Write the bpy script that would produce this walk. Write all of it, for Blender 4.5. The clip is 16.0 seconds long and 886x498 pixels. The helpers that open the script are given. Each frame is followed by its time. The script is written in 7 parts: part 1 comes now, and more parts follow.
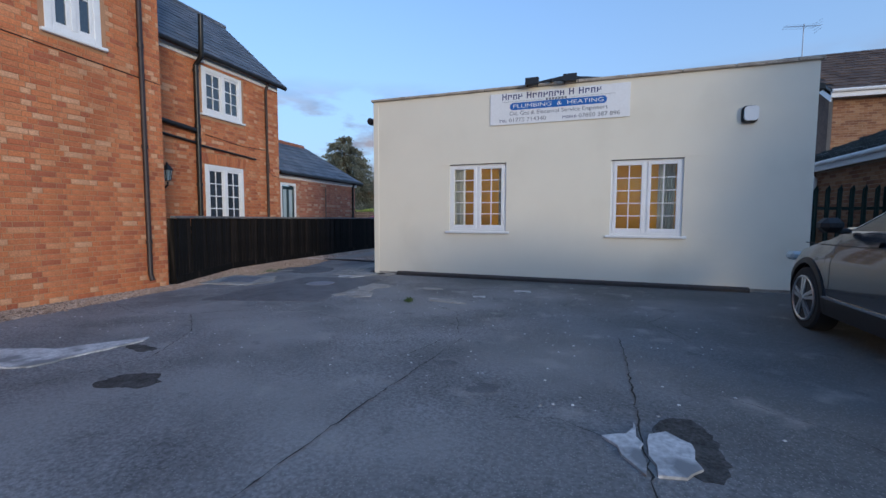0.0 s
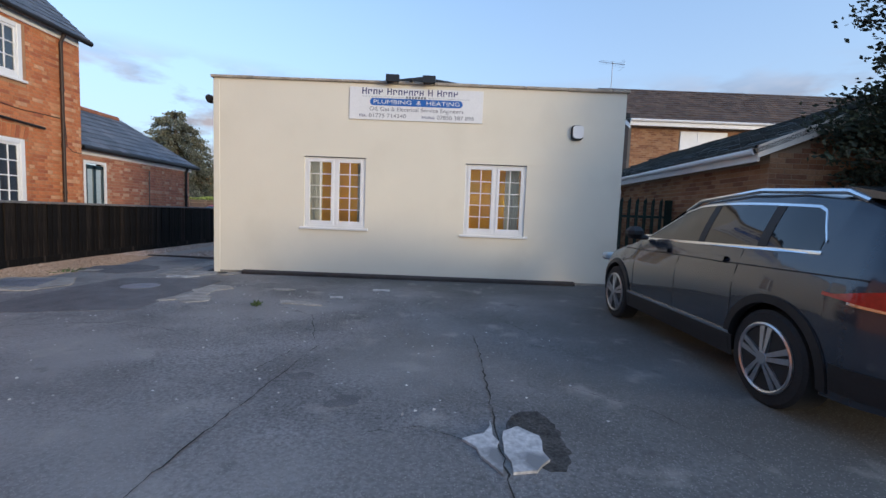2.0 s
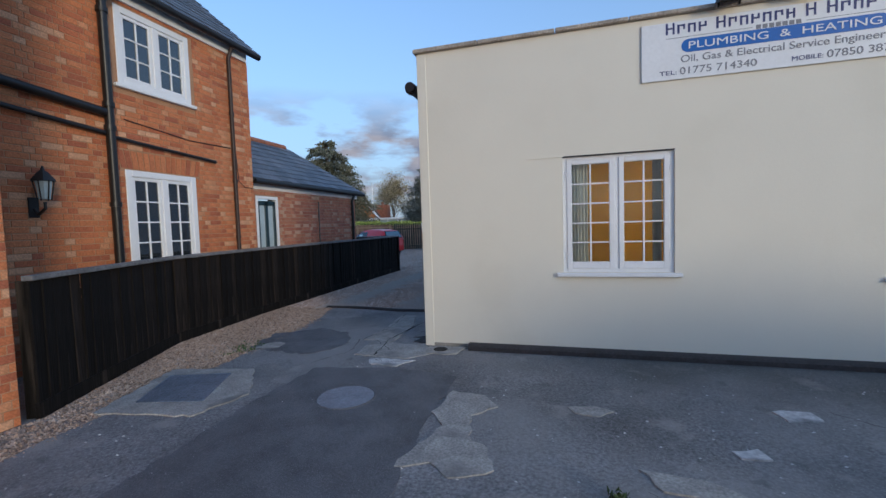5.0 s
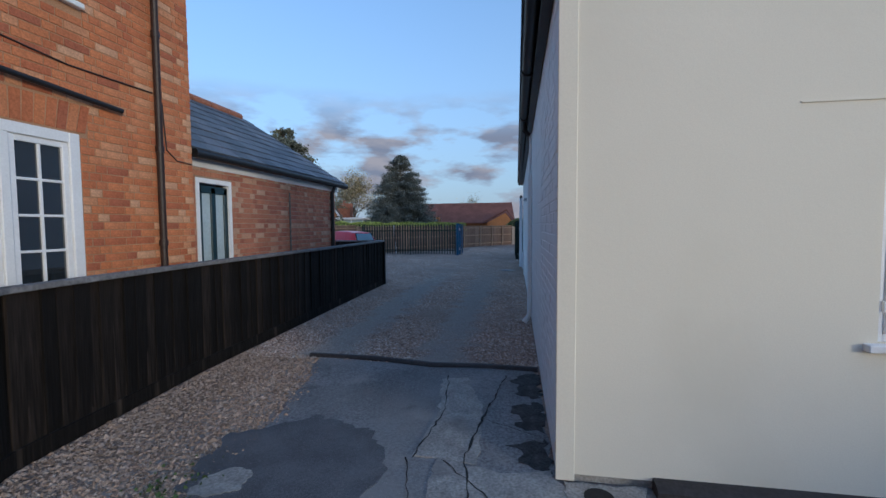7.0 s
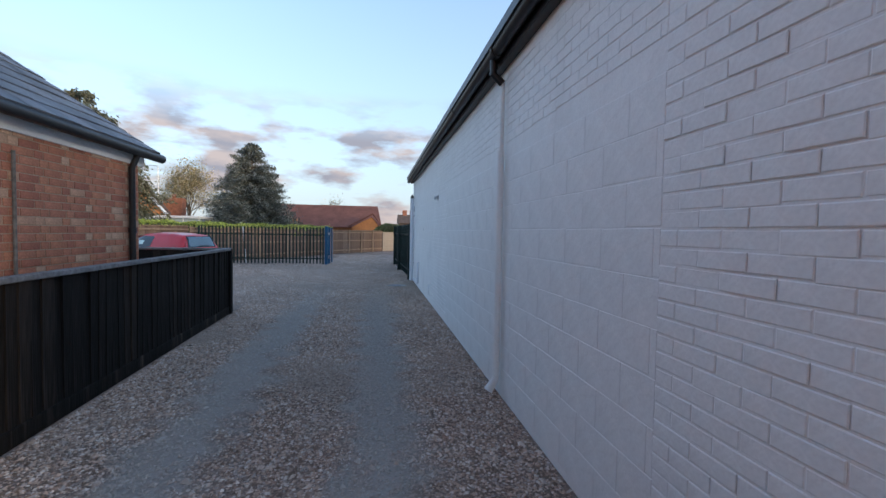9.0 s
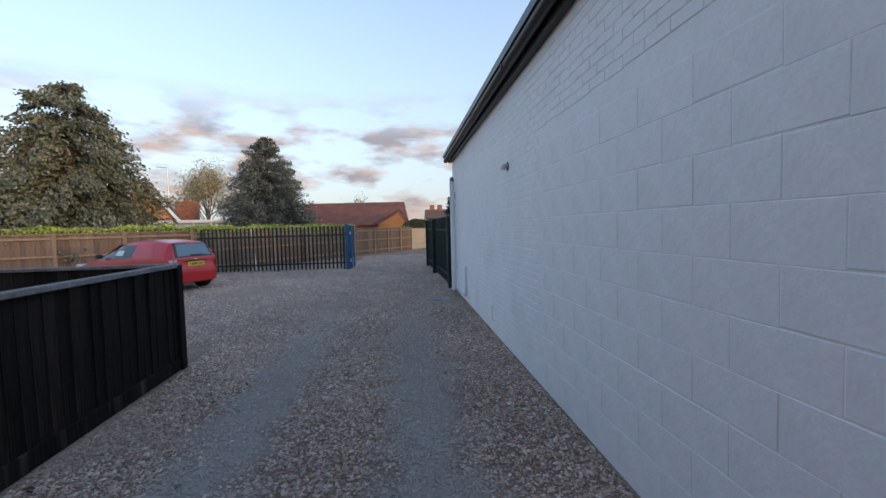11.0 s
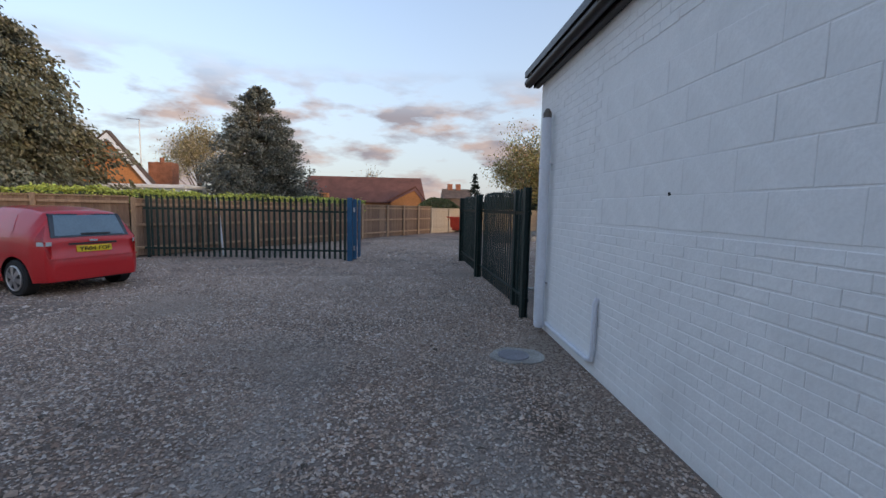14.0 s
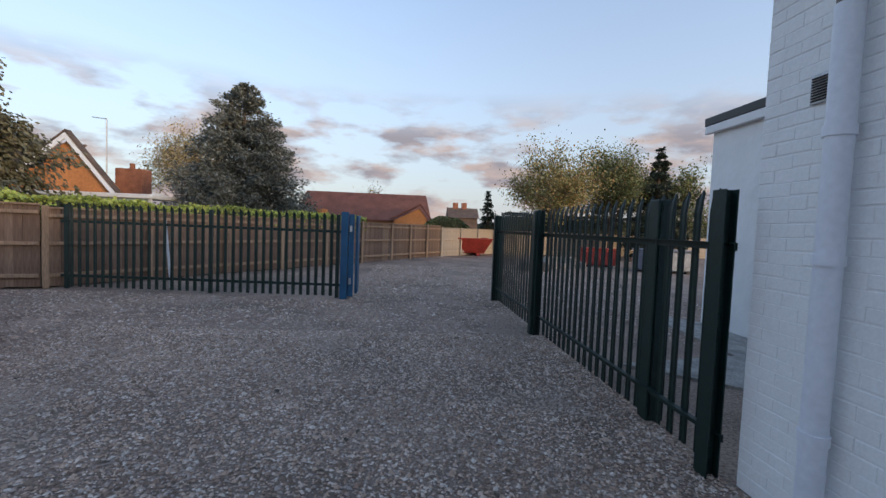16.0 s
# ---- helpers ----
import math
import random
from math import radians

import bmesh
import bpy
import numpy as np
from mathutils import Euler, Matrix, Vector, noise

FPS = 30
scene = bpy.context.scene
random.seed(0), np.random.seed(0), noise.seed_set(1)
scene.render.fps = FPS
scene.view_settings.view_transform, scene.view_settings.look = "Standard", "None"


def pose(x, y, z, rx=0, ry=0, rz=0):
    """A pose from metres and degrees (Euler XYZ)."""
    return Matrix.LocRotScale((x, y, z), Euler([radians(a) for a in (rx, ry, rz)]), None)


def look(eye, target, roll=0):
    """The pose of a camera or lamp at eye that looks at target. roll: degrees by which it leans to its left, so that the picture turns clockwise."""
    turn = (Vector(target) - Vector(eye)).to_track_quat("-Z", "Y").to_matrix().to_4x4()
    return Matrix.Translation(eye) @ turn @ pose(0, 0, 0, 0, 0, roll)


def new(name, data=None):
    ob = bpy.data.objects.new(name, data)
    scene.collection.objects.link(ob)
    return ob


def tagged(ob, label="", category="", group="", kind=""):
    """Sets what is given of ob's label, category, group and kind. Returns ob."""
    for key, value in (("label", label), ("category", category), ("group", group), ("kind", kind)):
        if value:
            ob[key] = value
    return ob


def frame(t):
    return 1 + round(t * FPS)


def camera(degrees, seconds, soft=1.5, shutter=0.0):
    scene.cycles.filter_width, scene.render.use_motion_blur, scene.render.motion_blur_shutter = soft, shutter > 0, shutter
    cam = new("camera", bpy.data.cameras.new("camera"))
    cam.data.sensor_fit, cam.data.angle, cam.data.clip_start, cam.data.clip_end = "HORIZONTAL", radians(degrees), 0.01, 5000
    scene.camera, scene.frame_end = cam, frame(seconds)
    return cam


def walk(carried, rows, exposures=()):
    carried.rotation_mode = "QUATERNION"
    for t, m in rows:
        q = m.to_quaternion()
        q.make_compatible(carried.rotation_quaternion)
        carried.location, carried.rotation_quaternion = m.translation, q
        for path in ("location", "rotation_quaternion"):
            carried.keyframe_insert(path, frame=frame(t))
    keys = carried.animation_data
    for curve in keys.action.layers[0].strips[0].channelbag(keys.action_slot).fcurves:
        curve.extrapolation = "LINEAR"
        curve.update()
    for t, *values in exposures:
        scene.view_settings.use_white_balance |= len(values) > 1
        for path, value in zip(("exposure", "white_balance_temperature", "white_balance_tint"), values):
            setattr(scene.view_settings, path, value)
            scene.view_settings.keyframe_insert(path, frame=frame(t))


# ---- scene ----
import functools

cam = camera(92.6, 16.0)
PATH = [
    (0, (4.348, -8.093, 1.177), (3.694, -6.209, 1.035), 0.2),
    (0.5, (4.345, -8.075, 1.172), (4.104, -6.094, 1.042), 0.9),
    (1, (4.343, -8.065, 1.173), (4.342, -6.069, 1.051), 1.1),
    (1.5, (4.343, -8.065, 1.173), (4.353, -6.069, 1.048), 1.1),
    (2, (4.286, -7.973, 1.234), (4.291, -5.979, 1.078), 2.2),
    (2.4, (4.073, -7.755, 1.374), (3.943, -5.76, 1.323), 3.8),
    (2.5, (4.011, -7.671, 1.385), (3.783, -5.684, 1.356), 3.4),
    (3, (3.621, -7.272, 1.41), (2.991, -5.374, 1.396), 1.4),
    (3.2, (3.414, -7.077, 1.427), (2.775, -5.182, 1.407), 1.7),
    (5.3, (1.386, -4.668, 1.527), (0.833, -2.75, 1.409), -2.0),
    (5.5, (1.169, -4.46, 1.526), (0.627, -2.538, 1.413), -0.9),
    (6, (0.677, -3.863, 1.53), (0.197, -1.926, 1.4), -0.7),
    (6.5, (0.193, -3.243, 1.555), (-0.198, -1.285, 1.429), -0.3),
    (7, (-0.253, -2.624, 1.588), (-0.595, -0.656, 1.48), -0.4),
    (7.5, (-0.663, -1.977, 1.608), (-0.892, 0.007, 1.5), -0.7),
    (8, (-0.901, -1.308, 1.611), (-1.035, 0.684, 1.505), -1.3),
    (8.5, (-1.058, -0.53, 1.6), (-0.903, 1.462, 1.514), -0.8),
    (9, (-1.219, 0.245, 1.577), (-0.901, 2.218, 1.497), 1.0),
    (9.2, (-1.275, 0.558, 1.564), (-0.918, 2.525, 1.494), 1.1),
    (11.3, (-1.298, 3.939, 1.546), (-1.135, 5.929, 1.434), -1.2),
    (11.5, (-1.342, 4.235, 1.53), (-1.191, 6.226, 1.411), -0.6),
    (12, (-1.409, 4.972, 1.512), (-1.336, 6.964, 1.352), -0.7),
    (12.5, (-1.473, 5.785, 1.534), (-1.399, 7.777, 1.372), -0.2),
    (13, (-1.539, 6.616, 1.566), (-1.447, 8.607, 1.409), -0.5),
    (13.5, (-1.589, 7.464, 1.507), (-1.467, 9.453, 1.337), -0.4),
    (14, (-1.668, 8.325, 1.507), (-1.526, 10.311, 1.315), 1.2),
    (14.5, (-1.747, 9.133, 1.51), (-1.621, 11.118, 1.301), 0.7),
    (15, (-1.826, 9.928, 1.543), (-1.732, 11.917, 1.353), 1.0),
    (15.5, (-1.916, 10.785, 1.524), (-1.828, 12.778, 1.382), 1.6),
    (16, (-2.031, 11.55, 1.507), (-1.891, 13.543, 1.406), 2.3),
]
walk(cam, [(t, look(eye, target, roll)) for t, eye, target, roll in PATH], [(0, 0.98, 5450, 8), (0.5, 1.22, 6050, 8), (1, 1.28, 6100, 8), (2, 1.32, 6150, 9), (3, 0.96, 5850, 7), (5.5, 0.94, 5500, 6), (7, 0.88, 5400, 5), (8, 1.12, 5550, 6), (8.5, 1.5, 6150, 6), (9, 1.62, 6550, 8), (11.5, 1.54, 7250, 13), (12.5, 1.46, 7400, 15), (16, 1.38, 7200, 14)])


# ---- light ----
SUN_EL, SUN_AZ = 7.0, 48.0      # height of the sun, and how far it stands from south (-y) towards east (+x), degrees
world = bpy.data.worlds.new("world")
scene.world = world
world.use_nodes = True
wn, wl = world.node_tree.nodes, world.node_tree.links
wn.clear()


def wnode(kind, **kw):
    n = wn.new(kind)
    for k, v in kw.items():
        n.inputs[k].default_value = v
    return n


sky = wn.new("ShaderNodeTexSky")
sky.sky_type, sky.sun_disc = "NISHITA", False
sky.sun_elevation, sky.sun_rotation = radians(16.0), radians(180 - SUN_AZ)
sky.air_density, sky.dust_density, sky.ozone_density = 1.0, 0.6, 2.0
geo = wn.new("ShaderNodeTexCoord")
sep = wn.new("ShaderNodeSeparateXYZ")
wl.new(geo.outputs["Generated"], sep.inputs[0])
mapping = wn.new("ShaderNodeMapping")
mapping.inputs["Scale"].default_value = (2.3, 2.3, 7.0)
mapping.inputs["Location"].default_value = (0.35, 0.2, 0.1)
wl.new(geo.outputs["Generated"], mapping.inputs[0])
cn = wnode("ShaderNodeTexNoise", Scale=2.2, Detail=6.0, Roughness=0.55)
wl.new(mapping.outputs[0], cn.inputs["Vector"])
ramp = wn.new("ShaderNodeValToRGB")
ramp.color_ramp.elements[0].position, ramp.color_ramp.elements[1].position = 0.44, 0.56
wl.new(cn.outputs["Fac"], ramp.inputs[0])
band = wn.new("ShaderNodeValToRGB")          # clouds lie low over the horizon
els = band.color_ramp.elements
els[0].position, els[0].color = 0.0, (1, 1, 1, 1)
els[1].position, els[1].color = 0.30, (0, 0, 0, 1)
e = els.new(0.20)
e.color = (0.95, 0.95, 0.95, 1)
wl.new(sep.outputs["Z"], band.inputs[0])
mul = wn.new("ShaderNodeMath")
mul.operation = "MULTIPLY"
wl.new(ramp.outputs[0], mul.inputs[0])
wl.new(band.outputs[0], mul.inputs[1])
hz = wn.new("ShaderNodeValToRGB")            # pale warm light along the horizon
hz.color_ramp.elements[0].position, hz.color_ramp.elements[0].color = 0.0, (1, 1, 1, 1)
hz.color_ramp.elements[1].position, hz.color_ramp.elements[1].color = 0.7, (0, 0, 0, 1)
el = hz.color_ramp.elements.new(0.32)
el.color = (0.5, 0.5, 0.5, 1)
wl.new(sep.outputs["Z"], hz.inputs[0])
hmix = wn.new("ShaderNodeMix")
hmix.data_type = "RGBA"
hm = wn.new("ShaderNodeMath")
hm.operation = "MULTIPLY"
hm.inputs[1].default_value = 0.95
wl.new(hz.outputs[0], hm.inputs[0])
wl.new(hm.outputs[0], hmix.inputs["Factor"])
wl.new(sky.outputs[0], hmix.inputs["A"])
hmix.inputs["B"].default_value = (1.12, 1.3, 1.62, 1)
cn2 = wnode("ShaderNodeTexNoise", Scale=5.0, Detail=4.0)
wl.new(mapping.outputs[0], cn2.inputs["Vector"])
ccol = wn.new("ShaderNodeValToRGB")
ccol.color_ramp.elements[0].position, ccol.color_ramp.elements[0].color = 0.38, (0.84, 0.84, 1.02, 1)
ccol.color_ramp.elements[1].position, ccol.color_ramp.elements[1].color = 0.62, (1.42, 1.22, 1.22, 1)
wl.new(cn2.outputs["Fac"], ccol.inputs[0])
cmix = wn.new("ShaderNodeMix")
cmix.data_type = "RGBA"
wl.new(mul.outputs[0], cmix.inputs["Factor"])
wl.new(hmix.outputs["Result"], cmix.inputs["A"])
wl.new(ccol.outputs[0], cmix.inputs["B"])
bg = wnode("ShaderNodeBackground", Strength=0.15)
wl.new(cmix.outputs["Result"], bg.inputs["Color"])
wout = wn.new("ShaderNodeOutputWorld")
wl.new(bg.outputs[0], wout.inputs[0])

sun_data = bpy.data.lights.new("sun", "SUN")
sun_data.energy, sun_data.angle, sun_data.color = 0.8, radians(12), (1.0, 0.78, 0.52)
sun = new("sun", sun_data)
sd = Vector((math.sin(radians(SUN_AZ)) * math.cos(radians(SUN_EL)), -math.cos(radians(SUN_AZ)) * math.cos(radians(SUN_EL)), math.sin(radians(SUN_EL))))
sun.matrix_world = look(sd * 60, (0, 0, 0))

# ---- materials ----


def mat(name, color, rough=0.8, metal=0.0, vary=0.25, fine=40.0, coarse=3.0, bump=0.2, bump_scale=None, tint=None,
        piece="", pieces=(), spec=0.5, stain=None, stretch=(1, 1, 1), coat=0.0, stain_at=(0.55, 0.7), stain_scale=0.8):
    """A surface with grain and stains at real size. piece: 'object' or 'island' draws each piece's colour from pieces."""
    m = bpy.data.materials.new(name)
    m.use_nodes = True
    nd, lk = m.node_tree.nodes, m.node_tree.links
    p = nd["Principled BSDF"]
    p.inputs["Roughness"].default_value, p.inputs["Metallic"].default_value = rough, metal
    p.inputs["Specular IOR Level"].default_value = spec
    p.inputs["Coat Weight"].default_value = coat
    p.inputs["Coat Roughness"].default_value = 0.05
    tc = nd.new("ShaderNodeTexCoord")
    mp = nd.new("ShaderNodeMapping")
    mp.inputs["Scale"].default_value = stretch
    lk.new(tc.outputs["Object"], mp.inputs[0])

    def noise_tex(scale, detail=5.0):
        n = nd.new("ShaderNodeTexNoise")
        n.inputs["Scale"].default_value, n.inputs["Detail"].default_value = scale, detail
        lk.new(mp.outputs[0], n.inputs["Vector"])
        return n

    def mixer(fac, a, b, blend="MIX"):
        x = nd.new("ShaderNodeMix")
        x.data_type, x.blend_type = "RGBA", blend
        for v, k in ((fac, "Factor"), (a, "A"), (b, "B")):
            if isinstance(v, bpy.types.NodeSocket):
                lk.new(v, x.inputs[k])
            else:
                x.inputs[k].default_value = v if k == "Factor" else (*v, 1)
        return x.outputs["Result"]

    if piece:
        if piece == "object":
            rnd = nd.new("ShaderNodeObjectInfo").outputs["Random"]
        else:
            rnd = nd.new("ShaderNodeNewGeometry").outputs["Random Per Island"]
        r = nd.new("ShaderNodeValToRGB")
        r.color_ramp.interpolation = "CONSTANT"
        els = r.color_ramp.elements
        for i, c in enumerate(pieces):
            el = els[i] if i < 2 else els.new(0)
            el.position = i / len(pieces)
            el.color = (*c, 1)
        for i, c in enumerate(pieces):
            els[i].position = i / len(pieces)
            els[i].color = (*c, 1)
        lk.new(rnd, r.inputs[0])
        base = r.outputs[0]
    else:
        base = tuple(color)
    n1, n2 = noise_tex(fine), noise_tex(coarse)
    for n, k in ((n1, vary), (n2, vary * 0.8)):
        mr = nd.new("ShaderNodeMapRange")
        mr.inputs["From Min"].default_value, mr.inputs["From Max"].default_value = 0.3, 0.7
        mr.inputs["To Min"].default_value, mr.inputs["To Max"].default_value = 1 - k, 1 + k
        lk.new(n.outputs["Fac"], mr.inputs["Value"])
        base = mixer(1.0, base, mr.outputs["Result"], "MULTIPLY")
    if stain:
        n3 = noise_tex(stain_scale, 6.0)
        rr = nd.new("ShaderNodeValToRGB")
        rr.color_ramp.elements[0].position, rr.color_ramp.elements[1].position = stain_at
        lk.new(n3.outputs["Fac"], rr.inputs[0])
        base = mixer(rr.outputs[0], base, stain)
    lk.new(base, p.inputs["Base Color"])
    if bump:
        nb = noise_tex(bump_scale or fine, 4.0)
        b = nd.new("ShaderNodeBump")
        b.inputs["Strength"].default_value, b.inputs["Distance"].default_value = bump, 0.01
        lk.new(nb.outputs["Fac"], b.inputs["Height"])
        lk.new(b.outputs[0], p.inputs["Normal"])
    return m


def glass_mat(name, color=(0.9, 0.95, 0.95), rough=0.02, alpha=1.0):
    m = bpy.data.materials.new(name)
    m.use_nodes = True
    nd, lk = m.node_tree.nodes, m.node_tree.links
    nd.clear()
    o = nd.new("ShaderNodeOutputMaterial")
    t = nd.new("ShaderNodeBsdfTransparent")
    t.inputs[0].default_value = (*color, 1)
    g = nd.new("ShaderNodeBsdfGlossy")
    g.inputs["Roughness"].default_value = rough
    f = nd.new("ShaderNodeFresnel")
    f.inputs[0].default_value = 1.5
    x = nd.new("ShaderNodeMixShader")
    lk.new(f.outputs[0], x.inputs[0])
    lk.new(t.outputs[0], x.inputs[1])
    lk.new(g.outputs[0], x.inputs[2])
    lk.new(x.outputs[0], o.inputs[0])
    return m


def glow(name, color, strength):
    m = bpy.data.materials.new(name)
    m.use_nodes = True
    p = m.node_tree.nodes["Principled BSDF"]
    p.inputs["Emission Color"].default_value, p.inputs["Emission Strength"].default_value = (*color, 1), strength
    return m


BRICKS = [(0.50, 0.170, 0.065), (0.46, 0.150, 0.060), (0.53, 0.19, 0.075), (0.42, 0.13, 0.055), (0.52, 0.20, 0.085), (0.48, 0.16, 0.065),
          (0.37, 0.115, 0.055), (0.51, 0.18, 0.07), (0.55, 0.25, 0.12), (0.47, 0.165, 0.07), (0.58, 0.32, 0.18), (0.50, 0.175, 0.07)]
BRICKS2 = [(0.40, 0.16, 0.09), (0.37, 0.14, 0.08), (0.43, 0.18, 0.10), (0.32, 0.115, 0.07), (0.48, 0.30, 0.20), (0.41, 0.16, 0.095),
           (0.35, 0.125, 0.075), (0.46, 0.26, 0.165), (0.42, 0.17, 0.10), (0.38, 0.145, 0.085)]
TAN = [(0.30, 0.15, 0.075), (0.26, 0.12, 0.06), (0.33, 0.17, 0.085), (0.22, 0.10, 0.055), (0.36, 0.2, 0.11)]
def op(nd, lk, kind, a, b=0.0, clamp=False):
    n = nd.new("ShaderNodeMath")
    n.operation, n.use_clamp = kind, clamp
    for v, k in ((a, 0), (b, 1)):
        if isinstance(v, bpy.types.NodeSocket):
            lk.new(v, n.inputs[k])
        else:
            n.inputs[k].default_value = v
    return n.outputs[0]


def overlay(m, color, amount, mask, rough=4.0):
    """Lays dirt and wear of its own outline, and painted shade, over a material; mask(f, x, y, noise) gives a socket
    from 0 to 1.
    """
    nd, lk = m.node_tree.nodes, m.node_tree.links
    p = nd["Principled BSDF"]
    src = p.inputs["Base Color"].links[0].from_socket
    g = nd.new("ShaderNodeNewGeometry")
    sp = nd.new("ShaderNodeSeparateXYZ")
    lk.new(g.outputs["Position"], sp.inputs[0])
    nz = nd.new("ShaderNodeTexNoise")
    nz.inputs["Scale"].default_value, nz.inputs["Detail"].default_value = rough, 5.0
    lk.new(g.outputs["Position"], nz.inputs["Vector"])
    f = functools.partial(op, nd, lk)
    fac = f("MULTIPLY", mask(f, sp.outputs["X"], sp.outputs["Y"], nz.outputs["Fac"]), amount, True)
    x = nd.new("ShaderNodeMix")
    x.data_type = "RGBA"
    lk.new(fac, x.inputs["Factor"])
    lk.new(src, x.inputs["A"])
    x.inputs["B"].default_value = (*color, 1)
    lk.new(x.outputs["Result"], p.inputs["Base Color"])


def speckle(m, scale, color, size=0.25, amount=0.7):
    """Small pale stones showing in a surface."""
    nd, lk = m.node_tree.nodes, m.node_tree.links
    p = nd["Principled BSDF"]
    src = p.inputs["Base Color"].links[0].from_socket
    g = nd.new("ShaderNodeNewGeometry")
    vo = nd.new("ShaderNodeTexVoronoi")
    vo.inputs["Scale"].default_value = scale
    lk.new(g.outputs["Position"], vo.inputs["Vector"])
    sc = nd.new("ShaderNodeSeparateColor")
    lk.new(vo.outputs["Color"], sc.inputs[0])
    near = op(nd, lk, "LESS_THAN", vo.outputs["Distance"], size)
    pick = op(nd, lk, "GREATER_THAN", sc.outputs[0], 0.55)
    fac = op(nd, lk, "MULTIPLY", op(nd, lk, "MULTIPLY", near, pick), amount)
    x = nd.new("ShaderNodeMix")
    x.data_type = "RGBA"
    lk.new(fac, x.inputs["Factor"])
    lk.new(src, x.inputs["A"])
    x.inputs["B"].default_value = (*color, 1)
    lk.new(x.outputs["Result"], p.inputs["Base Color"])


m_brick = mat("red brick", (0.4, 0.14, 0.06), 0.9, vary=0.22, fine=60, coarse=1.2, bump=0.5, piece="object", pieces=BRICKS)
m_brick_j = mat("red brickwork", (0.4, 0.14, 0.06), 0.9, vary=0.22, fine=60, coarse=1.2, bump=0.5, piece="island", pieces=BRICKS)
m_brick2 = mat("mottled brick", (0.35, 0.14, 0.08), 0.9, vary=0.22, fine=60, coarse=1.5, bump=0.5, piece="object", pieces=BRICKS2)
m_brick2_j = mat("mottled brickwork", (0.35, 0.14, 0.08), 0.9, vary=0.22, fine=60, coarse=1.5, bump=0.5, piece="island", pieces=BRICKS2)
m_tan_j = mat("brown brickwork", (0.3, 0.15, 0.08), 0.9, vary=0.2, fine=50, coarse=1.5, bump=0.4, piece="island", pieces=TAN)
m_mortar = mat("sandy mortar", (0.42, 0.235, 0.13), 0.95, vary=0.2, fine=90, coarse=2, bump=0.4)
m_mortar2 = mat("grey mortar", (0.36, 0.25, 0.17), 0.95, vary=0.2, fine=90, coarse=2, bump=0.4)
m_render = mat("cream masonry paint", (0.77, 0.72, 0.60), 0.75, vary=0.03, fine=120, coarse=1.2, bump=0.12, bump_scale=25,
               stain=(0.73, 0.68, 0.56), stain_scale=0.9)
m_white_wall = mat("white masonry paint", (0.84, 0.845, 0.835), 0.6, vary=0.04, fine=70, coarse=2.5, bump=0.75, bump_scale=9,
                   stain=(0.77, 0.775, 0.765), stain_scale=1.3)
m_white = mat("white paint", (0.80, 0.80, 0.80), 0.4, vary=0.04, fine=60, coarse=6, bump=0.05)
m_house_pane = mat("dark house window glass", (0.02, 0.026, 0.032), 0.03, vary=0.1, bump=0, spec=1.0, coat=1.0)
m_cream_trim = mat("cream trim paint", (0.78, 0.70, 0.60), 0.5, vary=0.06, fine=60, coarse=4, bump=0.08)
m_coping = mat("weathered coping stone", (0.38, 0.33, 0.27), 0.9, vary=0.3, fine=45, coarse=5, bump=0.4)
m_plinth = mat("dark plinth bitumen", (0.035, 0.03, 0.03), 0.6, vary=0.3, fine=40, coarse=5, bump=0.2)
m_concrete = mat("broken concrete", (0.33, 0.31, 0.28), 0.9, vary=0.3, fine=55, coarse=5, bump=0.5, stain=(0.18, 0.17, 0.16), stain_scale=2.2)
m_pale = mat("pale patching mortar", (0.52, 0.51, 0.50), 0.9, vary=0.25, fine=35, coarse=6, bump=0.5, stain=(0.22, 0.22, 0.22), stain_scale=3.5, stain_at=(0.5, 0.62))
m_asphalt = mat("worn asphalt", (0.185, 0.18, 0.178), 0.85, vary=0.42, fine=45, coarse=1.1, bump=0.8, bump_scale=75, stain=(0.27, 0.26, 0.25), stain_scale=0.7, stain_at=(0.45, 0.75))
m_tar = mat("dark tarmac patch", (0.115, 0.114, 0.118), 0.75, vary=0.35, fine=140, coarse=3, bump=0.7, bump_scale=150)
# Shade painted into the colour towards +x; the band by the wall is algae.
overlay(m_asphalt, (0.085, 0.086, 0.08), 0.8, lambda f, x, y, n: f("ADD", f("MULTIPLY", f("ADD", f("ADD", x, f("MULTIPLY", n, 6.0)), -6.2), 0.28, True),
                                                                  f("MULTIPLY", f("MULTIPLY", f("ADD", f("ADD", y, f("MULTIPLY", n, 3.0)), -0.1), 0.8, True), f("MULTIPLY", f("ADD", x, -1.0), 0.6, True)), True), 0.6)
overlay(m_asphalt, (0.33, 0.31, 0.28), 0.6, lambda f, x, y, n: f("MULTIPLY", f("ADD", n, -0.60), 9.0, True), 2.3)
overlay(m_asphalt, (0.07, 0.07, 0.07), 0.5, lambda f, x, y, n: f("MULTIPLY", f("ADD", n, -0.63), 12.0, True), 3.7)
speckle(m_asphalt, 75.0, (0.36, 0.35, 0.33), 0.3, 0.55)
speckle(m_tar, 110.0, (0.24, 0.24, 0.24), 0.32, 0.6)
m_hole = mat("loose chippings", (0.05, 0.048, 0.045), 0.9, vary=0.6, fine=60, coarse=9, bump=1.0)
m_crack = mat("dirt in crack", (0.025, 0.024, 0.022), 0.95, vary=0.3, bump=0.0)
m_earth = mat("gravel bed", (0.30, 0.212, 0.165), 0.95, vary=0.5, fine=42, coarse=1.2, bump=1.0, bump_scale=50, stain=(0.15, 0.112, 0.088), stain_scale=0.6, stain_at=(0.48, 0.68))
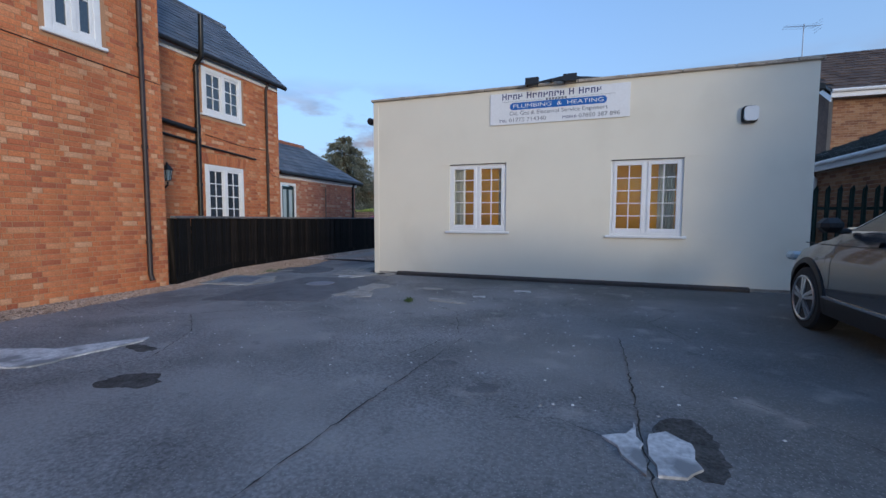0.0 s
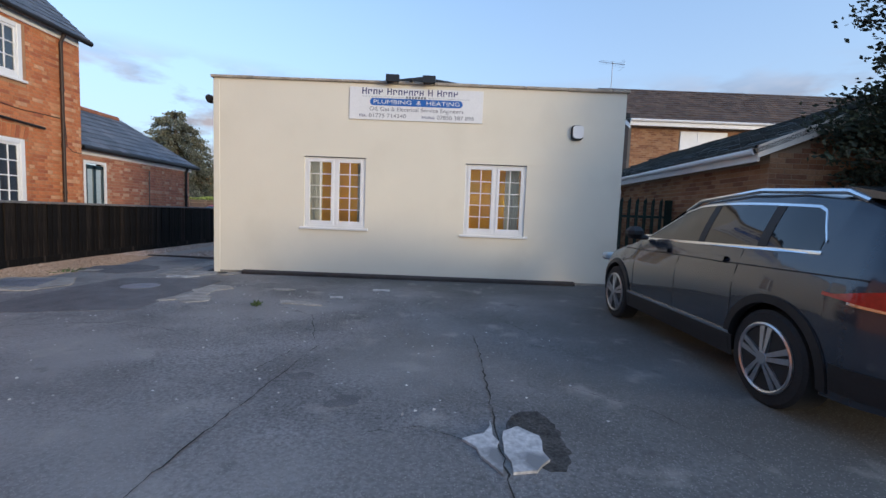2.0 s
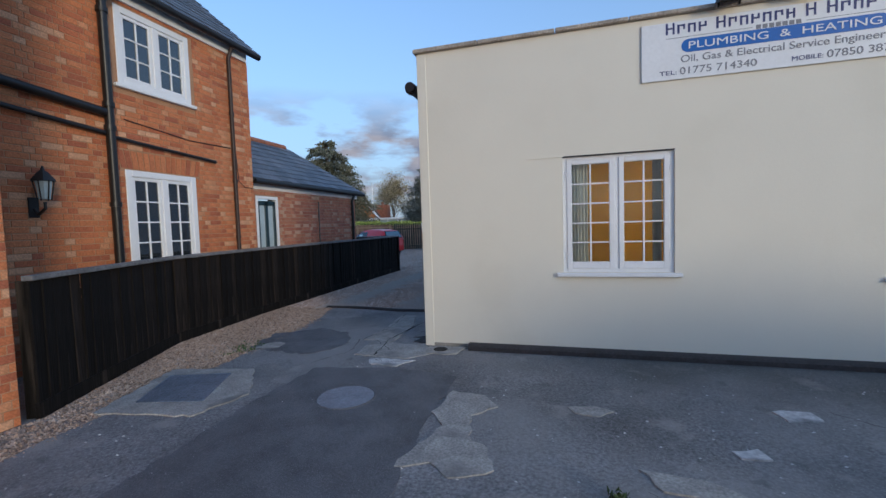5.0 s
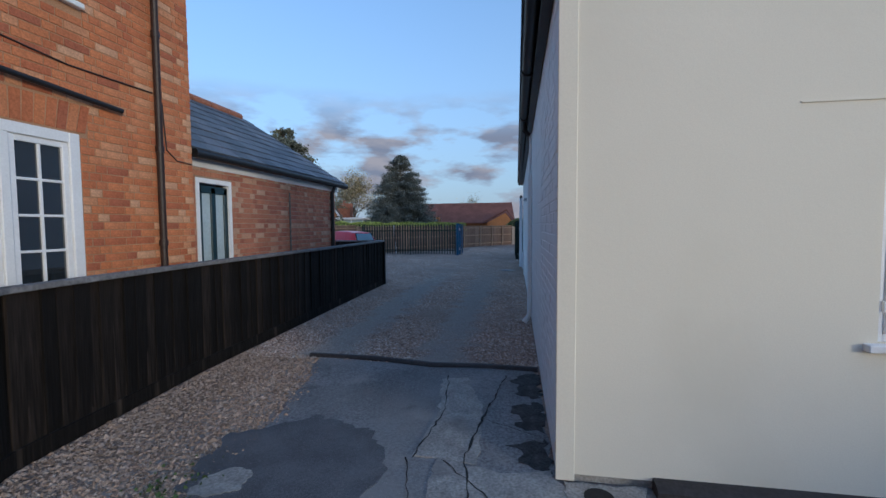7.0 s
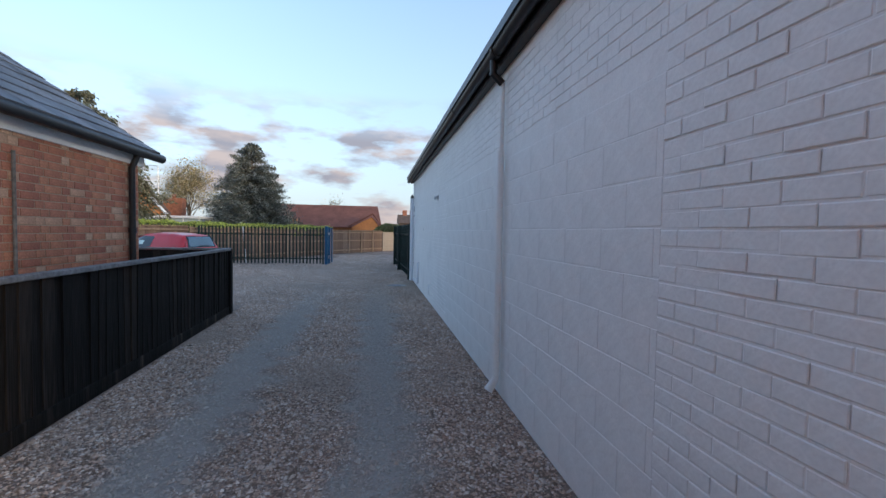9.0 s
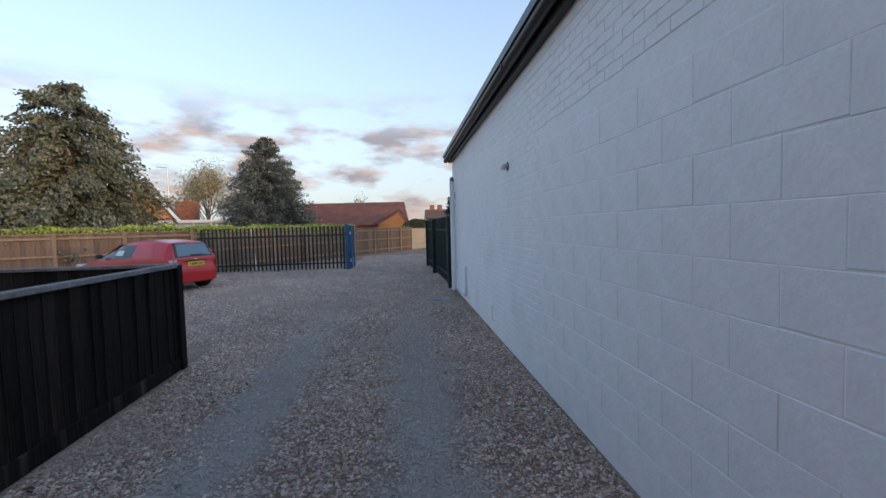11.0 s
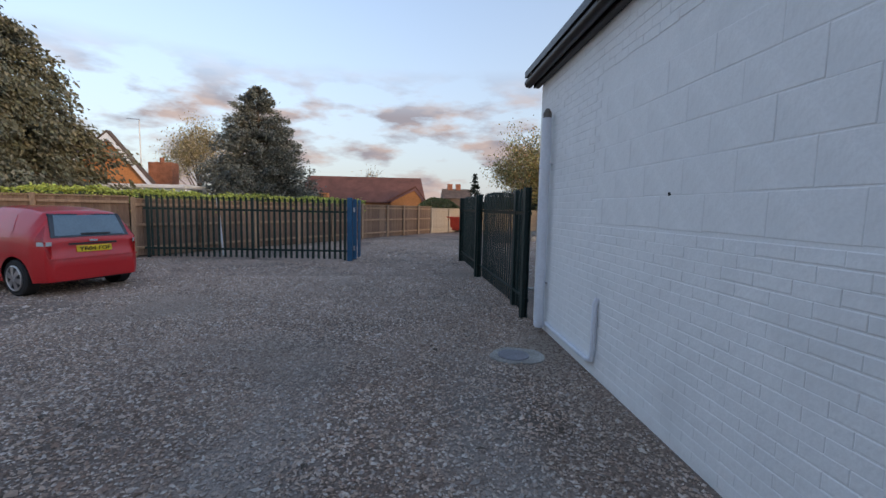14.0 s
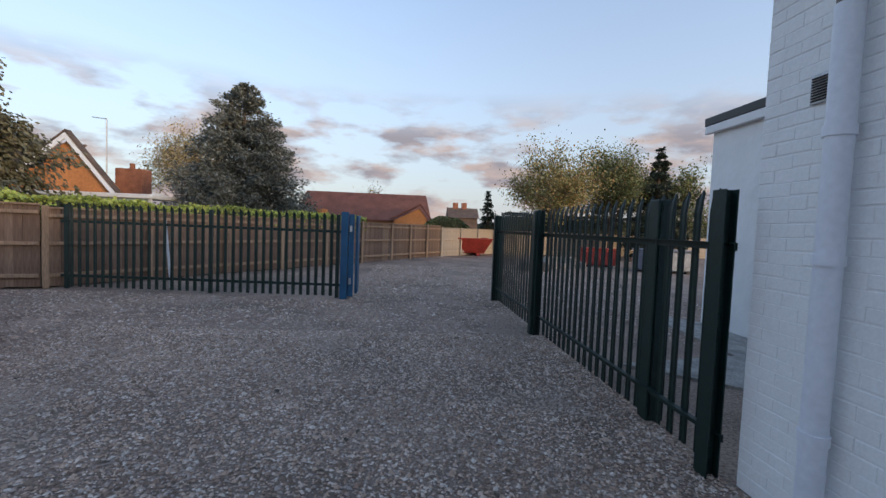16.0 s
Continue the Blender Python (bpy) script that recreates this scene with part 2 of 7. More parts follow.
WHEELS = lambda f, x, y, n: f("MULTIPLY", f("MULTIPLY", f("ADD", f("MAXIMUM", *[f("SUBTRACT", 1.0, f("MULTIPLY", f("ABSOLUTE", f("SUBTRACT", x, xc)), 2.3)) for xc in (-1.15, -2.6)]), f("MULTIPLY", f("ADD", n, -0.5), 2.2)), 1.5, True),
                               f("MULTIPLY", f("SUBTRACT", 13.5, y), 0.16, True), True)
overlay(m_earth, (0.37, 0.335, 0.30), 0.8, WHEELS, 3.0)
speckle(m_earth, 48.0, (0.50, 0.39, 0.32), 0.36, 0.5)
STONES = [(0.54, 0.385, 0.29), (0.38, 0.25, 0.185), (0.60, 0.46, 0.37), (0.20, 0.14, 0.105), (0.48, 0.335, 0.25), (0.42, 0.345, 0.30), (0.66, 0.56, 0.48), (0.27, 0.18, 0.135)]
m_stone = mat("mixed flint gravel", (0.3, 0.25, 0.2), 0.85, vary=0.2, fine=50, coarse=1, bump=0.0, piece="island", pieces=STONES, stain=(0.34, 0.275, 0.225), stain_scale=0.45, stain_at=(0.52, 0.72))
overlay(m_stone, (0.40, 0.365, 0.33), 0.8, WHEELS, 3.0)
WARM = [(0.42, 0.29, 0.20), (0.30, 0.20, 0.135), (0.5, 0.38, 0.29), (0.19, 0.13, 0.09), (0.46, 0.33, 0.245), (0.34, 0.24, 0.17)]
m_stone_w = mat("golden gravel", (0.4, 0.3, 0.22), 0.85, vary=0.2, fine=50, coarse=1, bump=0.0, piece="island", pieces=WARM)
m_black_wood = mat("black-stained fence board", (0.012, 0.01, 0.009), 0.85, vary=0.6, fine=9, coarse=2.5, bump=0.6, spec=0.2, stain=(0.075, 0.058, 0.045), stain_scale=1.1, stain_at=(0.56, 0.74), stretch=(6, 6, 0.35), piece="object", pieces=[(0.006, 0.0047, 0.004), (0.009, 0.007, 0.006), (0.014, 0.0105, 0.0085), (0.007, 0.0055, 0.0046), (0.02, 0.015, 0.012), (0.0065, 0.0052, 0.0045)])
m_cap = mat("weathered capping rail", (0.17, 0.165, 0.165), 0.85, vary=0.3, fine=30, coarse=4, bump=0.4)
m_fence = mat("brown fence panel", (0.205, 0.132, 0.088), 0.85, piece="object", pieces=[(0.20, 0.125, 0.085), (0.17, 0.105, 0.072), (0.23, 0.15, 0.105), (0.19, 0.12, 0.082), (0.15, 0.095, 0.068)], vary=0.3, fine=14, coarse=1.5, bump=0.4, stretch=(5, 5, 0.3), stain=(0.13, 0.09, 0.065), stain_scale=0.8)
m_fence_pale = mat("pale new timber", (0.40, 0.33, 0.26), 0.85, vary=0.25, fine=14, coarse=2, bump=0.3, stretch=(5, 5, 0.3))
m_post = mat("timber fence post", (0.30, 0.20, 0.13), 0.85, vary=0.25, fine=20, coarse=3, bump=0.3, stretch=(4, 4, 0.4))
m_old_wood = mat("silvered timber", (0.16, 0.14, 0.12), 0.9, vary=0.35, fine=20, coarse=4, bump=0.4)
m_green = mat("green painted steel", (0.004, 0.022, 0.018), 0.5, vary=0.25, fine=40, coarse=3, bump=0.06)
m_blue = mat("blue painted steel", (0.005, 0.075, 0.16), 0.45, vary=0.2, fine=40, coarse=3, bump=0.06)
m_black = mat("black plastic pipe", (0.013, 0.012, 0.012), 0.4, vary=0.25, fine=30, coarse=3, bump=0.05)
m_brown_pipe = mat("dark brown painted pipe", (0.035, 0.02, 0.016), 0.5, vary=0.3, fine=30, coarse=3, bump=0.08)
m_slate = mat("blue-grey slate", (0.085, 0.095, 0.115), 0.6, vary=0.2, fine=30, coarse=2, bump=0.25, piece="island",
              pieces=[(0.11, 0.125, 0.15), (0.13, 0.145, 0.17), (0.095, 0.11, 0.135), (0.145, 0.155, 0.18)])
m_tile = mat("brown concrete roof tile", (0.10, 0.065, 0.05), 0.9, vary=0.3, fine=25, coarse=2, bump=0.4, piece="island",
             pieces=[(0.11, 0.075, 0.058), (0.09, 0.06, 0.048), (0.125, 0.085, 0.065), (0.08, 0.055, 0.045)])
m_tile_g = mat("grey green roof tile", (0.06, 0.07, 0.068), 0.85, vary=0.3, fine=25, coarse=2, bump=0.4, piece="island",
               pieces=[(0.06, 0.07, 0.07), (0.07, 0.08, 0.078), (0.05, 0.06, 0.06)])
m_red_tile = mat("red clay roof tile", (0.17, 0.065, 0.045), 0.9, vary=0.3, fine=12, coarse=1, bump=0.4)
m_ridge = mat("terracotta ridge tile", (0.30, 0.12, 0.07), 0.9, vary=0.3, fine=30, coarse=4, bump=0.3)
m_orange = mat("orange brick gable", (0.50, 0.20, 0.07), 0.9, vary=0.15, fine=9, coarse=1, bump=0.2)
m_teal = mat("dark teal door paint", (0.012, 0.035, 0.045), 0.4, vary=0.15, fine=30, coarse=3, bump=0.05)
m_frosted = mat("pale obscured glass", (0.42, 0.50, 0.52), 0.25, vary=0.1, fine=30, coarse=2, bump=0.1)
m_room_dark = mat("dim interior", (0.06, 0.06, 0.065), 0.9, vary=0.3, bump=0)
m_ochre = mat("ochre painted room wall", (0.68, 0.36, 0.025), 0.8, vary=0.05, fine=30, coarse=1.5, bump=0.05)
m_ceiling = mat("white ceiling board", (0.8, 0.78, 0.74), 0.8, vary=0.04, bump=0.05)
m_curtain = mat("pale curtain cloth", (0.66, 0.62, 0.56), 0.9, vary=0.1, fine=60, coarse=5, bump=0.2)
m_pane = glass_mat("window glass")
m_tube = glow("fluorescent tube", (1.0, 0.86, 0.62), 34.0)
m_sign = mat("white sign panel", (0.80, 0.80, 0.80), 0.35, vary=0.03, fine=30, coarse=2, bump=0)
m_navy = mat("navy lettering", (0.03, 0.035, 0.14), 0.4, vary=0.05, bump=0)
m_sign_blue = mat("blue sign band", (0.015, 0.12, 0.45), 0.4, vary=0.05, bump=0)
m_grey_ink = mat("grey lettering", (0.22, 0.22, 0.24), 0.5, vary=0.05, bump=0)
m_steel = mat("galvanised steel", (0.45, 0.46, 0.48), 0.4, metal=0.8, vary=0.15, fine=30, coarse=4, bump=0.05)
m_cover = mat("chequered steel cover", (0.17, 0.20, 0.25), 0.45, metal=0.3, vary=0.25, fine=35, coarse=5, bump=0.4)
m_round_cover = mat("worn iron manhole cover", (0.21, 0.205, 0.225), 0.5, metal=0.1, vary=0.2, fine=45, coarse=5, bump=0.3)
m_pvc = mat("white plastic pipe", (0.72, 0.75, 0.80), 0.35, vary=0.05, fine=30, coarse=4, bump=0.03)
m_bark = mat("rough bark", (0.10, 0.075, 0.055), 0.95, vary=0.4, fine=20, coarse=3, bump=0.8)


def leaf_mat(name, cols):
    return mat(name, cols[0], 0.7, vary=0.3, fine=8, coarse=0.7, bump=0, piece="island", pieces=cols)


m_cypress = leaf_mat("cypress foliage", [(0.115, 0.118, 0.078), (0.15, 0.15, 0.10), (0.085, 0.09, 0.06), (0.19, 0.178, 0.125), (0.13, 0.14, 0.088)])
m_fir = leaf_mat("blue-green fir foliage", [(0.115, 0.135, 0.120), (0.15, 0.165, 0.145), (0.085, 0.10, 0.09), (0.19, 0.195, 0.17), (0.13, 0.14, 0.12)])
m_autumn = leaf_mat("yellowing leaves", [(0.310, 0.264, 0.093), (0.232, 0.232, 0.078), (0.403, 0.310, 0.124), (0.186, 0.186, 0.070), (0.434, 0.264, 0.116)])
m_pale_leaf = leaf_mat("pale birch leaves", [(0.36, 0.28, 0.15), (0.28, 0.23, 0.11), (0.42, 0.34, 0.22), (0.24, 0.2, 0.09)])
m_green_leaf = leaf_mat("green leaves", [(0.109, 0.147, 0.046), (0.139, 0.171, 0.054), (0.085, 0.116, 0.039), (0.202, 0.202, 0.070), (0.248, 0.186, 0.078)])
m_hedge = leaf_mat("clipped privet leaves", [(0.310, 0.372, 0.070), (0.403, 0.465, 0.093), (0.232, 0.295, 0.062), (0.465, 0.480, 0.124)])
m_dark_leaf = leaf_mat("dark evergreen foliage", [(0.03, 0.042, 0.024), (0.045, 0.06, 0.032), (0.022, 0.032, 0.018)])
m_car_grey = mat("dark grey metallic car paint", (0.028, 0.036, 0.048), 0.25, metal=0.12, vary=0.04, fine=80, coarse=2, bump=0, coat=1.0)
m_car_red = mat("bright red car paint", (0.50, 0.012, 0.016), 0.35, vary=0.05, fine=60, coarse=2, bump=0, coat=0.6)
m_car_glass = mat("tinted car glass", (0.012, 0.016, 0.02), 0.04, vary=0.1, bump=0, spec=0.8)
# Paler copy of the car glass; a reflection is painted into its base colour.
m_car_glass_l = mat("reflective car rear glass", (0.10, 0.16, 0.20), 0.08, vary=0.1, bump=0, spec=0.9)
m_trim = mat("black plastic trim", (0.014, 0.014, 0.015), 0.6, vary=0.2, fine=60, bump=0.1)
m_chrome = mat("chrome strip", (0.75, 0.76, 0.78), 0.15, metal=1.0, vary=0.03, bump=0)
m_tyre = mat("black rubber tyre", (0.018, 0.018, 0.019), 0.85, vary=0.2, fine=60, bump=0.2)
m_alloy = mat("silver alloy", (0.55, 0.56, 0.58), 0.3, metal=0.9, vary=0.08, bump=0)
m_lamp_red = mat("red tail lamp lens", (0.40, 0.01, 0.012), 0.12, vary=0.2, fine=30, bump=0, coat=0.7)
m_plate = mat("yellow number plate", (0.72, 0.50, 0.03), 0.35, vary=0.05, bump=0)
m_ink = mat("black lettering", (0.012, 0.012, 0.012), 0.5, vary=0.05, bump=0)
m_paper = mat("pale paper notice", (0.55, 0.68, 0.66), 0.7, vary=0.05, bump=0)
m_skip = mat("red painted skip", (0.28, 0.03, 0.02), 0.6, vary=0.3, fine=20, coarse=3, bump=0.2)
m_grass = leaf_mat("weed leaves", [(0.06, 0.10, 0.03), (0.08, 0.12, 0.035), (0.05, 0.08, 0.02)])

# ---- mesh tools ----
BASE = {}


class Mesh:
    """Gathers vertices and faces of one mesh."""

    def __init__(self):
        self.v, self.f = [], []

    def add(self, verts, faces):
        k = len(self.v)
        self.v += [tuple(p) for p in verts]
        self.f += [tuple(i + k for i in q) for q in faces]
        return self

    def box(self, a, b, chamfer=0.0):
        (x0, y0, z0), (x1, y1, z1) = [[min(p, q) for p, q in zip(a, b)], [max(p, q) for p, q in zip(a, b)]]
        c = min(chamfer, (x1 - x0) * 0.45, (y1 - y0) * 0.45, (z1 - z0) * 0.45)
        if c <= 0:
            v = [(x, y, z) for z in (z0, z1) for y in (y0, y1) for x in (x0, x1)]
            return self.add(v, [(0, 2, 3, 1), (4, 5, 7, 6), (0, 1, 5, 4), (2, 6, 7, 3), (0, 4, 6, 2), (1, 3, 7, 5)])
        v, f = [], []
        for sx in (0, 1):
            for sy in (0, 1):
                for sz in (0, 1):
                    px, py, pz = (x0, x1)[sx], (y0, y1)[sy], (z0, z1)[sz]
                    dx, dy, dz = (c, -c)[sx], (c, -c)[sy], (c, -c)[sz]
                    v += [(px, py + dy, pz + dz), (px + dx, py, pz + dz), (px + dx, py + dy, pz)]
        i = lambda sx, sy, sz, k: (sx * 4 + sy * 2 + sz) * 3 + k
        f += [(i(0, 0, 0, 0), i(0, 0, 1, 0), i(0, 1, 1, 0), i(0, 1, 0, 0)), (i(1, 0, 0, 0), i(1, 1, 0, 0), i(1, 1, 1, 0), i(1, 0, 1, 0)),
              (i(0, 0, 0, 1), i(1, 0, 0, 1), i(1, 0, 1, 1), i(0, 0, 1, 1)), (i(0, 1, 0, 1), i(0, 1, 1, 1), i(1, 1, 1, 1), i(1, 1, 0, 1)),
              (i(0, 0, 0, 2), i(0, 1, 0, 2), i(1, 1, 0, 2), i(1, 0, 0, 2)), (i(0, 0, 1, 2), i(1, 0, 1, 2), i(1, 1, 1, 2), i(0, 1, 1, 2))]
        for p in (0, 1):
            for q in (0, 1):
                f += [(i(p, q, 0, 0), i(p, q, 1, 0), i(p, q, 1, 1), i(p, q, 0, 1)), (i(p, 0, q, 0), i(p, 1, q, 0), i(p, 1, q, 2), i(p, 0, q, 2)),
                      (i(0, p, q, 1), i(1, p, q, 1), i(1, p, q, 2), i(0, p, q, 2))]
                for r in (0, 1):
                    f.append((i(p, q, r, 0), i(p, q, r, 1), i(p, q, r, 2)))
        return self.add(v, f)

    def tube(self, pts, r, n=10, caps=True):
        pts = [Vector(p) for p in pts]
        rs = r if isinstance(r, (list, tuple)) else [r] * len(pts)
        v, f = [], []
        up = None
        for k, p in enumerate(pts):
            d = (pts[min(k + 1, len(pts) - 1)] - pts[max(k - 1, 0)]).normalized()
            a = Vector((0, 0, 1)) if abs(d.z) < 0.9 else Vector((1, 0, 0))
            if up is not None:
                a = up
            s = d.cross(a).normalized()
            up = s.cross(d).normalized()
            for j in range(n):
                w = 2 * math.pi * j / n
                v.append(p + (s * math.cos(w) + up * math.sin(w)) * rs[k])
        for k in range(len(pts) - 1):
            for j in range(n):
                f.append((k * n + j, k * n + (j + 1) % n, (k + 1) * n + (j + 1) % n, (k + 1) * n + j))
        if caps:
            f += [tuple(reversed(range(n))), tuple(range((len(pts) - 1) * n, len(pts) * n))]
        return self.add(v, f)

    def prism(self, poly, depth, to3):
        """A polygon in the plane, given depth; to3(u, v, w) places it."""
        n = len(poly)
        v = [to3(u, w, 0) for u, w in poly] + [to3(u, w, depth) for u, w in poly]
        return self.add(v, [tuple(range(n)), tuple(reversed(range(n, 2 * n)))] + [(j, j + n, (j + 1) % n + n, (j + 1) % n) for j in range(n)])

    def grid(self, rows):
        m = len(rows[0])
        v = [p for r in rows for p in r]
        return self.add(v, [(a * m + b, a * m + b + 1, (a + 1) * m + b + 1, (a + 1) * m + b) for a in range(len(rows) - 1) for b in range(m - 1)])

    def data(self, name, base=(0, 0, 0), smooth=35):
        me = bpy.data.meshes.new(name)
        v = np.array(self.v, dtype=float).reshape(-1, 3) - np.array(base, dtype=float)
        me.from_pydata(v.tolist(), [], self.f)
        if smooth:
            me.polygons.foreach_set("use_smooth", [True] * len(me.polygons))
            me.set_sharp_from_angle(angle=radians(smooth))
        return me


def thing(name, label="", category="", base=(0, 0, 0), group="", kind=""):
    ob = tagged(new(name), label, category, group, kind)
    ob.location = base
    BASE[ob.name] = Vector(base)
    return ob


def part(name, mesh, material, parent, label="", smooth=35):
    """One mesh object under a thing or under a part of one; the mesh is given in the world."""
    b = BASE[parent.name]
    me = mesh.data(name, b, smooth)
    me.materials.append(material)
    ob = new(name, me)
    ob.parent = parent
    BASE[ob.name] = b
    return tagged(ob, label)


def single(name, mesh, material, label="", category="", base=(0, 0, 0), group="", kind="", smooth=35):
    """A thing that is one mesh."""
    me = mesh.data(name, base, smooth)
    me.materials.append(material)
    ob = tagged(new(name, me), label, category, group, kind)
    ob.location = base
    BASE[ob.name] = Vector(base)
    return ob


def piece(name, me, parent, m):
    """One more object on a shared mesh, at the pose m."""
    ob = new(name, me)
    ob.parent = parent
    ob.matrix_basis = Matrix.Translation(-BASE[parent.name]) @ m
    BASE[ob.name] = BASE[parent.name]
    return ob


def holed(u0, u1, z0, z1, holes):
    """Rectangles that fill a wall round its openings (a0, a1, b0, b1)."""
    us = sorted({u0, u1, *[min(max(h[i], u0), u1) for h in holes for i in (0, 1)]})
    out = []
    for a, b in zip(us, us[1:]):
        mid = (a + b) / 2
        z = z0
        for h in sorted([h for h in holes if h[0] <= mid <= h[1]], key=lambda q: q[2]):
            if h[2] > z:
                out.append((a, b, z, h[2]))
            z = max(z, h[3])
        if z < z1:
            out.append((a, b, z, z1))
    return out


def wall_x(name, x, thick, u0, u1, z0, z1, holes, material, label, kind="structure"):
    """A wall whose face lies at x and runs along y; thick < 0 goes towards -x."""
    me = Mesh()
    for a, b, c, d in holed(u0, u1, z0, z1, holes):
        me.box((x, a, c), (x + thick, b, d))
    return single(name, me, material, label, "wall", (x, (u0 + u1) / 2, z0), kind=kind, smooth=0)


def wall_y(name, y, thick, u0, u1, z0, z1, holes, material, label, kind="structure"):
    me = Mesh()
    for a, b, c, d in holed(u0, u1, z0, z1, holes):
        me.box((a, y, c), (b, y + thick, d))
    return single(name, me, material, label, "wall", ((u0 + u1) / 2, y, z0), kind=kind, smooth=0)


def brick_mesh(length, height, proud, ch=0.004):
    """A brick's outer end, its face towards +x, centred on u and z."""
    l, h = length / 2, height / 2
    a = [(0, -l, -h), (0, l, -h), (0, l, h), (0, -l, h)]
    b = [(proud - ch * 0.6, y, z) for _, y, z in a]
    c = [(proud, y - math.copysign(ch, y), z - math.copysign(ch, z)) for _, y, z in a]
    f = [(8, 9, 10, 11)] + [(i, (i + 1) % 4, (i + 1) % 4 + 4, i + 4) for i in range(4)] + [(i + 4, (i + 1) % 4 + 4, (i + 1) % 4 + 8, i + 8) for i in range(4)]
    return a + b + c, f


def lay_bricks(parent, to_world, u0, u1, z0, z1, holes, m_piece, m_join, near, course=0.075, length=0.215, joint=0.010, perp=None, fill=0.0, proud=0.006,
               flemish=True, skip=None, limit=300, wob=0.0015, word="brick"):
    """Bricks over a wall face. near(u, z): where bricks are parts of their own; the rest is joined."""
    rng = random.Random(len(parent.name) + int(abs(u0) * 100))
    shared, rest, count = {}, Mesh(), 0
    row = 0
    z = z0
    while z + course <= z1 + 0.001:
        if flemish:
            steps = [length, (length - joint) / 2]
            u, k = u0 - (0 if row % 2 else 0.165), row % 2
        else:
            steps = [length]
            u, k = u0 - (0 if row % 2 else (length + joint) / 2), 0
        while u < u1:
            w = steps[k % len(steps)]
            k += 1
            a, b = max(u, u0), min(u + w, u1)
            u += w + (joint if perp is None else perp)
            c, d = z + joint / 2, z + course - joint / 2
            for h in holes:
                if a < h[1] and b > h[0] and c < h[3] and d > h[2]:
                    if a < h[0]:
                        b = h[0]
                    elif b > h[1]:
                        a = h[1]
            if b - a < 0.04 or any(a < h[1] and b > h[0] and c < h[3] and d > h[2] for h in holes) or (skip and skip((a + b) / 2, (c + d) / 2)):
                continue
            if rng.random() < fill:
                c -= joint
            key = (round(b - a, 2), round(d - c, 3))
            if key not in shared:
                v, f = brick_mesh(b - a, d - c, proud)
                me = Mesh().add(v, f).data(word, smooth=0)
                me.materials.append(m_piece)
                shared[key] = (me, v, f)
            me, v, f = shared[key]
            m = to_world @ pose(rng.uniform(-wob, wob), (a + b) / 2, (c + d) / 2, rng.uniform(-0.6, 0.6), 0, rng.uniform(-0.4, 0.4))
            if count < limit and near((a + b) / 2, (c + d) / 2):
                piece(word, me, parent, m)
                count += 1
            else:
                rest.add([m @ Vector(p) for p in v], f)
        z += course
        row += 1
    if rest.v:
        tagged(part("brickwork", rest, m_join, parent, smooth=0), kind="stuff")


def blob(cx, cy, rx, ry, n=28, rough=0.18, seed=1, turn=0):
    """An uneven outline."""
    r = random.Random(seed)
    ph = [(r.uniform(0, 6.28), r.uniform(0.4, 1) / k) for k in range(1, 7)]
    out = []
    for i in range(n):
        w = 2 * math.pi * i / n
        s = 1 + rough * sum(a * math.sin((k + 2) * w + p) for k, (p, a) in enumerate(ph)) + r.uniform(-0.4, 0.4) * rough
        x, y = rx * s * math.cos(w), ry * s * math.sin(w)
        c, q = math.cos(radians(turn)), math.sin(radians(turn))
        out.append((cx + x * c - y * q, cy + x * q + y * c))
    return out


def ragged(poly, step=0.12, amp=0.03, seed=2):
    """A polygon whose sides are broken up."""
    r, out = random.Random(seed), []
    for (x0, y0), (x1, y1) in zip(poly, poly[1:] + poly[:1]):
        n = max(1, int(math.hypot(x1 - x0, y1 - y0) / step))
        for i in range(n):
            out.append((x0 + (x1 - x0) * i / n + r.uniform(-amp, amp), y0 + (y1 - y0) * i / n + r.uniform(-amp, amp)))
    return out


def slab(name, poly, z0, z1, material, label, category="ground", kind="structure"):
    cx, cy = sum(p[0] for p in poly) / len(poly), sum(p[1] for p in poly) / len(poly)
    me = Mesh().prism(poly, z1 - z0, lambda u, v, w: (u, v, z0 + w))
    return single(name, me, material, label, category, (cx, cy, 0), kind=kind, smooth=0)


def lettering(name, text, size, m, material, parent, width=None):
    """Flat letters in the plane of m (x along the line, y up)."""
    cu = bpy.data.curves.new(name, "FONT")
    cu.body, cu.size, cu.extrude = text, size, 0.002
    ob = bpy.data.objects.new(name, cu)
    scene.collection.objects.link(ob)
    bpy.context.view_layer.update()
    me = bpy.data.meshes.new_from_object(ob.evaluated_get(bpy.context.evaluated_depsgraph_get()))
    bpy.data.objects.remove(ob)
    bpy.data.curves.remove(cu)
    xs = [v.co.x for v in me.vertices]
    k = width / (max(xs) - min(xs)) if width else 1
    x0 = min(xs)
    for v in me.vertices:
        v.co.x = (v.co.x - x0) * k
    me.materials.clear()
    me.materials.append(material)
    me.name = name
    return piece(name, me, parent, m)

# ---- ground ----
me = Mesh()
me.grid([[(x, y, -0.004) for x in (-3000, -200, -40, 40, 200, 3000)] for y in (-3000, -200, -40, 60, 200, 3000)])
single("ground", me, m_earth, "gravel lane ground of trodden brown flint chippings", "ground", kind="structure", smooth=0)
yard = [(-2.45, -60), (30, -60), (30, 0.6), (7.7, 0.6), (7.7, 0.2), (-0.02, 0.2), (-0.04, 2.0), (-1.0, 2.06), (-1.9, 2.1), (-2.62, 2.14), (-2.35, 1.2), (-2.2, 0.2), (-2.15, -1.0), (-2.1, -2.6), (-1.85, -5.5), (-1.85, -12)]
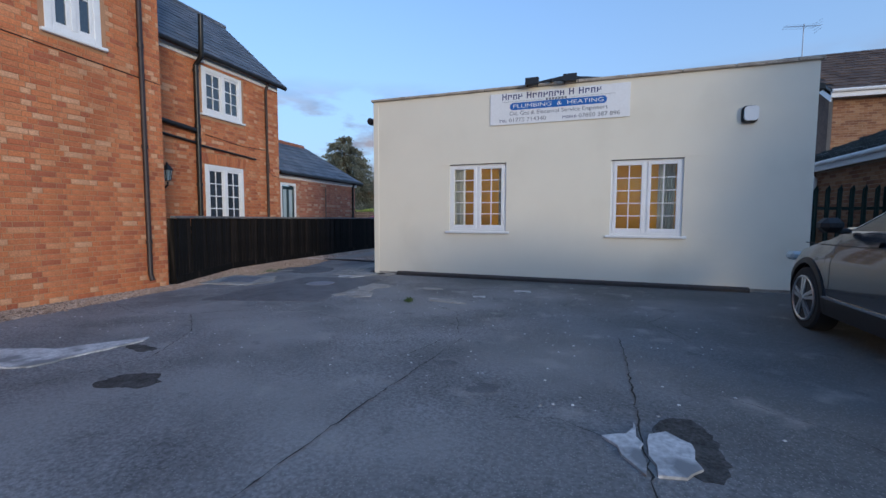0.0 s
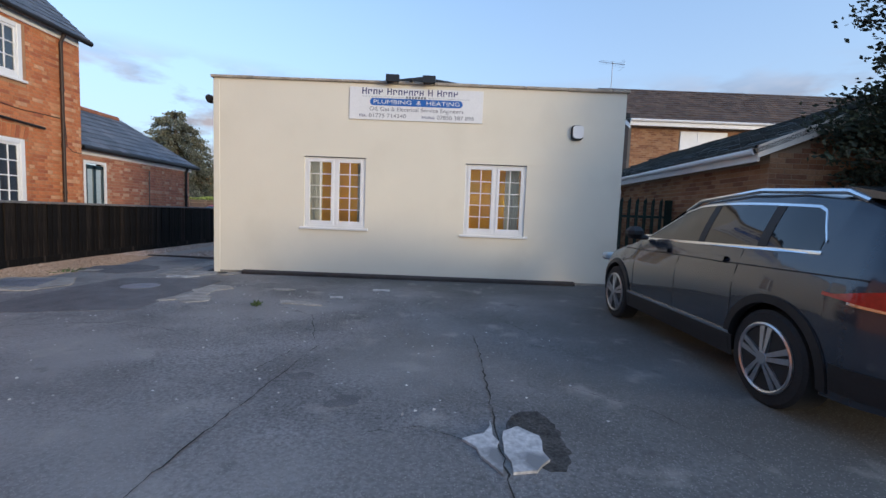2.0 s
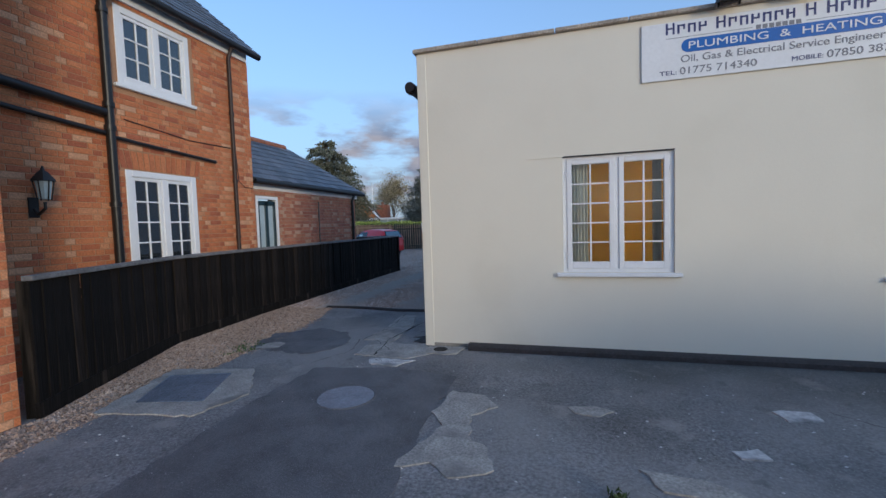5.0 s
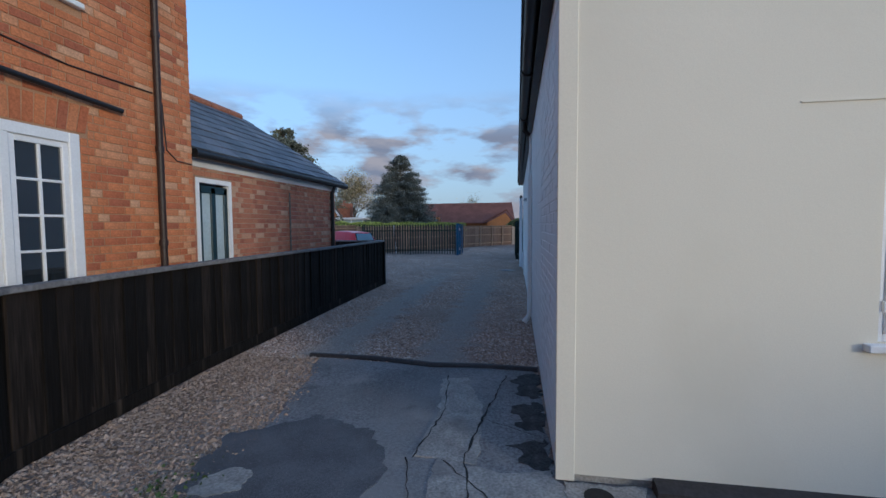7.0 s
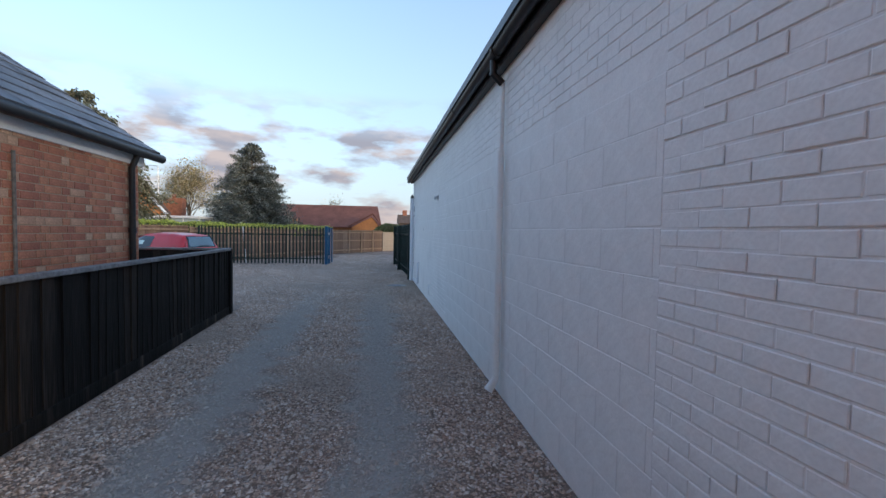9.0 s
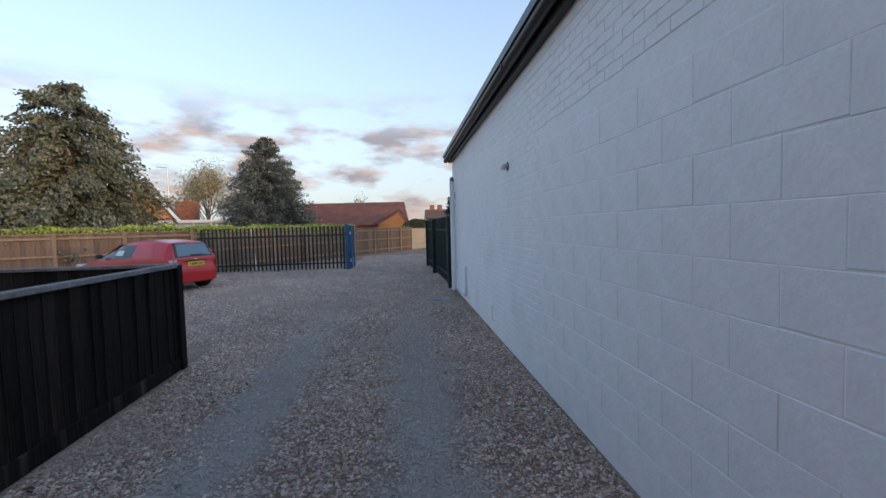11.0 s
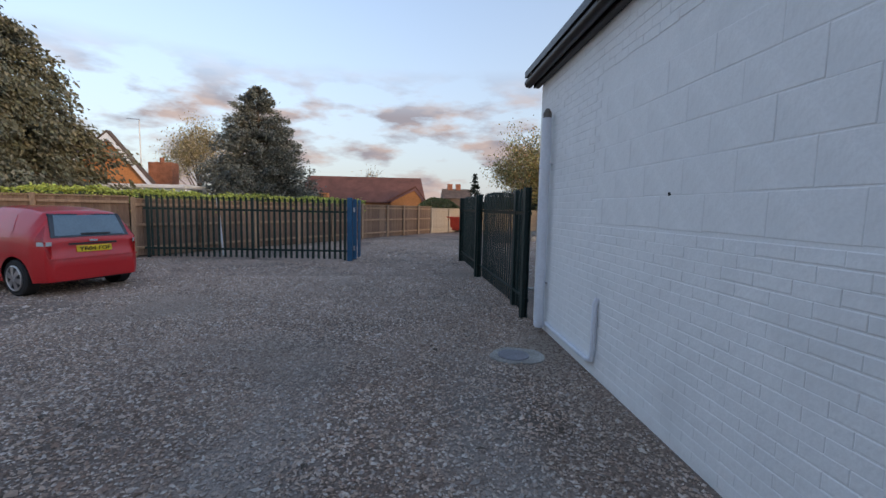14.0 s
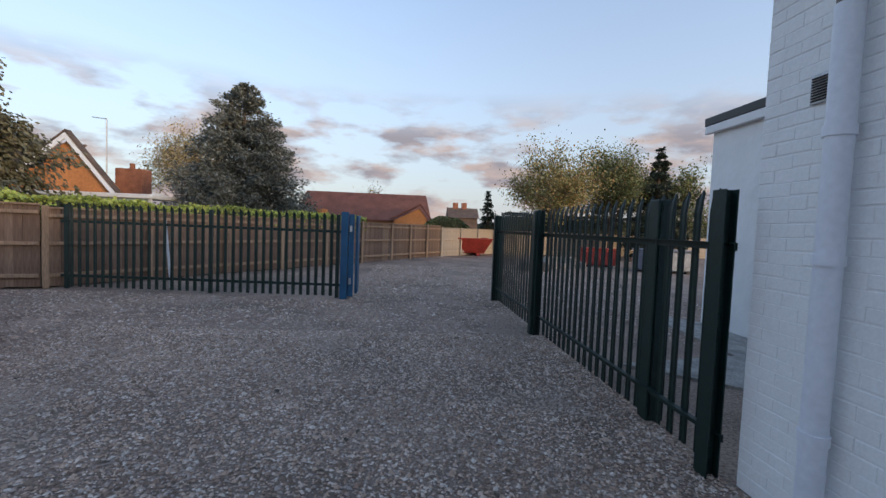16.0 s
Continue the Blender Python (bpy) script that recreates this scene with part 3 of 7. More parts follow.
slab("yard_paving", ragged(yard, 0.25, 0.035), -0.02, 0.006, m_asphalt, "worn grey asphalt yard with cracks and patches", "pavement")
slab("tarmac_patch", ragged([(-0.9, -3.6), (0.75, -3.1), (0.62, -1.9), (0.66, -0.97), (-0.1, -0.85), (-0.95, -1.0), (-1.0, -2.0)], 0.07, 0.022), 0.0, 0.010, m_tar, "newer dark tarmac patch in the yard", "pavement")
slab("tarmac_patch", ragged([(-2.3, -0.5), (-1.3, -0.6), (-1.05, -0.15), (-1.3, 0.4), (-1.9, 0.6), (-2.4, 0.2)], 0.06, 0.04, 5), 0.0, 0.011, m_tar, "dark rounded tarmac repair beside gravel", "pavement")
for k, (poly, mt, lab) in enumerate([
        ([(-0.75, -0.5), (-0.1, -0.55), (0.15, -0.3), (-0.05, 0.1), (-0.35, 0.0), (-0.8, 0.15)], m_concrete, "broken pale concrete slab by the wall corner"),
        ([(-0.95, 0.15), (-0.5, 0.1), (-0.55, 1.0), (-0.75, 1.7), (-1.0, 1.6), (-0.9, 0.8)], m_concrete, "cracked strip of old concrete in the lane"),
        ([(-0.5, -0.6), (0.05, -0.58), (-0.1, -0.8), (-0.45, -0.78)], m_pale, "pale cracked mortar patch"),
        ([(0.68, -1.35), (1.0, -1.4), (1.14, -1.6), (0.95, -1.8), (1.1, -2.4), (0.62, -2.6), (0.78, -2.0), (0.64, -1.8)], m_concrete, "pale broken concrete edge beside tarmac"),
        ([(0.8, -2.15), (1.15, -2.2), (1.25, -2.5), (1.0, -2.65), (0.75, -2.4)], m_concrete, "worn concrete scrap in asphalt"),
        ([(1.7, -1.5), (1.9, -1.42), (2.05, -1.5), (1.95, -1.6), (1.75, -1.6)], m_concrete, "worn concrete scrap in asphalt"),
        ([(3.2, -1.25), (3.45, -1.2), (3.5, -1.35), (3.25, -1.4)], m_pale, "small pale mortar scrap in asphalt"),
        ([(2.7, -1.95), (2.86, -1.9), (2.9, -2.0), (2.74, -2.05)], m_pale, "small pale mortar scrap in asphalt"),
        ([(2.1, -2.3), (2.5, -2.35), (2.75, -2.55), (2.2, -2.5)], m_concrete, "worn concrete scrap in asphalt"),
        ([(-2.2, -2.45), (-1.3, -2.3), (-1.15, -1.8), (-1.6, -1.2), (-2.5, -1.4)], m_concrete, "concrete surround of a steel cover"),
        ([(-0.9, -6.0), (-0.1, -5.75), (0.3, -5.2), (0.38, -5.3), (0.3, -5.75), (0.25, -6.1), (-0.6, -6.5)], m_pale, "pale worn concrete edge across the yard"),
        ([(4.45, -5.74), (4.57, -5.66), (4.62, -5.52), (4.63, -6.05), (4.58, -5.95)], m_pale, "star-shaped white mortar repair"),
        ([(4.66, -5.62), (4.76, -5.56), (4.86, -5.68), (4.87, -5.9), (4.78, -6.02), (4.66, -6.02)], m_pale, "white mortar repair beside a crack"),
]):
    slab("ground_patch", ragged(poly, 0.07, 0.018, k + 3), 0.0, 0.013 + 0.0006 * k, mt, lab, "pavement")
for cx, cy, rx, ry, mt, lab in [(4.86, -5.66, 0.19, 0.26, m_hole, "dark pothole of loose chippings"), (1.25, -6.02, 0.2, 0.16, m_hole, "shallow pothole of dark chippings"),
                                (0.55, -5.45, 0.16, 0.08, m_hole, "small pothole of dark chippings"), (3.28, -4.9, 0.09, 0.07, m_tar, "dark oil spot"), (3.68, -5.3, 0.11, 0.09, m_tar, "dark oil spot"),
                                (-2.05, -0.35, 0.17, 0.13, m_concrete, "worn round stop-tap lid set in tarmac")]:
    slab("ground_patch", blob(cx, cy, rx, ry, 40, 0.22, int(cx * 10) + 20), 0.0, 0.0085 if mt is not m_concrete else 0.0135, mt, lab, "pavement")
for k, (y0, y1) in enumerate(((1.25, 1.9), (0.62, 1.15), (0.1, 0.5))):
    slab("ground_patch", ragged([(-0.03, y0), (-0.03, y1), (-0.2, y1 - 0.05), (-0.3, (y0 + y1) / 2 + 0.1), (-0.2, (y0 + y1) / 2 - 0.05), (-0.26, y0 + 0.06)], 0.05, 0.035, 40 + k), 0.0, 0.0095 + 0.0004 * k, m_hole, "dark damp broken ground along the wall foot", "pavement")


def crack(pts, width, seed):
    rr, left, right = random.Random(seed), [], []
    path = []
    for (x0, y0), (x1, y1) in zip(pts, pts[1:]):
        n = max(2, int(math.hypot(x1 - x0, y1 - y0) / 0.06))
        path += [(x0 + (x1 - x0) * i / n + rr.uniform(-0.012, 0.012), y0 + (y1 - y0) * i / n + rr.uniform(-0.012, 0.012)) for i in range(n)]
    path.append(pts[-1])
    for i, (x, y) in enumerate(path):
        dx, dy = path[min(i + 1, len(path) - 1)][0] - path[max(i - 1, 0)][0], path[min(i + 1, len(path) - 1)][1] - path[max(i - 1, 0)][1]
        q = math.hypot(dx, dy) or 1
        w = width * rr.uniform(0.1, 0.7) / 2
        left.append((x - dy / q * w, y + dx / q * w, 0.0165))
        right.append((x + dy / q * w, y - dx / q * w, 0.0165))
    single("crack", Mesh().grid([left, right]), m_crack, "thin dark crack in the paving", "crack", (*pts[0], 0), kind="structure", smooth=0)


crack([(4.64, -6.6), (4.64, -5.4), (4.66, -4.4), (4.64, -3.7)], 0.022, 1)
crack([(2.95, -7.4), (3.0, -6.2), (3.04, -5.7), (3.12, -4.9), (3.2, -4.2)], 0.018, 2)
crack([(4.45, -5.74), (4.2, -5.6), (3.9, -5.7)], 0.01, 3)
crack([(5.2, -4.9), (5.7, -5.3), (6.0, -5.9)], 0.01, 4)
crack([(-0.75, 0.1), (-0.4, -0.25), (0.1, -0.3)], 0.015, 5)
crack([(-0.5, 0.75), (-0.05, 0.5)], 0.012, 6)
crack([(-0.35, 1.8), (-0.5, 0.9), (-0.6, 0.2), (-0.5, -0.5)], 0.035, 7)
crack([(-0.95, 1.7), (-0.85, 0.9), (-0.95, 0.1)], 0.025, 8)
crack([(-2.2, -5.9), (-1.0, -5.2), (0.0, -4.6), (0.6, -4.2)], 0.012, 9)
crack([(1.7, -3.3), (1.2, -3.7), (0.7, -3.75)], 0.01, 10)
crack([(-1.7, -4.2), (-0.9, -4.5), (-0.2, -4.3), (0.5, -4.9)], 0.016, 13)
crack([(0.5, -4.9), (0.9, -5.6), (0.7, -6.3)], 0.014, 14)
crack([(-0.2, -4.3), (0.2, -3.9), (0.9, -3.7), (1.7, -3.9)], 0.014, 15)
crack([(2.1, -2.5), (2.8, -3.1), (3.1, -4.0), (2.9, -4.8)], 0.012, 16)
crack([(3.6, -1.2), (4.2, -1.7), (4.0, -2.4), (4.6, -3.0)], 0.012, 17)
crack([(5.4, -2.1), (5.0, -2.9), (5.3, -3.6)], 0.012, 18)
crack([(-1.1, -0.9), (-0.85, -0.4), (-1.0, 0.1)], 0.018, 19)
crack([(-0.6, -0.62), (-0.2, -0.7), (0.1, -0.65)], 0.012, 12)
me = Mesh().tube([(-2.75, 2.16, 0.01), (-1.9, 2.12, 0.02), (-1.2, 2.0, 0.02), (-0.6, 2.06, 0.01), (-0.02, 2.02, 0.012)], 0.035, 6)
single("edging_strip", me, m_plinth, "dark buried timber edging across the lane", "edging", (-1.4, 2.1, 0), kind="structure")

# covers and drains
c = thing("manhole_cover", "round worn iron manhole cover in dark tarmac", "manhole cover", (-0.22, -1.67, 0))
part("cover", Mesh().tube([(-0.22, -1.67, 0.0), (-0.22, -1.67, 0.014)], 0.25, 40), m_round_cover, c)
part("rim", Mesh().tube([(-0.22 + 0.265 * math.cos(w), -1.67 + 0.265 * math.sin(w), 0.008) for w in [i * math.pi / 20 for i in range(41)]], 0.008, 6), m_tar, c)
c = thing("steel_cover", "square chequered steel cover set in concrete", "drain cover", (-1.85, -1.7, 0))
quad = [(-2.03, -2.2), (-1.44, -2.05), (-1.74, -1.38), (-2.35, -1.58)]
part("plate", Mesh().prism(quad, 0.02, lambda u, v, w: (u, v, 0.004 + w)), m_cover, c)
studs = Mesh()
for i in range(1, 16):
    for j in range(1, 18):
        a, b = i / 16, j / 18
        x = (quad[0][0] * (1 - a) + quad[1][0] * a) * (1 - b) + (quad[3][0] * (1 - a) + quad[2][0] * a) * b
        y = (quad[0][1] * (1 - a) + quad[1][1] * a) * (1 - b) + (quad[3][1] * (1 - a) + quad[2][1] * a) * b
        s = 0.011 if (i + j) % 2 else -0.011
        studs.box((x - abs(s) if s > 0 else x - 0.003, y - (0.003 if s > 0 else 0.011), 0.023), (x + (0.011 if s > 0 else 0.003), y + (0.003 if s > 0 else 0.011), 0.027))
tagged(part("tread_studs", studs, m_cover, c, smooth=0), kind="stuff")
c = thing("wall_gully", "small round gully in broken concrete at the wall", "drain", (0.22, -0.17, 0))
part("surround", Mesh().prism(ragged([(0.02, -0.02), (0.5, -0.02), (0.45, -0.3), (0.05, -0.32)], 0.06, 0.02), 0.02, lambda u, v, w: (u, v, w)), m_concrete, c)
part("grate", Mesh().tube([(0.22, -0.15, 0.018), (0.22, -0.15, 0.024)], 0.085, 20), m_crack, c, "dark open gully mouth")
c = thing("inspection_cover", "small round inspection cover in grey concrete", "drain cover", (-0.62, 12.5, 0))
part("surround", Mesh().prism(blob(-0.58, 12.5, 0.27, 0.25, 30, 0.12, 4), 0.014, lambda u, v, w: (u, v, w)), m_concrete, c)
part("lid", Mesh().tube([(-0.62, 12.5, 0.01), (-0.62, 12.5, 0.022)], 0.16, 28), m_round_cover, c)

# ---- white building ----
L, D, H, HS = 7.58, 13.94, 3.6, 3.22
W1, W2 = (1.67, 2.81, 0.94, 2.25), (4.67, 5.81, 0.90, 2.22)
front = wall_y("wall_south", 0.0, 0.25, 0.0, L, 0.06, H, [W1, W2], m_render, "cream rendered front wall of the workshop")
single("corner_bead", Mesh().box((-0.014, -0.012, 0.02), (0.10, -0.001, H - 0.02), 0.004), m_render, "cream render corner strip on the workshop", "trim", (0, 0, 0), kind="structure")
cop = Mesh()
u = -0.05
r = random.Random(3)
while u < L + 0.05:
    w = min(r.uniform(0.75, 0.95), L + 0.05 - u)
    cop.box((u, -0.045, H + r.uniform(-0.004, 0.004)), (u + w - 0.008, 0.30, H + 0.05 + r.uniform(-0.005, 0.005)), 0.008)
    u += w
single("parapet_coping", cop, m_coping, "thin weathered stone coping along the parapet", "coping", (L / 2, 0, H), kind="structure")
for x, k in ((1.26, -1), (5.79, 1)):
    single("render_ledge", Mesh().box((x if k > 0 else x, -0.008, 2.24), (x + 0.42, 0.0, 2.25)), m_render, "faint render step beside a window head", "trim", (x, 0, 2.17), kind="structure", smooth=0)
wall_y("foundation", 0.02, 0.2, 0.0, L, -0.1, 0.06, [], m_concrete, "dirty concrete footing under the front wall")
p = single("plinth_board", Mesh().prism([(-0.0, 0.008), (-0.11, 0.008), (-0.11, 0.055), (-0.075, 0.075), (0, 0.082)], 6.25, lambda u, v, w: (0.55 + w, u, v)), m_plinth, "long dark plinth ledge along the foot of the wall", "plinth", (3.6, 0, 0), kind="structure")

brick_area = lambda u, z: not ((1.88 < u < 7.45 and z < 2.46) or (9.3 < u < 12.2 and 1.4 < z < 2.7))
west = wall_x("wall_west", 0.0, 0.25, 0.25, D, 0.0, HS, [], m_white_wall, "white painted brick and block side wall of the workshop")
wall_x("wall_east", L, -0.25, 0.25, D, 0.0, HS, [], m_white_wall, "white painted far side wall of the workshop")
wall_y("wall_north", D, -0.25, 0.25, L - 0.25, 0.0, HS + 0.2, [], m_white_wall, "white painted rear wall of the workshop")
side = pose(0, 0, 0, 0, 0, 180)          # faces -x; u runs along -y
rf = single("workshop_roof", Mesh().prism([(-0.22, HS + 0.02), (L / 2, HS + 0.55), (L + 0.2, HS + 0.02), (L + 0.2, HS + 0.1), (L / 2, HS + 0.63), (-0.22, HS + 0.1)], D - 0.2, lambda u, v, w: (u, 0.3 + w, v)), m_black, "low dark felt roof of the workshop", "roof", (L / 2, D / 2, HS), kind="structure", smooth=0)
gut = thing("gutter", "black plastic eaves gutter with joint clips", "gutter", (-0.1, 7, HS))
part("channel", Mesh().tube([(-0.14, 0.06, HS + 0.03), (-0.14, 5, HS + 0.015), (-0.14, D + 0.18, HS - 0.02)], 0.062, 12), m_black, gut)
part("fascia", Mesh().box((-0.085, 0.26, HS - 0.09), (-0.003, D + 0.15, HS + 0.1), 0.006), m_black, gut)
for y in [0.1 + 1.95 * i for i in range(8)]:
    part("clip", Mesh().tube([(-0.14, y, HS + 0.02), (-0.14, y + 0.05, HS + 0.02)], 0.074, 12), m_black, gut)
part("gutter_outlet", Mesh().tube([(-0.14, 4.15, HS + 0.0), (-0.14, 4.15, HS - 0.16), (-0.05, 4.15, HS - 0.24)], 0.036, 10), m_black, gut)

# windows of the workshop, with the lit room behind


def casement(name, x0, x1, z0, z1, y, label):
    w = thing(name, label, "window", ((x0 + x1) / 2, y, z0), kind="structure")
    fr = Mesh()
    t = 0.045
    for a, b in (((x0, z0), (x0 + t, z1)), ((x1 - t, z0), (x1, z1)), ((x0 + t, z0), (x1 - t, z0 + t)), ((x0 + t, z1 - t), (x1 - t, z1))):
        fr.box((a[0], y + 0.03, a[1]), (b[0], y + 0.10, b[1]), 0.004)
    xm = (x0 + x1) / 2
    fr.box((xm - 0.02, y + 0.03, z0 + t), (xm + 0.02, y + 0.10, z1 - t), 0.003)
    part("window_frame", fr, m_white, w)
    part("window_sill", Mesh().box((x0 - 0.07, y - 0.05, z0 - 0.045), (x1 + 0.07, y + 0.05, z0 - 0.002), 0.006), m_white, w)
    part("head_drip", Mesh().box((x0, y - 0.004, z1 - 0.012), (x1, y + 0.06, z1 - 0.001), 0.003), m_plinth, w)
    for a, b in ((x0 + t, xm - 0.02), (xm + 0.02, x1 - t)):
        s = Mesh()
        q, c0, c1 = 0.055, z0 + t, z1 - t
        for i, j in (((a, c0), (a + q, c1)), ((b - q, c0), (b, c1)), ((a + q, c0), (b - q, c0 + q + 0.02)), ((a + q, c1 - q), (b - q, c1))):
            s.box((i[0], y + 0.018, i[1]), (j[0], y + 0.07, j[1]), 0.005)
        sash = part("sash", s, m_white, w)
        bars = Mesh()
        xc = (a + b) / 2
        bars.box((xc - 0.009, y + 0.024, c0 + q), (xc + 0.009, y + 0.05, c1 - q), 0.003)
        for i in range(1, 5):
            zc = c0 + q + 0.02 + (c1 - c0 - 2 * q - 0.02) * i / 5
            bars.box((a + q, y + 0.025, zc - 0.008), (b - q, y + 0.049, zc + 0.008), 0.003)
        part("glazing_bars", bars, m_white, sash)
        g = part("pane", Mesh().box((a + q, y + 0.036, c0 + q), (b - q, y + 0.040, c1 - q)), m_pane, sash)
        g.visible_shadow = False
        h = Mesh()
        for zc in (c0 + 0.15, c1 - 0.15):
            h.box((a - 0.012 if a < xm - 0.1 else b + 0.002, y + 0.012, zc - 0.03), (a - 0.002 if a < xm - 0.1 else b + 0.012, y + 0.03, zc + 0.03), 0.002)
        part("hinges", h, m_white, sash)
    return w


casement("window_1", *W1, 0.0, "white timber casement window with small panes, ochre room behind")
casement("window_2", *W2, 0.0, "white timber casement window with small panes, lit room behind")
for nm, a, b, lab in [("floor", (0.25, 0.25, 0.1), (L - 0.25, 3.4, 0.16), "dull office floor"), ("ceiling", (0.25, 0.25, 2.62), (L - 0.25, 3.4, 2.7), "white office ceiling"),
                      ("wall_inside_north", (0.25, 3.3, 0.16), (L - 0.25, 3.42, 2.62), "ochre painted office wall"),
                      ("wall_inside_mid", (3.6, 0.25, 0.16), (3.7, 3.3, 2.62), "ochre painted office partition"),
                      ("wall_inside_west", (0.25, 0.25, 0.16), (0.28, 3.3, 2.62), "ochre painted office wall lining"),
                      ("wall_inside_east", (L - 0.28, 0.25, 0.16), (L - 0.25, 3.3, 2.62), "ochre painted office wall lining")]:
    single(nm, Mesh().box(a, b), {"floor": m_room_dark, "ceiling": m_ceiling}.get(nm, m_ochre), lab, nm.split("_")[0], a, kind="structure", smooth=0)
for x in (2.6, 5.9):
    t = thing("strip_light", "lit fluorescent strip light on the office ceiling", "ceiling light", (x, 1.6, 2.6))
    part("batten", Mesh().box((x - 0.04, 0.9, 2.58), (x + 0.04, 2.3, 2.62), 0.004), m_white, t)
    part("tube", Mesh().tube([(x, 0.92, 2.55), (x, 2.28, 2.55)], 0.018, 10), m_tube, t)


def curtain(x0, x1, z0, z1, y):
    n = 26
    rows = [[(x0 + (x1 - x0) * i / n, y + 0.02 * math.sin(i * 1.7), z) for i in range(n + 1)] for z in (z0, (z0 + z1) / 2, z1)]
    rows2 = [[(x, yy + 0.006, z) for x, yy, z in q] for q in reversed(rows)]
    single("curtain", Mesh().grid(rows + rows2), m_curtain, "pale gathered curtain drawn aside at the window", "curtain", ((x0 + x1) / 2, y, z0), group="window curtains")


curtain(1.70, 1.95, 0.93, 2.2, 0.2)
curtain(5.45, 5.72, 0.93, 2.2, 0.2)
curtain(2.63, 2.72, 0.93, 2.2, 0.2)

# sign and fittings on the front
sg = thing("shop_sign", "white sign board with blue band and dark lettering", "sign", (3.72, 0, 2.95))
part("panel", Mesh().box((2.49, -0.022, 2.95), (4.94, -0.002, 3.53), 0.003), m_sign, sg)
face = lambda x, z: pose(x, -0.024, z, 90, 0, 0)
bars = Mesh()
x = 2.72
for n_, big in ((4, 1), (7, 1), (1, 0), (4, 1)):
    for i in range(n_):
        h, w = (0.115, 0.085) if i == 0 else (0.09, 0.075)
        bars.box((x, -0.025, 3.405), (x + 0.02, -0.022, 3.405 + h))
        bars.box((x + w - 0.022, -0.025, 3.405 + (0.04 if i % 2 else 0)), (x + w - 0.004, -0.022, 3.405 + h))
        zz = 3.405 + (h - 0.018 if i % 3 else h * 0.45)
        bars.box((x + 0.02, -0.025, zz), (x + w - 0.022, -0.022, zz + 0.016))
        x += w + 0.022
    x += 0.06
part("name_bars", bars, m_navy, sg, "navy name line", smooth=0)
bars = Mesh()
for i in range(7):
    bars.box((3.52 + i * 0.055, -0.025, 3.345), (3.56 + i * 0.055, -0.022, 3.385))
part("small_bars", bars, m_grey_ink, sg, smooth=0)
part("rule", Mesh().box((2.72, -0.0245, 3.363), (3.49, -0.022, 3.367)).box((3.93, -0.0245, 3.363), (4.70, -0.022, 3.367)), m_grey_ink, sg, smooth=0)
pill = [(2.93 + 0.065 * math.cos(w), 3.275 + 0.065 * math.sin(w)) for w in [math.pi / 2 + i * math.pi / 12 for i in range(13)]] + \
       [(4.50 + 0.065 * math.cos(w), 3.275 + 0.065 * math.sin(w)) for w in [-math.pi / 2 + i * math.pi / 12 for i in range(13)]]
part("blue_band", Mesh().prism(pill, 0.004, lambda u, v, w: (u, -0.022 - w, v)), m_sign_blue, sg, "blue rounded band", smooth=0)
lettering("band_words", "PLUMBING  &  HEATING", 0.1, pose(2.93, -0.028, 3.242, 90), m_sign, sg, 1.58)
lettering("trade_words", "Oil, Gas & Electrical Service Engineers", 0.1, face(2.86, 3.115), m_grey_ink, sg, 1.72)
lettering("phone_word", "TEL:", 0.06, face(2.66, 3.0), m_navy, sg, 0.16)
lettering("phone_number", "01775 714340", 0.1, face(2.85, 2.995), m_grey_ink, sg, 0.68)
lettering("mobile_word", "MOBILE:", 0.06, face(3.82, 3.0), m_navy, sg, 0.25)
lettering("mobile_number", "07850 387 896", 0.1, face(4.10, 2.995), m_grey_ink, sg, 0.68)
for x in (3.28, 3.94):
    fl = thing("floodlight", "black floodlight tilted down on the parapet", "floodlight", (x, 0, H))
    part("housing", Mesh().prism([(-0.20, 3.60), (-0.05, 3.64), (-0.03, 3.75), (-0.17, 3.73)], 0.23, lambda u, v, w: (x - 0.115 + w, u, v)), m_trim, fl)
    part("bracket", Mesh().box((x - 0.1, -0.06, 3.6), (x - 0.085, 0.06, 3.68), 0.003).box((x + 0.085, -0.06, 3.6), (x + 0.1, 0.06, 3.68), 0.003), m_trim, fl)
sn = thing("movement_sensor", "small white movement sensor between the floodlights", "sensor", (3.62, 0, H))
part("arm", Mesh().tube([(3.62, 0.0, 3.66), (3.62, -0.09, 3.66)], 0.015, 8), m_steel, sn)
part("head", Mesh().box((3.585, -0.14, 3.62), (3.655, -0.07, 3.69), 0.02), m_trim, sn)
al = thing("alarm_box", "white burglar alarm box with dark backplate", "alarm box", (6.7, 0, 2.72))
sq = lambda x0, x1, z0, z1, rr: [(cx + rr * math.cos(w), cz + rr * math.sin(w)) for cx, cz, w0 in ((x1 - rr, z1 - rr, 0), (x0 + rr, z1 - rr, 90), (x0 + rr, z0 + rr, 180), (x1 - rr, z0 + rr, 270)) for w in [radians(w0 + i * 15) for i in range(7)]]
part("backplate", Mesh().prism(sq(6.585, 6.80, 2.71, 2.985, 0.06), 0.04, lambda u, v, w: (u, -w, v)), m_trim, al, "dark backplate")
part("cover", Mesh().prism(sq(6.605, 6.80, 2.745, 2.97, 0.055), 0.05, lambda u, v, w: (u, -0.035 - w, v)), m_white, al, "white cover")

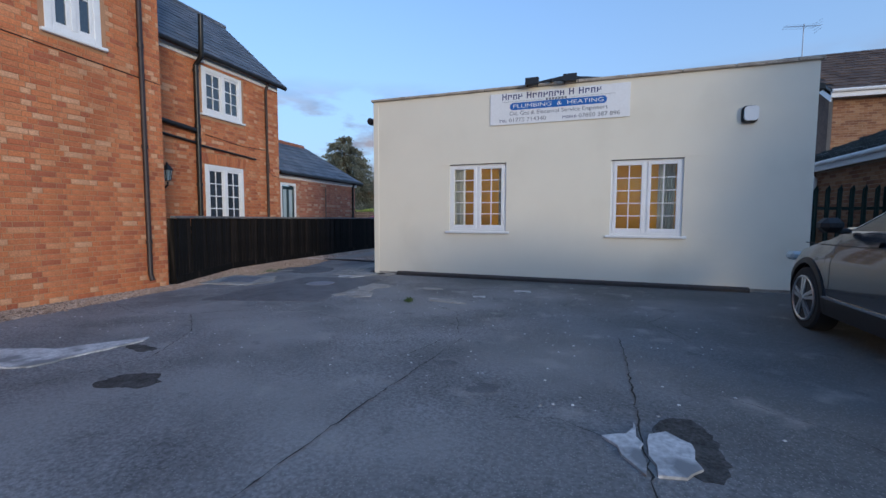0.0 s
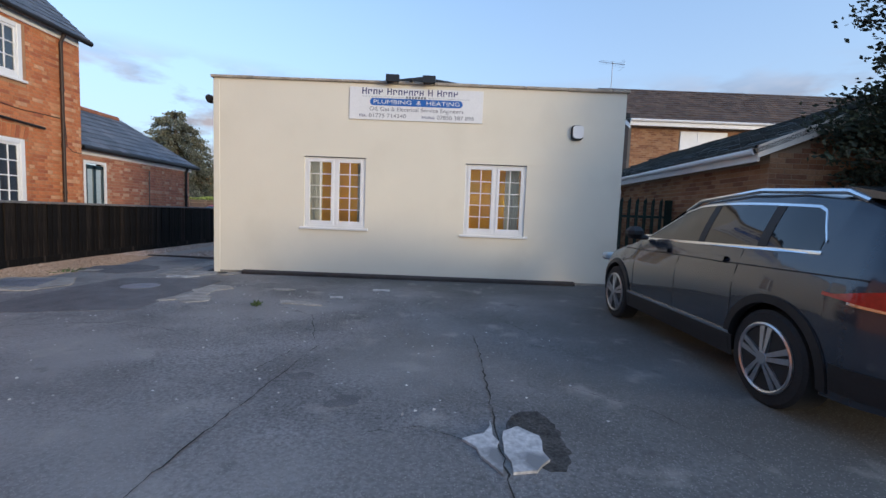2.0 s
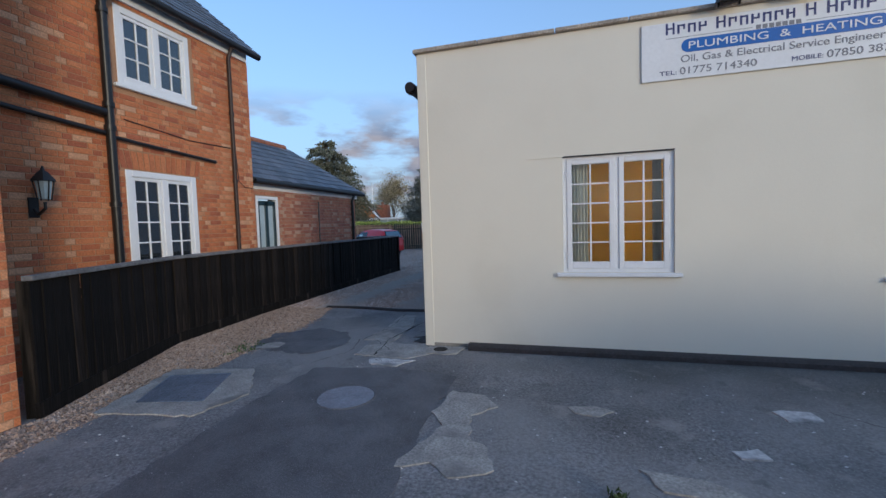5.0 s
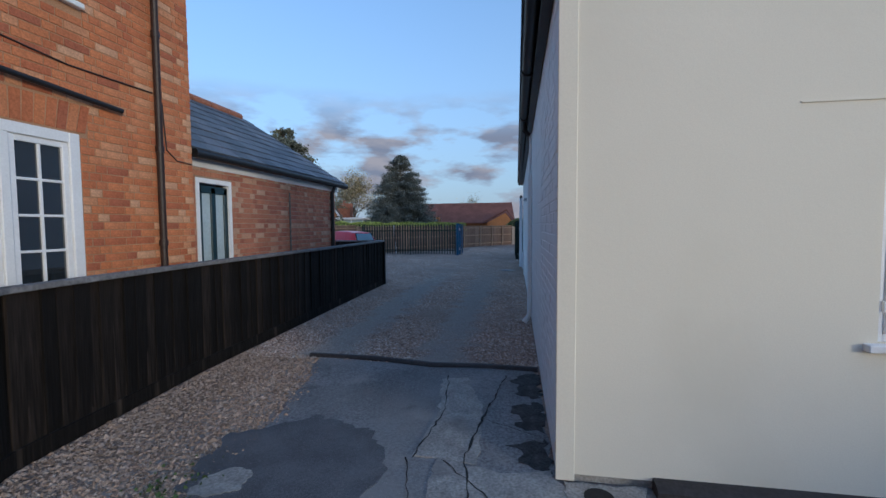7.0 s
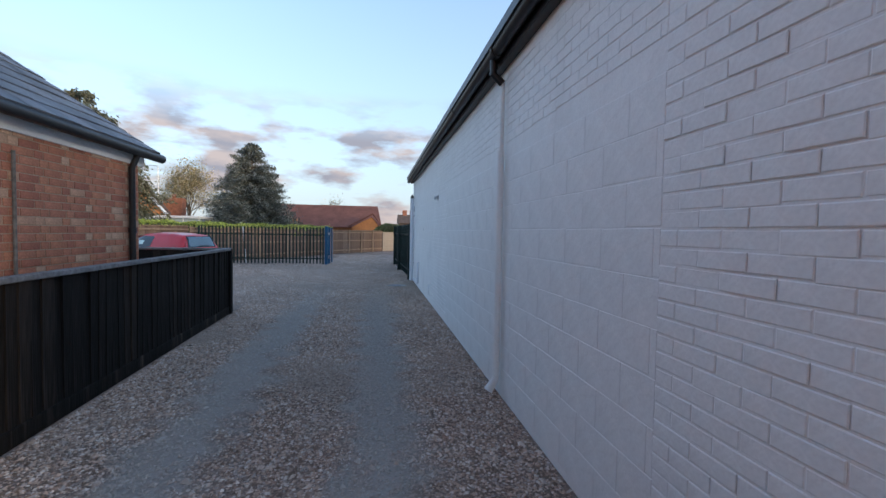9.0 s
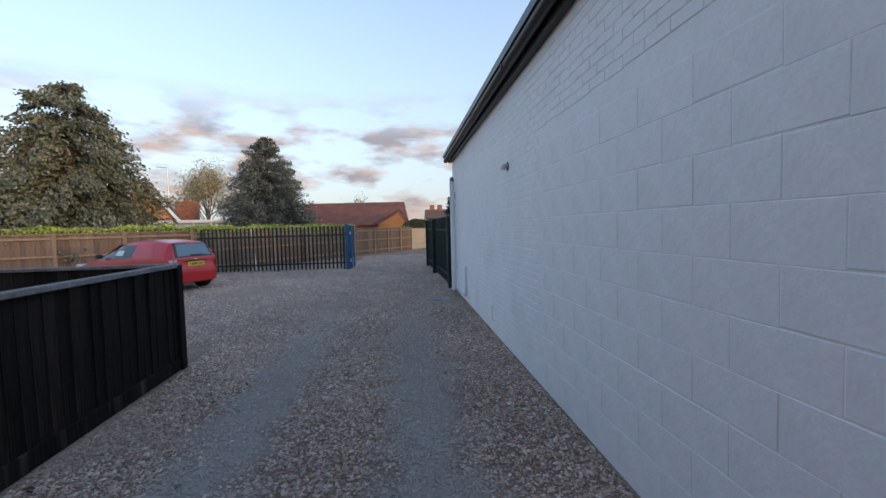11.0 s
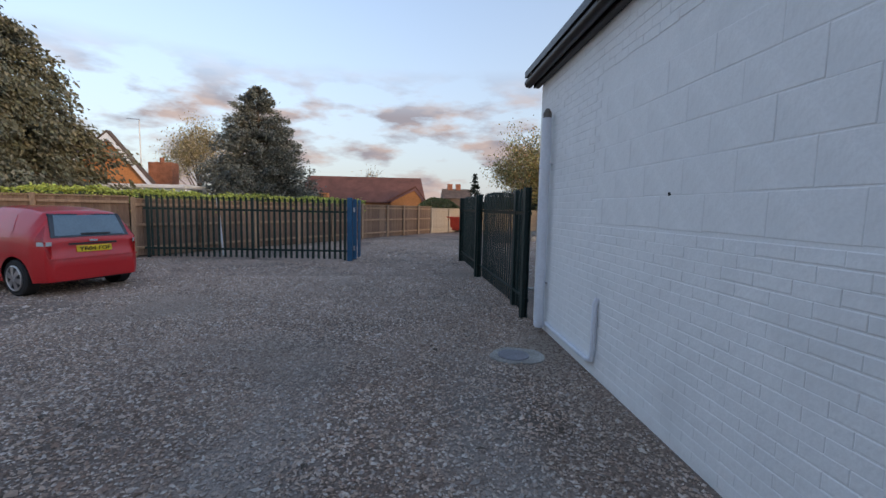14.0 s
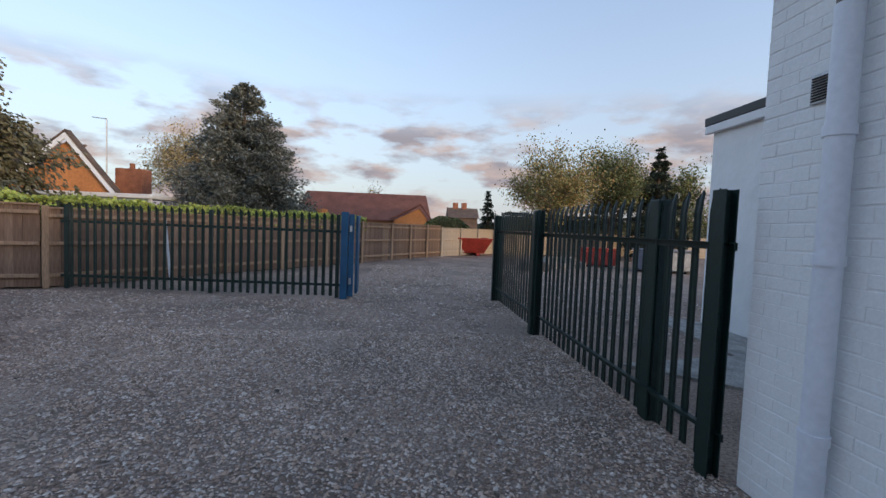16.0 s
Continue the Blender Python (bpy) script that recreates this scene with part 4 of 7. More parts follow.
# fittings on the side wall
dp = thing("downpipe", "thin white painted downpipe with a kicked shoe", "downpipe", (-0.05, 4.15, 0))
part("pipe", Mesh().tube([(-0.045, 4.15, HS - 0.22), (-0.045, 4.15, 2.3)], 0.02, 10).tube([(-0.05, 4.15, 2.35), (-0.05, 4.15, 0.22), (-0.06, 4.15, 0.16), (-0.13, 4.14, 0.06)], [0.034, 0.034, 0.036, 0.045], 12), m_white_wall, dp)
sp = thing("soil_pipe", "white plastic soil pipe with slotted vent top", "soil pipe", (-0.09, 13.40, 0))
part("pipe", Mesh().tube([(-0.09, 13.40, 0.06), (-0.09, 13.40, 2.6)], 0.056, 18), m_pvc, sp)
for z in (0.08, 0.55, 1.4, 2.0):
    part("socket", Mesh().tube([(-0.09, 13.40, z), (-0.09, 13.40, z + 0.05)], 0.064, 18), m_pvc, sp)
part("vent_cap", Mesh().tube([(-0.09, 13.40, 2.6), (-0.09, 13.40, 2.66), (-0.09, 13.40, 2.71)], [0.05, 0.05, 0.02], 16), m_old_wood, sp, "grey slotted vent cap")
for z in (0.6, 2.05):
    part("bracket", Mesh().box((-0.06, 13.40, z), (0.0, 13.46, z + 0.02), 0.003), m_steel, sp)
part("thin_pipe", Mesh().tube([(-0.03, 13.3, 0.13), (-0.03, 13.12, 0.12), (-0.035, 12.07, 0.13), (-0.035, 11.97, 0.16), (-0.035, 11.95, 0.25), (-0.035, 11.95, 0.68), (-0.01, 11.95, 0.73)], 0.024, 10), m_pvc, sp, "thin white waste pipe")
vt = thing("wall_vent", "small grey louvred vent on the white wall", "vent", (0, 13.5, 2.2))
part("frame", Mesh().box((-0.02, 13.49, 2.21), (0.0, 13.64, 2.36), 0.003), m_steel, vt)
for i in range(9):
    part("slat", Mesh().box((-0.028, 13.50, 2.222 + i * 0.014), (-0.018, 13.63, 2.230 + i * 0.014), 0.002), m_trim, vt)
fl = thing("boiler_flue", "small grey flue terminal on the white wall", "flue", (0, 8.49, 2.22))
part("collar", Mesh().tube([(0.0, 8.49, 2.25), (-0.012, 8.49, 2.25)], 0.055, 18), m_old_wood, fl)
part("spout", Mesh().tube([(-0.01, 8.49, 2.26), (-0.055, 8.49, 2.255), (-0.065, 8.49, 2.215)], 0.029, 14), m_steel, fl)
single("wall_bracket", Mesh().tube([(-0.0, 9.36, 0.42), (-0.05, 9.36, 0.42), (-0.05, 9.36, 0.2), (0, 9.36, 0.2)], 0.012, 6), m_white_wall, "small painted wall hook low on the wall", "bracket", (0, 9.36, 0.2))
single("wall_hole_plate", Mesh().tube([(0.0, 11.0, 1.63), (-0.008, 11.0, 1.63)], 0.012, 10), m_trim, "small dark hole in the white wall", "hole", (0, 11.0, 1.63))

# rear annex
ax, ay0, ay1 = 3.06, 13.95, 18.6
wall_x("wall_annex_west", ax, 0.25, ay0, ay1, 0.0, 3.42, [(15.2, 16.2, 0.95, 2.1)], m_white_wall, "white painted wall of the rear annex")
wall_y("wall_annex_north", ay1, -0.25, ax + 0.25, L, 0.0, 3.42, [], m_white_wall, "white painted end wall of the rear annex")
single("annex_roof", Mesh().box((ax - 0.1, ay0, 3.44), (L + 0.1, ay1 + 0.12, 3.58), 0.01), m_black, "flat dark felt annex roof", "roof", (5.6, 17, 3.4), kind="structure")
single("annex_fascia", Mesh().box((ax - 0.10, ay0 + 0.01, 3.30), (ax - 0.02, ay1 + 0.1, 3.435), 0.01), m_white, "white fascia board under the annex roof", "trim", (ax, 17, 3.3), kind="structure")
w = thing("window_3", "white framed window in the rear annex", "window", (ax, 15.7, 0.95), kind="structure")
part("window_frame", Mesh().box((ax + 0.04, 15.2, 0.95), (ax + 0.1, 15.26, 2.1)).box((ax + 0.04, 16.14, 0.95), (ax + 0.1, 16.2, 2.1)).box((ax + 0.04, 15.26, 0.95), (ax + 0.1, 16.14, 1.01)).box((ax + 0.04, 15.26, 2.04), (ax + 0.1, 16.14, 2.1)), m_white, w, smooth=0)
part("pane", Mesh().box((ax + 0.06, 15.26, 1.01), (ax + 0.065, 16.14, 2.04)), m_car_glass, w, smooth=0)
slab("annex_path", [(0.4, 16.2), (3.04, 14.1), (3.04, 18.6), (2.4, 19.4), (2.1, 16.6)], -0.01, 0.03, m_concrete, "pale concrete path along the annex", "pavement")

# ---- brick house ----
PX, PY, SX, SY = -2.60, -2.72, -4.08, 1.9
UW, LW, DW = (-0.59, 0.58, 3.57, 4.63), (-0.58, 0.57, 0.1, 2.42), (2.14, 2.82, 0.0, 2.23)
PW = (-4.32, -3.62, 3.70, 4.9)
east = pose(0, 0, 0)
h_wall = wall_x("wall_house_front", PX, -0.25, -14.0, PY, 0.0, 6.6, [PW], m_mortar, "orange-red brick house wall with buff bricks")
h_ret = wall_y("wall_house_return", PY, -0.25, SX, PX - 0.25, 0.0, 6.6, [], m_mortar, "orange-red brick return wall of the house")
h_set = wall_x("wall_house_back", SX, -0.25, PY - 0.25, SY, 0.0, 4.9, [UW, LW], m_mortar, "orange-red brick rear wing wall")
h_gab = single("wall_house_gable", Mesh().prism([(SX - 0.25, 0), (-8.1, 0), (-8.1, 4.9), (-6.09, 6.75), (SX - 0.25, 5.1)], 0.25, lambda u, v, w: (u, SY - w, v)), m_mortar, "brick gable end of the rear wing", "wall", (-6, SY, 0), kind="structure", smooth=0)
EX, EY = -4.25, 6.3
h_ext = wall_x("wall_extension", EX, -0.25, SY, EY, 0.0, 2.5, [DW], m_mortar2, "mottled red and buff brick extension wall")
h_exn = wall_y("wall_extension_end", EY, -0.25, EX - 2.6, EX - 0.25, 0.0, 2.5, [], m_mortar2, "mottled brick end wall of the extension")


def slates(name, rows, label, material, e0, e1, r0, r1, tile=0.3, gauge=0.2, parent=None, lift=0.018, taper=True):
    """A pitched face of overlapping slates between eave e0-e1 and ridge r0-r1, over a solid deck."""
    e0, e1, r0, r1 = [Vector(p) for p in (e0, e1, r0, r1)]
    nrm = (e1 - e0).cross(r0 - e0).normalized()
    if nrm.z < 0:
        nrm = -nrm
    ob = thing(name, label, "roof", tuple((e0 + e1) / 2), kind="structure")
    dk = Mesh()
    pts = [e0, e1, r1, r0]
    dk.add([p - nrm * 0.01 for p in pts] + [p - nrm * 0.08 for p in pts], [(0, 1, 2, 3), (7, 6, 5, 4)] + [(i, i + 4, (i + 1) % 4 + 4, (i + 1) % 4) for i in range(4)])
    part("roof_deck", dk, m_black, ob, smooth=0)
    n = max(1, int((r0 - e0).length / gauge))
    sl = Mesh()
    rng = random.Random(n)
    for k in range(n):
        a, b = k / n, min(1.0, (k + 1.25) / n)
        l0, l1 = e0.lerp(r0, a), e1.lerp(r1, a)
        t0, t1 = e0.lerp(r0, b), e1.lerp(r1, b)
        wlen = (l1 - l0).length
        m = max(1, int(wlen / tile))
        s0 = 0.5 * (k % 2)
        for i in range(-1, m + 1):
            f, g = max(0, (i + s0) / m), min(1, (i + s0 + 0.97) / m)
            if g - f < 0.02:
                continue
            q = rng.uniform(0.7, 1.3) * lift
            v = [l0.lerp(l1, f) + nrm * q, l0.lerp(l1, g) + nrm * q, t0.lerp(t1, g) + nrm * 0.002, t0.lerp(t1, f) + nrm * 0.002]
            v += [l0.lerp(l1, f) - nrm * 0.004, l0.lerp(l1, g) - nrm * 0.004]
            sl.add(v, [(0, 1, 2, 3), (4, 5, 1, 0)])
    tagged(part("slates", sl, material, ob, smooth=0), kind="stuff")
    return ob


slates("roof_house", 0, "blue-grey slate roof of the house wing", m_slate, (SX + 0.22, -3.5, 4.85), (SX + 0.22, SY + 0.1, 4.85), (-6.09, -3.5, 6.83), (-6.09, SY + 0.1, 6.83))
slates("roof_house_rear", 0, "blue-grey slate roof of the house wing", m_slate, (-8.4, -3.5, 4.85), (-8.4, SY + 0.1, 4.85), (-6.09, -3.5, 6.83), (-6.09, SY + 0.1, 6.83), gauge=0.5, tile=0.6)
slates("roof_extension", 0, "blue-grey slate roof of the low extension", m_slate, (EX + 0.18, SY, 2.55), (EX + 0.18, EY + 0.18, 2.55), (EX - 1.3, SY, 3.72), (EX - 1.3, EY - 1.28, 3.72))
slates("roof_extension_hip", 0, "slate hip end of the low extension", m_slate, (EX + 0.18, EY + 0.18, 2.55), (EX - 2.78, EY + 0.18, 2.55), (EX - 1.29, EY - 1.28, 3.72), (EX - 1.31, EY - 1.28, 3.72))
slates("roof_extension_rear", 0, "slate roof of the low extension", m_slate, (EX - 2.78, SY, 2.55), (EX - 2.78, EY + 0.18, 2.55), (EX - 1.3, SY, 3.72), (EX - 1.3, EY - 1.28, 3.72), gauge=0.5, tile=0.6)
rd = Mesh()
for i in range(7):
    y = SY + 0.02 + i * 0.43
    rd.tube([(EX - 1.3, y, 3.72), (EX - 1.3, y + 0.415, 3.72)], 0.075, 10)
single("ridge_tiles", rd, m_ridge, "terracotta ridge tiles on the extension", "ridge", (EX - 1.3, 3.5, 3.72), kind="structure")
rd = Mesh()
for i in range(13):
    y = -3.5 + i * 0.43
    rd.tube([(-6.09, y, 6.83), (-6.09, y + 0.415, 6.83)], 0.07, 10)
single("ridge_tiles_house", rd, m_slate, "slate ridge of the house wing", "ridge", (-6.09, 0, 6.83), kind="structure")
slates("roof_main", 0, "slate roof of the main house", m_slate, (PX + 0.2, -14, 6.6), (PX + 0.2, PY + 0.1, 6.6), (-6.5, -14, 9.4), (-6.5, PY + 0.1, 9.4), gauge=0.6, tile=0.6)
for nm, x, y0, y1, z in (("gutter_house", SX + 0.17, PY, SY + 0.14, 4.83), ("gutter_extension", EX + 0.15, SY + 0.06, EY + 0.3, 2.50)):
    g = thing(nm, "black plastic gutter above a pale fascia", "gutter", (x, y0, z), kind="structure")
    part("channel", Mesh().tube([(x, y0, z), (x, y1, z)], 0.058, 12), m_black, g)
    part("fascia", Mesh().box((x - 0.168, y0, z - 0.14), (x - 0.13, y1 - 0.18, z + 0.02), 0.004), m_white, g, "white painted fascia")


def pipe(name, pts, radius, material, label, cat="downpipe", brackets=()):
    ob = thing(name, label, cat, pts[-1])
    part("pipe", Mesh().tube(pts, radius, 12), material, ob)
    for p in brackets:
        part("collar", Mesh().tube([p, (p[0], p[1], p[2] + 0.06)], radius * 1.25, 12), material, ob)
    return ob


pipe("downpipe", [(PX + 0.06, -3.08, 6.6), (PX + 0.06, -3.08, 0.25), (PX + 0.10, -3.08, 0.14)], 0.038, m_brown_pipe, "dark brown painted downpipe on the brick house", brackets=[(PX + 0.06, -3.08, z) for z in (0.75, 2.3, 3.9)])
pipe("soil_stack", [(SX + 0.075, -0.79, 0.0), (SX + 0.075, -0.79, 4.55), (SX + 0.25, -0.79, 4.72), (SX + 0.27, -0.79, 5.6)], 0.055, m_black, "black soil stack rising past the eaves", "soil stack", [(SX + 0.075, -0.79, z) for z in (1.9, 2.9, 3.2, 4.4)])
pipe("waste_pipe", [(SX + 0.08, -2.3, 3.24), (SX + 0.08, -0.85, 3.12)], 0.055, m_black, "thick black waste pipe running to the stack", "waste pipe")
pipe("waste_pipe", [(SX + 0.06, -2.3, 2.98), (SX + 0.06, -0.85, 2.86)], 0.03, m_black, "thin black waste pipe running to the stack", "waste pipe")
pipe("waste_pipe", [(SX + 0.06, -0.74, 2.82), (SX + 0.06, 0.95, 2.72)], 0.025, m_black, "thin black waste pipe above the window", "waste pipe")
pipe("downpipe", [(SX + 0.15, 1.38, 4.8), (SX + 0.06, 1.38, 4.6), (SX + 0.06, 1.38, 0.1)], 0.035, m_brown_pipe, "dark brown downpipe on the brick wing", brackets=[(SX + 0.06, 1.38, z) for z in (1.4, 2.4, 3.6)])
pipe("downpipe", [(EX + 0.14, 6.05, 2.5), (EX + 0.06, 6.05, 2.3), (EX + 0.06, 6.05, 0.1)], 0.036, m_black, "black downpipe at the end of the extension", brackets=[(EX + 0.06, 6.05, 1.5)])
pipe("downpipe", [(EX + 0.03, 4.35, 2.2), (EX + 0.03, 4.35, 0.1)], 0.014, m_old_wood, "thin grey conduit on the extension wall", "conduit")
for pts in ([(PX + 0.012, -9, 3.62), (PX + 0.012, -5, 3.5), (PX + 0.012, -2.74, 3.42)], [(SX + 0.012, -0.55, 3.1), (SX + 0.012, 0.5, 3.0), (SX + 0.012, 1.36, 3.02)],
            [(SX + 0.012, 1.48, 2.95), (SX + 0.012, 1.52, 2.45), (SX + 0.012, 1.66, 2.35), (SX + 0.012, 1.88, 2.34)]):
    single("cable", Mesh().tube(pts, 0.008, 6), m_brown_pipe, "thin dark cable clipped along the bricks", "cable", pts[0])
lm = thing("wall_lantern", "black carriage lantern on the brick wall", "wall lamp", (SX, -1.65, 2.0))
lx, ly = SX + 0.2, -1.66
part("bracket", Mesh().tube([(SX + 0.01, ly, 1.85), (SX + 0.08, ly, 1.78), (lx, ly, 1.85), (lx, ly, 1.92)], 0.016, 8).box((SX, ly - 0.05, 1.75), (SX + 0.02, ly + 0.05, 1.98), 0.005), m_trim, lm)
part("lantern_glass", Mesh().tube([(lx, ly, 1.95), (lx, ly, 2.15)], [0.055, 0.085], 6), m_frosted, lm, "pale lantern glass", smooth=0)
cage = Mesh()
for i in range(6):
    w = i * math.pi / 3 + 0.01
    cage.tube([(lx + 0.058 * math.cos(w), ly + 0.058 * math.sin(w), 1.94), (lx + 0.09 * math.cos(w), ly + 0.09 * math.sin(w), 2.16)], 0.007, 5)
part("cage", cage, m_trim, lm)
part("cap", Mesh().tube([(lx, ly, 2.15), (lx, ly, 2.17), (lx, ly, 2.25), (lx, ly, 2.27), (lx, ly, 2.32)], [0.12, 0.115, 0.05, 0.025, 0.008], 6), m_trim, lm)


def sash_window(name, x, y0, y1, z0, z1, cols, rows, label, cats, sill=True, deep=0.05, border=0.09):
    """Two leaves of small panes in a wall that faces +x."""
    w = thing(name, label, "window", (x, (y0 + y1) / 2, z0), kind="structure")
    fr = Mesh()
    ym, t = (y0 + y1) / 2, border
    for a, b in (((y0, z0), (y0 + t, z1)), ((y1 - t, z0), (y1, z1)), ((y0 + t, z1 - t), (y1 - t, z1)), ((y0 + t, z0), (y1 - t, z0 + t)), ((ym - 0.035, z0 + t), (ym + 0.035, z1 - t))):
        fr.box((x - 0.07, a[0], a[1]), (x + 0.012, b[0], b[1]), 0.006)
    part("window_frame", fr, cats, w)
    if sill:
        part("window_sill", Mesh().box((x - 0.02, y0 - 0.06, z0 - 0.05), (x + 0.06, y1 + 0.06, z0 - 0.001), 0.008), cats, w)
    for a, b in ((y0 + t, ym - 0.035), (ym + 0.035, y1 - t)):
        s = Mesh()
        q = deep
        c0, c1 = z0 + t, z1 - t
        for i, j in (((a, c0), (a + q, c1)), ((b - q, c0), (b, c1)), ((a + q, c0), (b - q, c0 + q)), ((a + q, c1 - q), (b - q, c1))):
            s.box((x - 0.06, i[0], i[1]), (x - 0.006, j[0], j[1]), 0.005)
        for i in range(1, cols):
            yc = a + q + (b - a - 2 * q) * i / cols
            s.box((x - 0.045, yc - 0.011, c0 + q), (x - 0.012, yc + 0.011, c1 - q), 0.003)
        for i in range(1, rows):
            zc = c0 + q + (c1 - c0 - 2 * q) * i / rows
            s.box((x - 0.044, a + q, zc - 0.011), (x - 0.013, b - q, zc + 0.011), 0.003)
        sash = part("sash", s, m_white, w)
        part("pane", Mesh().box((x - 0.032, a + q, c0 + q), (x - 0.028, b - q, c1 - q)), m_house_pane, sash, "dark reflecting pane", smooth=0)
    return w


sash_window("window_4", SX, *UW, 2, 3, "white upstairs casement window reflecting the sky", m_white)
sash_window("window_5", SX, *LW, 2, 7, "white glazed french window with small dark panes", m_white, sill=False)
sash_window("window_6", PX, *PW, 1, 2, "white upstairs window in the brick house", m_white)
d = thing("door_1", "dark teal back door with two frosted panes", "door", (EX, 2.4, 0), kind="structure")
part("door_frame", Mesh().box((EX - 0.08, DW[0], 0), (EX + 0.01, DW[0] + 0.06, DW[3])).box((EX - 0.08, DW[1] - 0.06, 0), (EX + 0.01, DW[1], DW[3])).box((EX - 0.08, DW[0] + 0.06, DW[3] - 0.06), (EX + 0.01, DW[1] - 0.06, DW[3])), m_white, d, "white frame", smooth=0)
leaf = Mesh()
a, b = DW[0] + 0.06, DW[1] - 0.06
for q in ((a, a + 0.07, 0.02, 2.12), (b - 0.07, b, 0.02, 2.12), ((a + b) / 2 - 0.045, (a + b) / 2 + 0.045, 0.02, 2.12), (a, b, 2.04, 2.135), (a, b, 0.02, 0.6)):
    leaf.box((EX - 0.06, q[0], q[2]), (EX - 0.015, q[1], q[3]), 0.004)
lf = part("leaf", leaf, m_teal, d)
part("pane", Mesh().box((EX - 0.045, a + 0.07, 0.6), (EX - 0.035, (a + b) / 2 - 0.045, 2.04)).box((EX - 0.045, (a + b) / 2 + 0.045, 0.6), (EX - 0.035, b - 0.07, 2.04)), m_frosted, lf, "frosted pane", smooth=0)
arch = Mesh()
for i in range(15):
    y = -0.63 + i * 0.085
    k = (i - 7) * 0.006
    arch.prism([(y - k * 0.2, 2.44), (y + 0.073 - k * 0.2, 2.44), (y + 0.073 + k, 2.68), (y + k, 2.68)], 0.007, lambda u, v, w: (SX + w, u, v))
tagged(part("soldier_arch", arch, m_brick_j, h_set, smooth=0), kind="stuff")

# ---- black garden fence ----
def run(points):
    """Even stations along a bent line: place, direction."""
    out = []
    for (x0, y0), (x1, y1) in zip(points, points[1:]):
        out.append((x0, y0, x1, y1, math.hypot(x1 - x0, y1 - y0), math.degrees(math.atan2(y1 - y0, x1 - x0))))
    return out


bf = thing("garden_fence", "black-stained close-board fence with grey capping rail", "fence", (-3.7, 3, 0))
rng = random.Random(4)
meshes = []
for k in range(5):
    r4 = random.Random(k)
    h = 1.17 + r4.uniform(-0.006, 0.006)
    mb = Mesh().prism([(-0.068, -0.004), (0.068, -0.010), (0.068, 0.010), (-0.068, 0.002)], h - 0.09, lambda u, v, w: (u + r4.uniform(-0.003, 0.003), v, 0.09 + w)).data("board", smooth=0)
    mb.materials.append(m_black_wood)
    meshes.append(mb)
capm, gravel_board = Mesh(), Mesh()
pts = [(PX + 0.02, PY + 0.12), (-3.5, -0.45), (-3.68, 1.5), (-3.87, 8.55)]
for x0, y0, x1, y1, n, a in run(pts):
    m = int(n / 0.115)
    for i in range(m):
        f = (i + 0.5) / m
        piece("board", rng.choice(meshes), bf, pose(x0 + (x1 - x0) * f, y0 + (y1 - y0) * f, 0, rng.uniform(-0.8, 0.8), rng.uniform(-0.5, 0.5), a + 180 + rng.uniform(-2, 2)))
    t = pose(x0, y0, 0, 0, 0, a)
    for mesh, lo, hi, d in ((capm, 1.17, 1.215, 0.045), (gravel_board, 0.0, 0.14, 0.022)):
        tmp = Mesh().box((-0.02, -d, lo), (n + 0.02, d, hi), 0.006)
        mesh.add([t @ Vector(p) for p in tmp.v], tmp.f)
    for i in range(int(n / 1.8) + 1):
        tmp = Mesh().box((i * 1.8, 0.02, 0), (i * 1.8 + 0.09, 0.11, 1.17), 0.006)
        part("post", Mesh().add([t @ Vector(p) for p in tmp.v], tmp.f), m_black_wood, bf)
    for z in (0.35, 0.95):
        tmp = Mesh().box((0, 0.012, z), (n, 0.06, z + 0.07), 0.005)
        part("rail", Mesh().add([t @ Vector(p) for p in tmp.v], tmp.f), m_black_wood, bf)
part("capping_rail", capm, m_cap, bf, "weathered grey capping")
part("gravel_board", gravel_board, m_black_wood, bf)
tmp = Mesh().box((-3.93, 8.5, 0), (-3.82, 8.61, 1.2), 0.008)
part("end_post", tmp, m_black_wood, bf)
bf2 = thing("garden_fence", "black close-board fence returning to the house", "fence", (-6, 9, 0))
for i in range(22):
    piece("board", meshes[i % 5], bf2, pose(-4.0 - i * 0.115, 8.66, 0, 0, 0, rng.uniform(-2, 2)))
part("capping_rail", Mesh().box((-6.6, 8.62, 1.17), (-3.9, 8.70, 1.21), 0.006), m_cap, bf2)

# ---- palisade fences ----
def pale_mesh(h):
    me = Mesh()
    prof = [(-0.034, 0.0), (-0.022, 0.014), (-0.012, 0.004), (0.012, 0.004), (0.022, 0.014), (0.034, 0.0)]
    rows = []
    for z, k, bend in ((0.04, 1, 0), (h - 0.16, 1, 0), (h - 0.07, 1.0, 0.010), (h, 0.25, 0.03)):
        rows.append([(u * k, -v - bend - 0.002, z if abs(u) < 0.02 or k > 0.9 else z - 0.02) for u, v in prof])
    me.grid(rows)
    me.grid([[(x, y - 0.004, z) for x, y, z in reversed(r)] for r in rows])
    d = me.data("pale", smooth=0)
    d.materials.append(m_green)
    return d


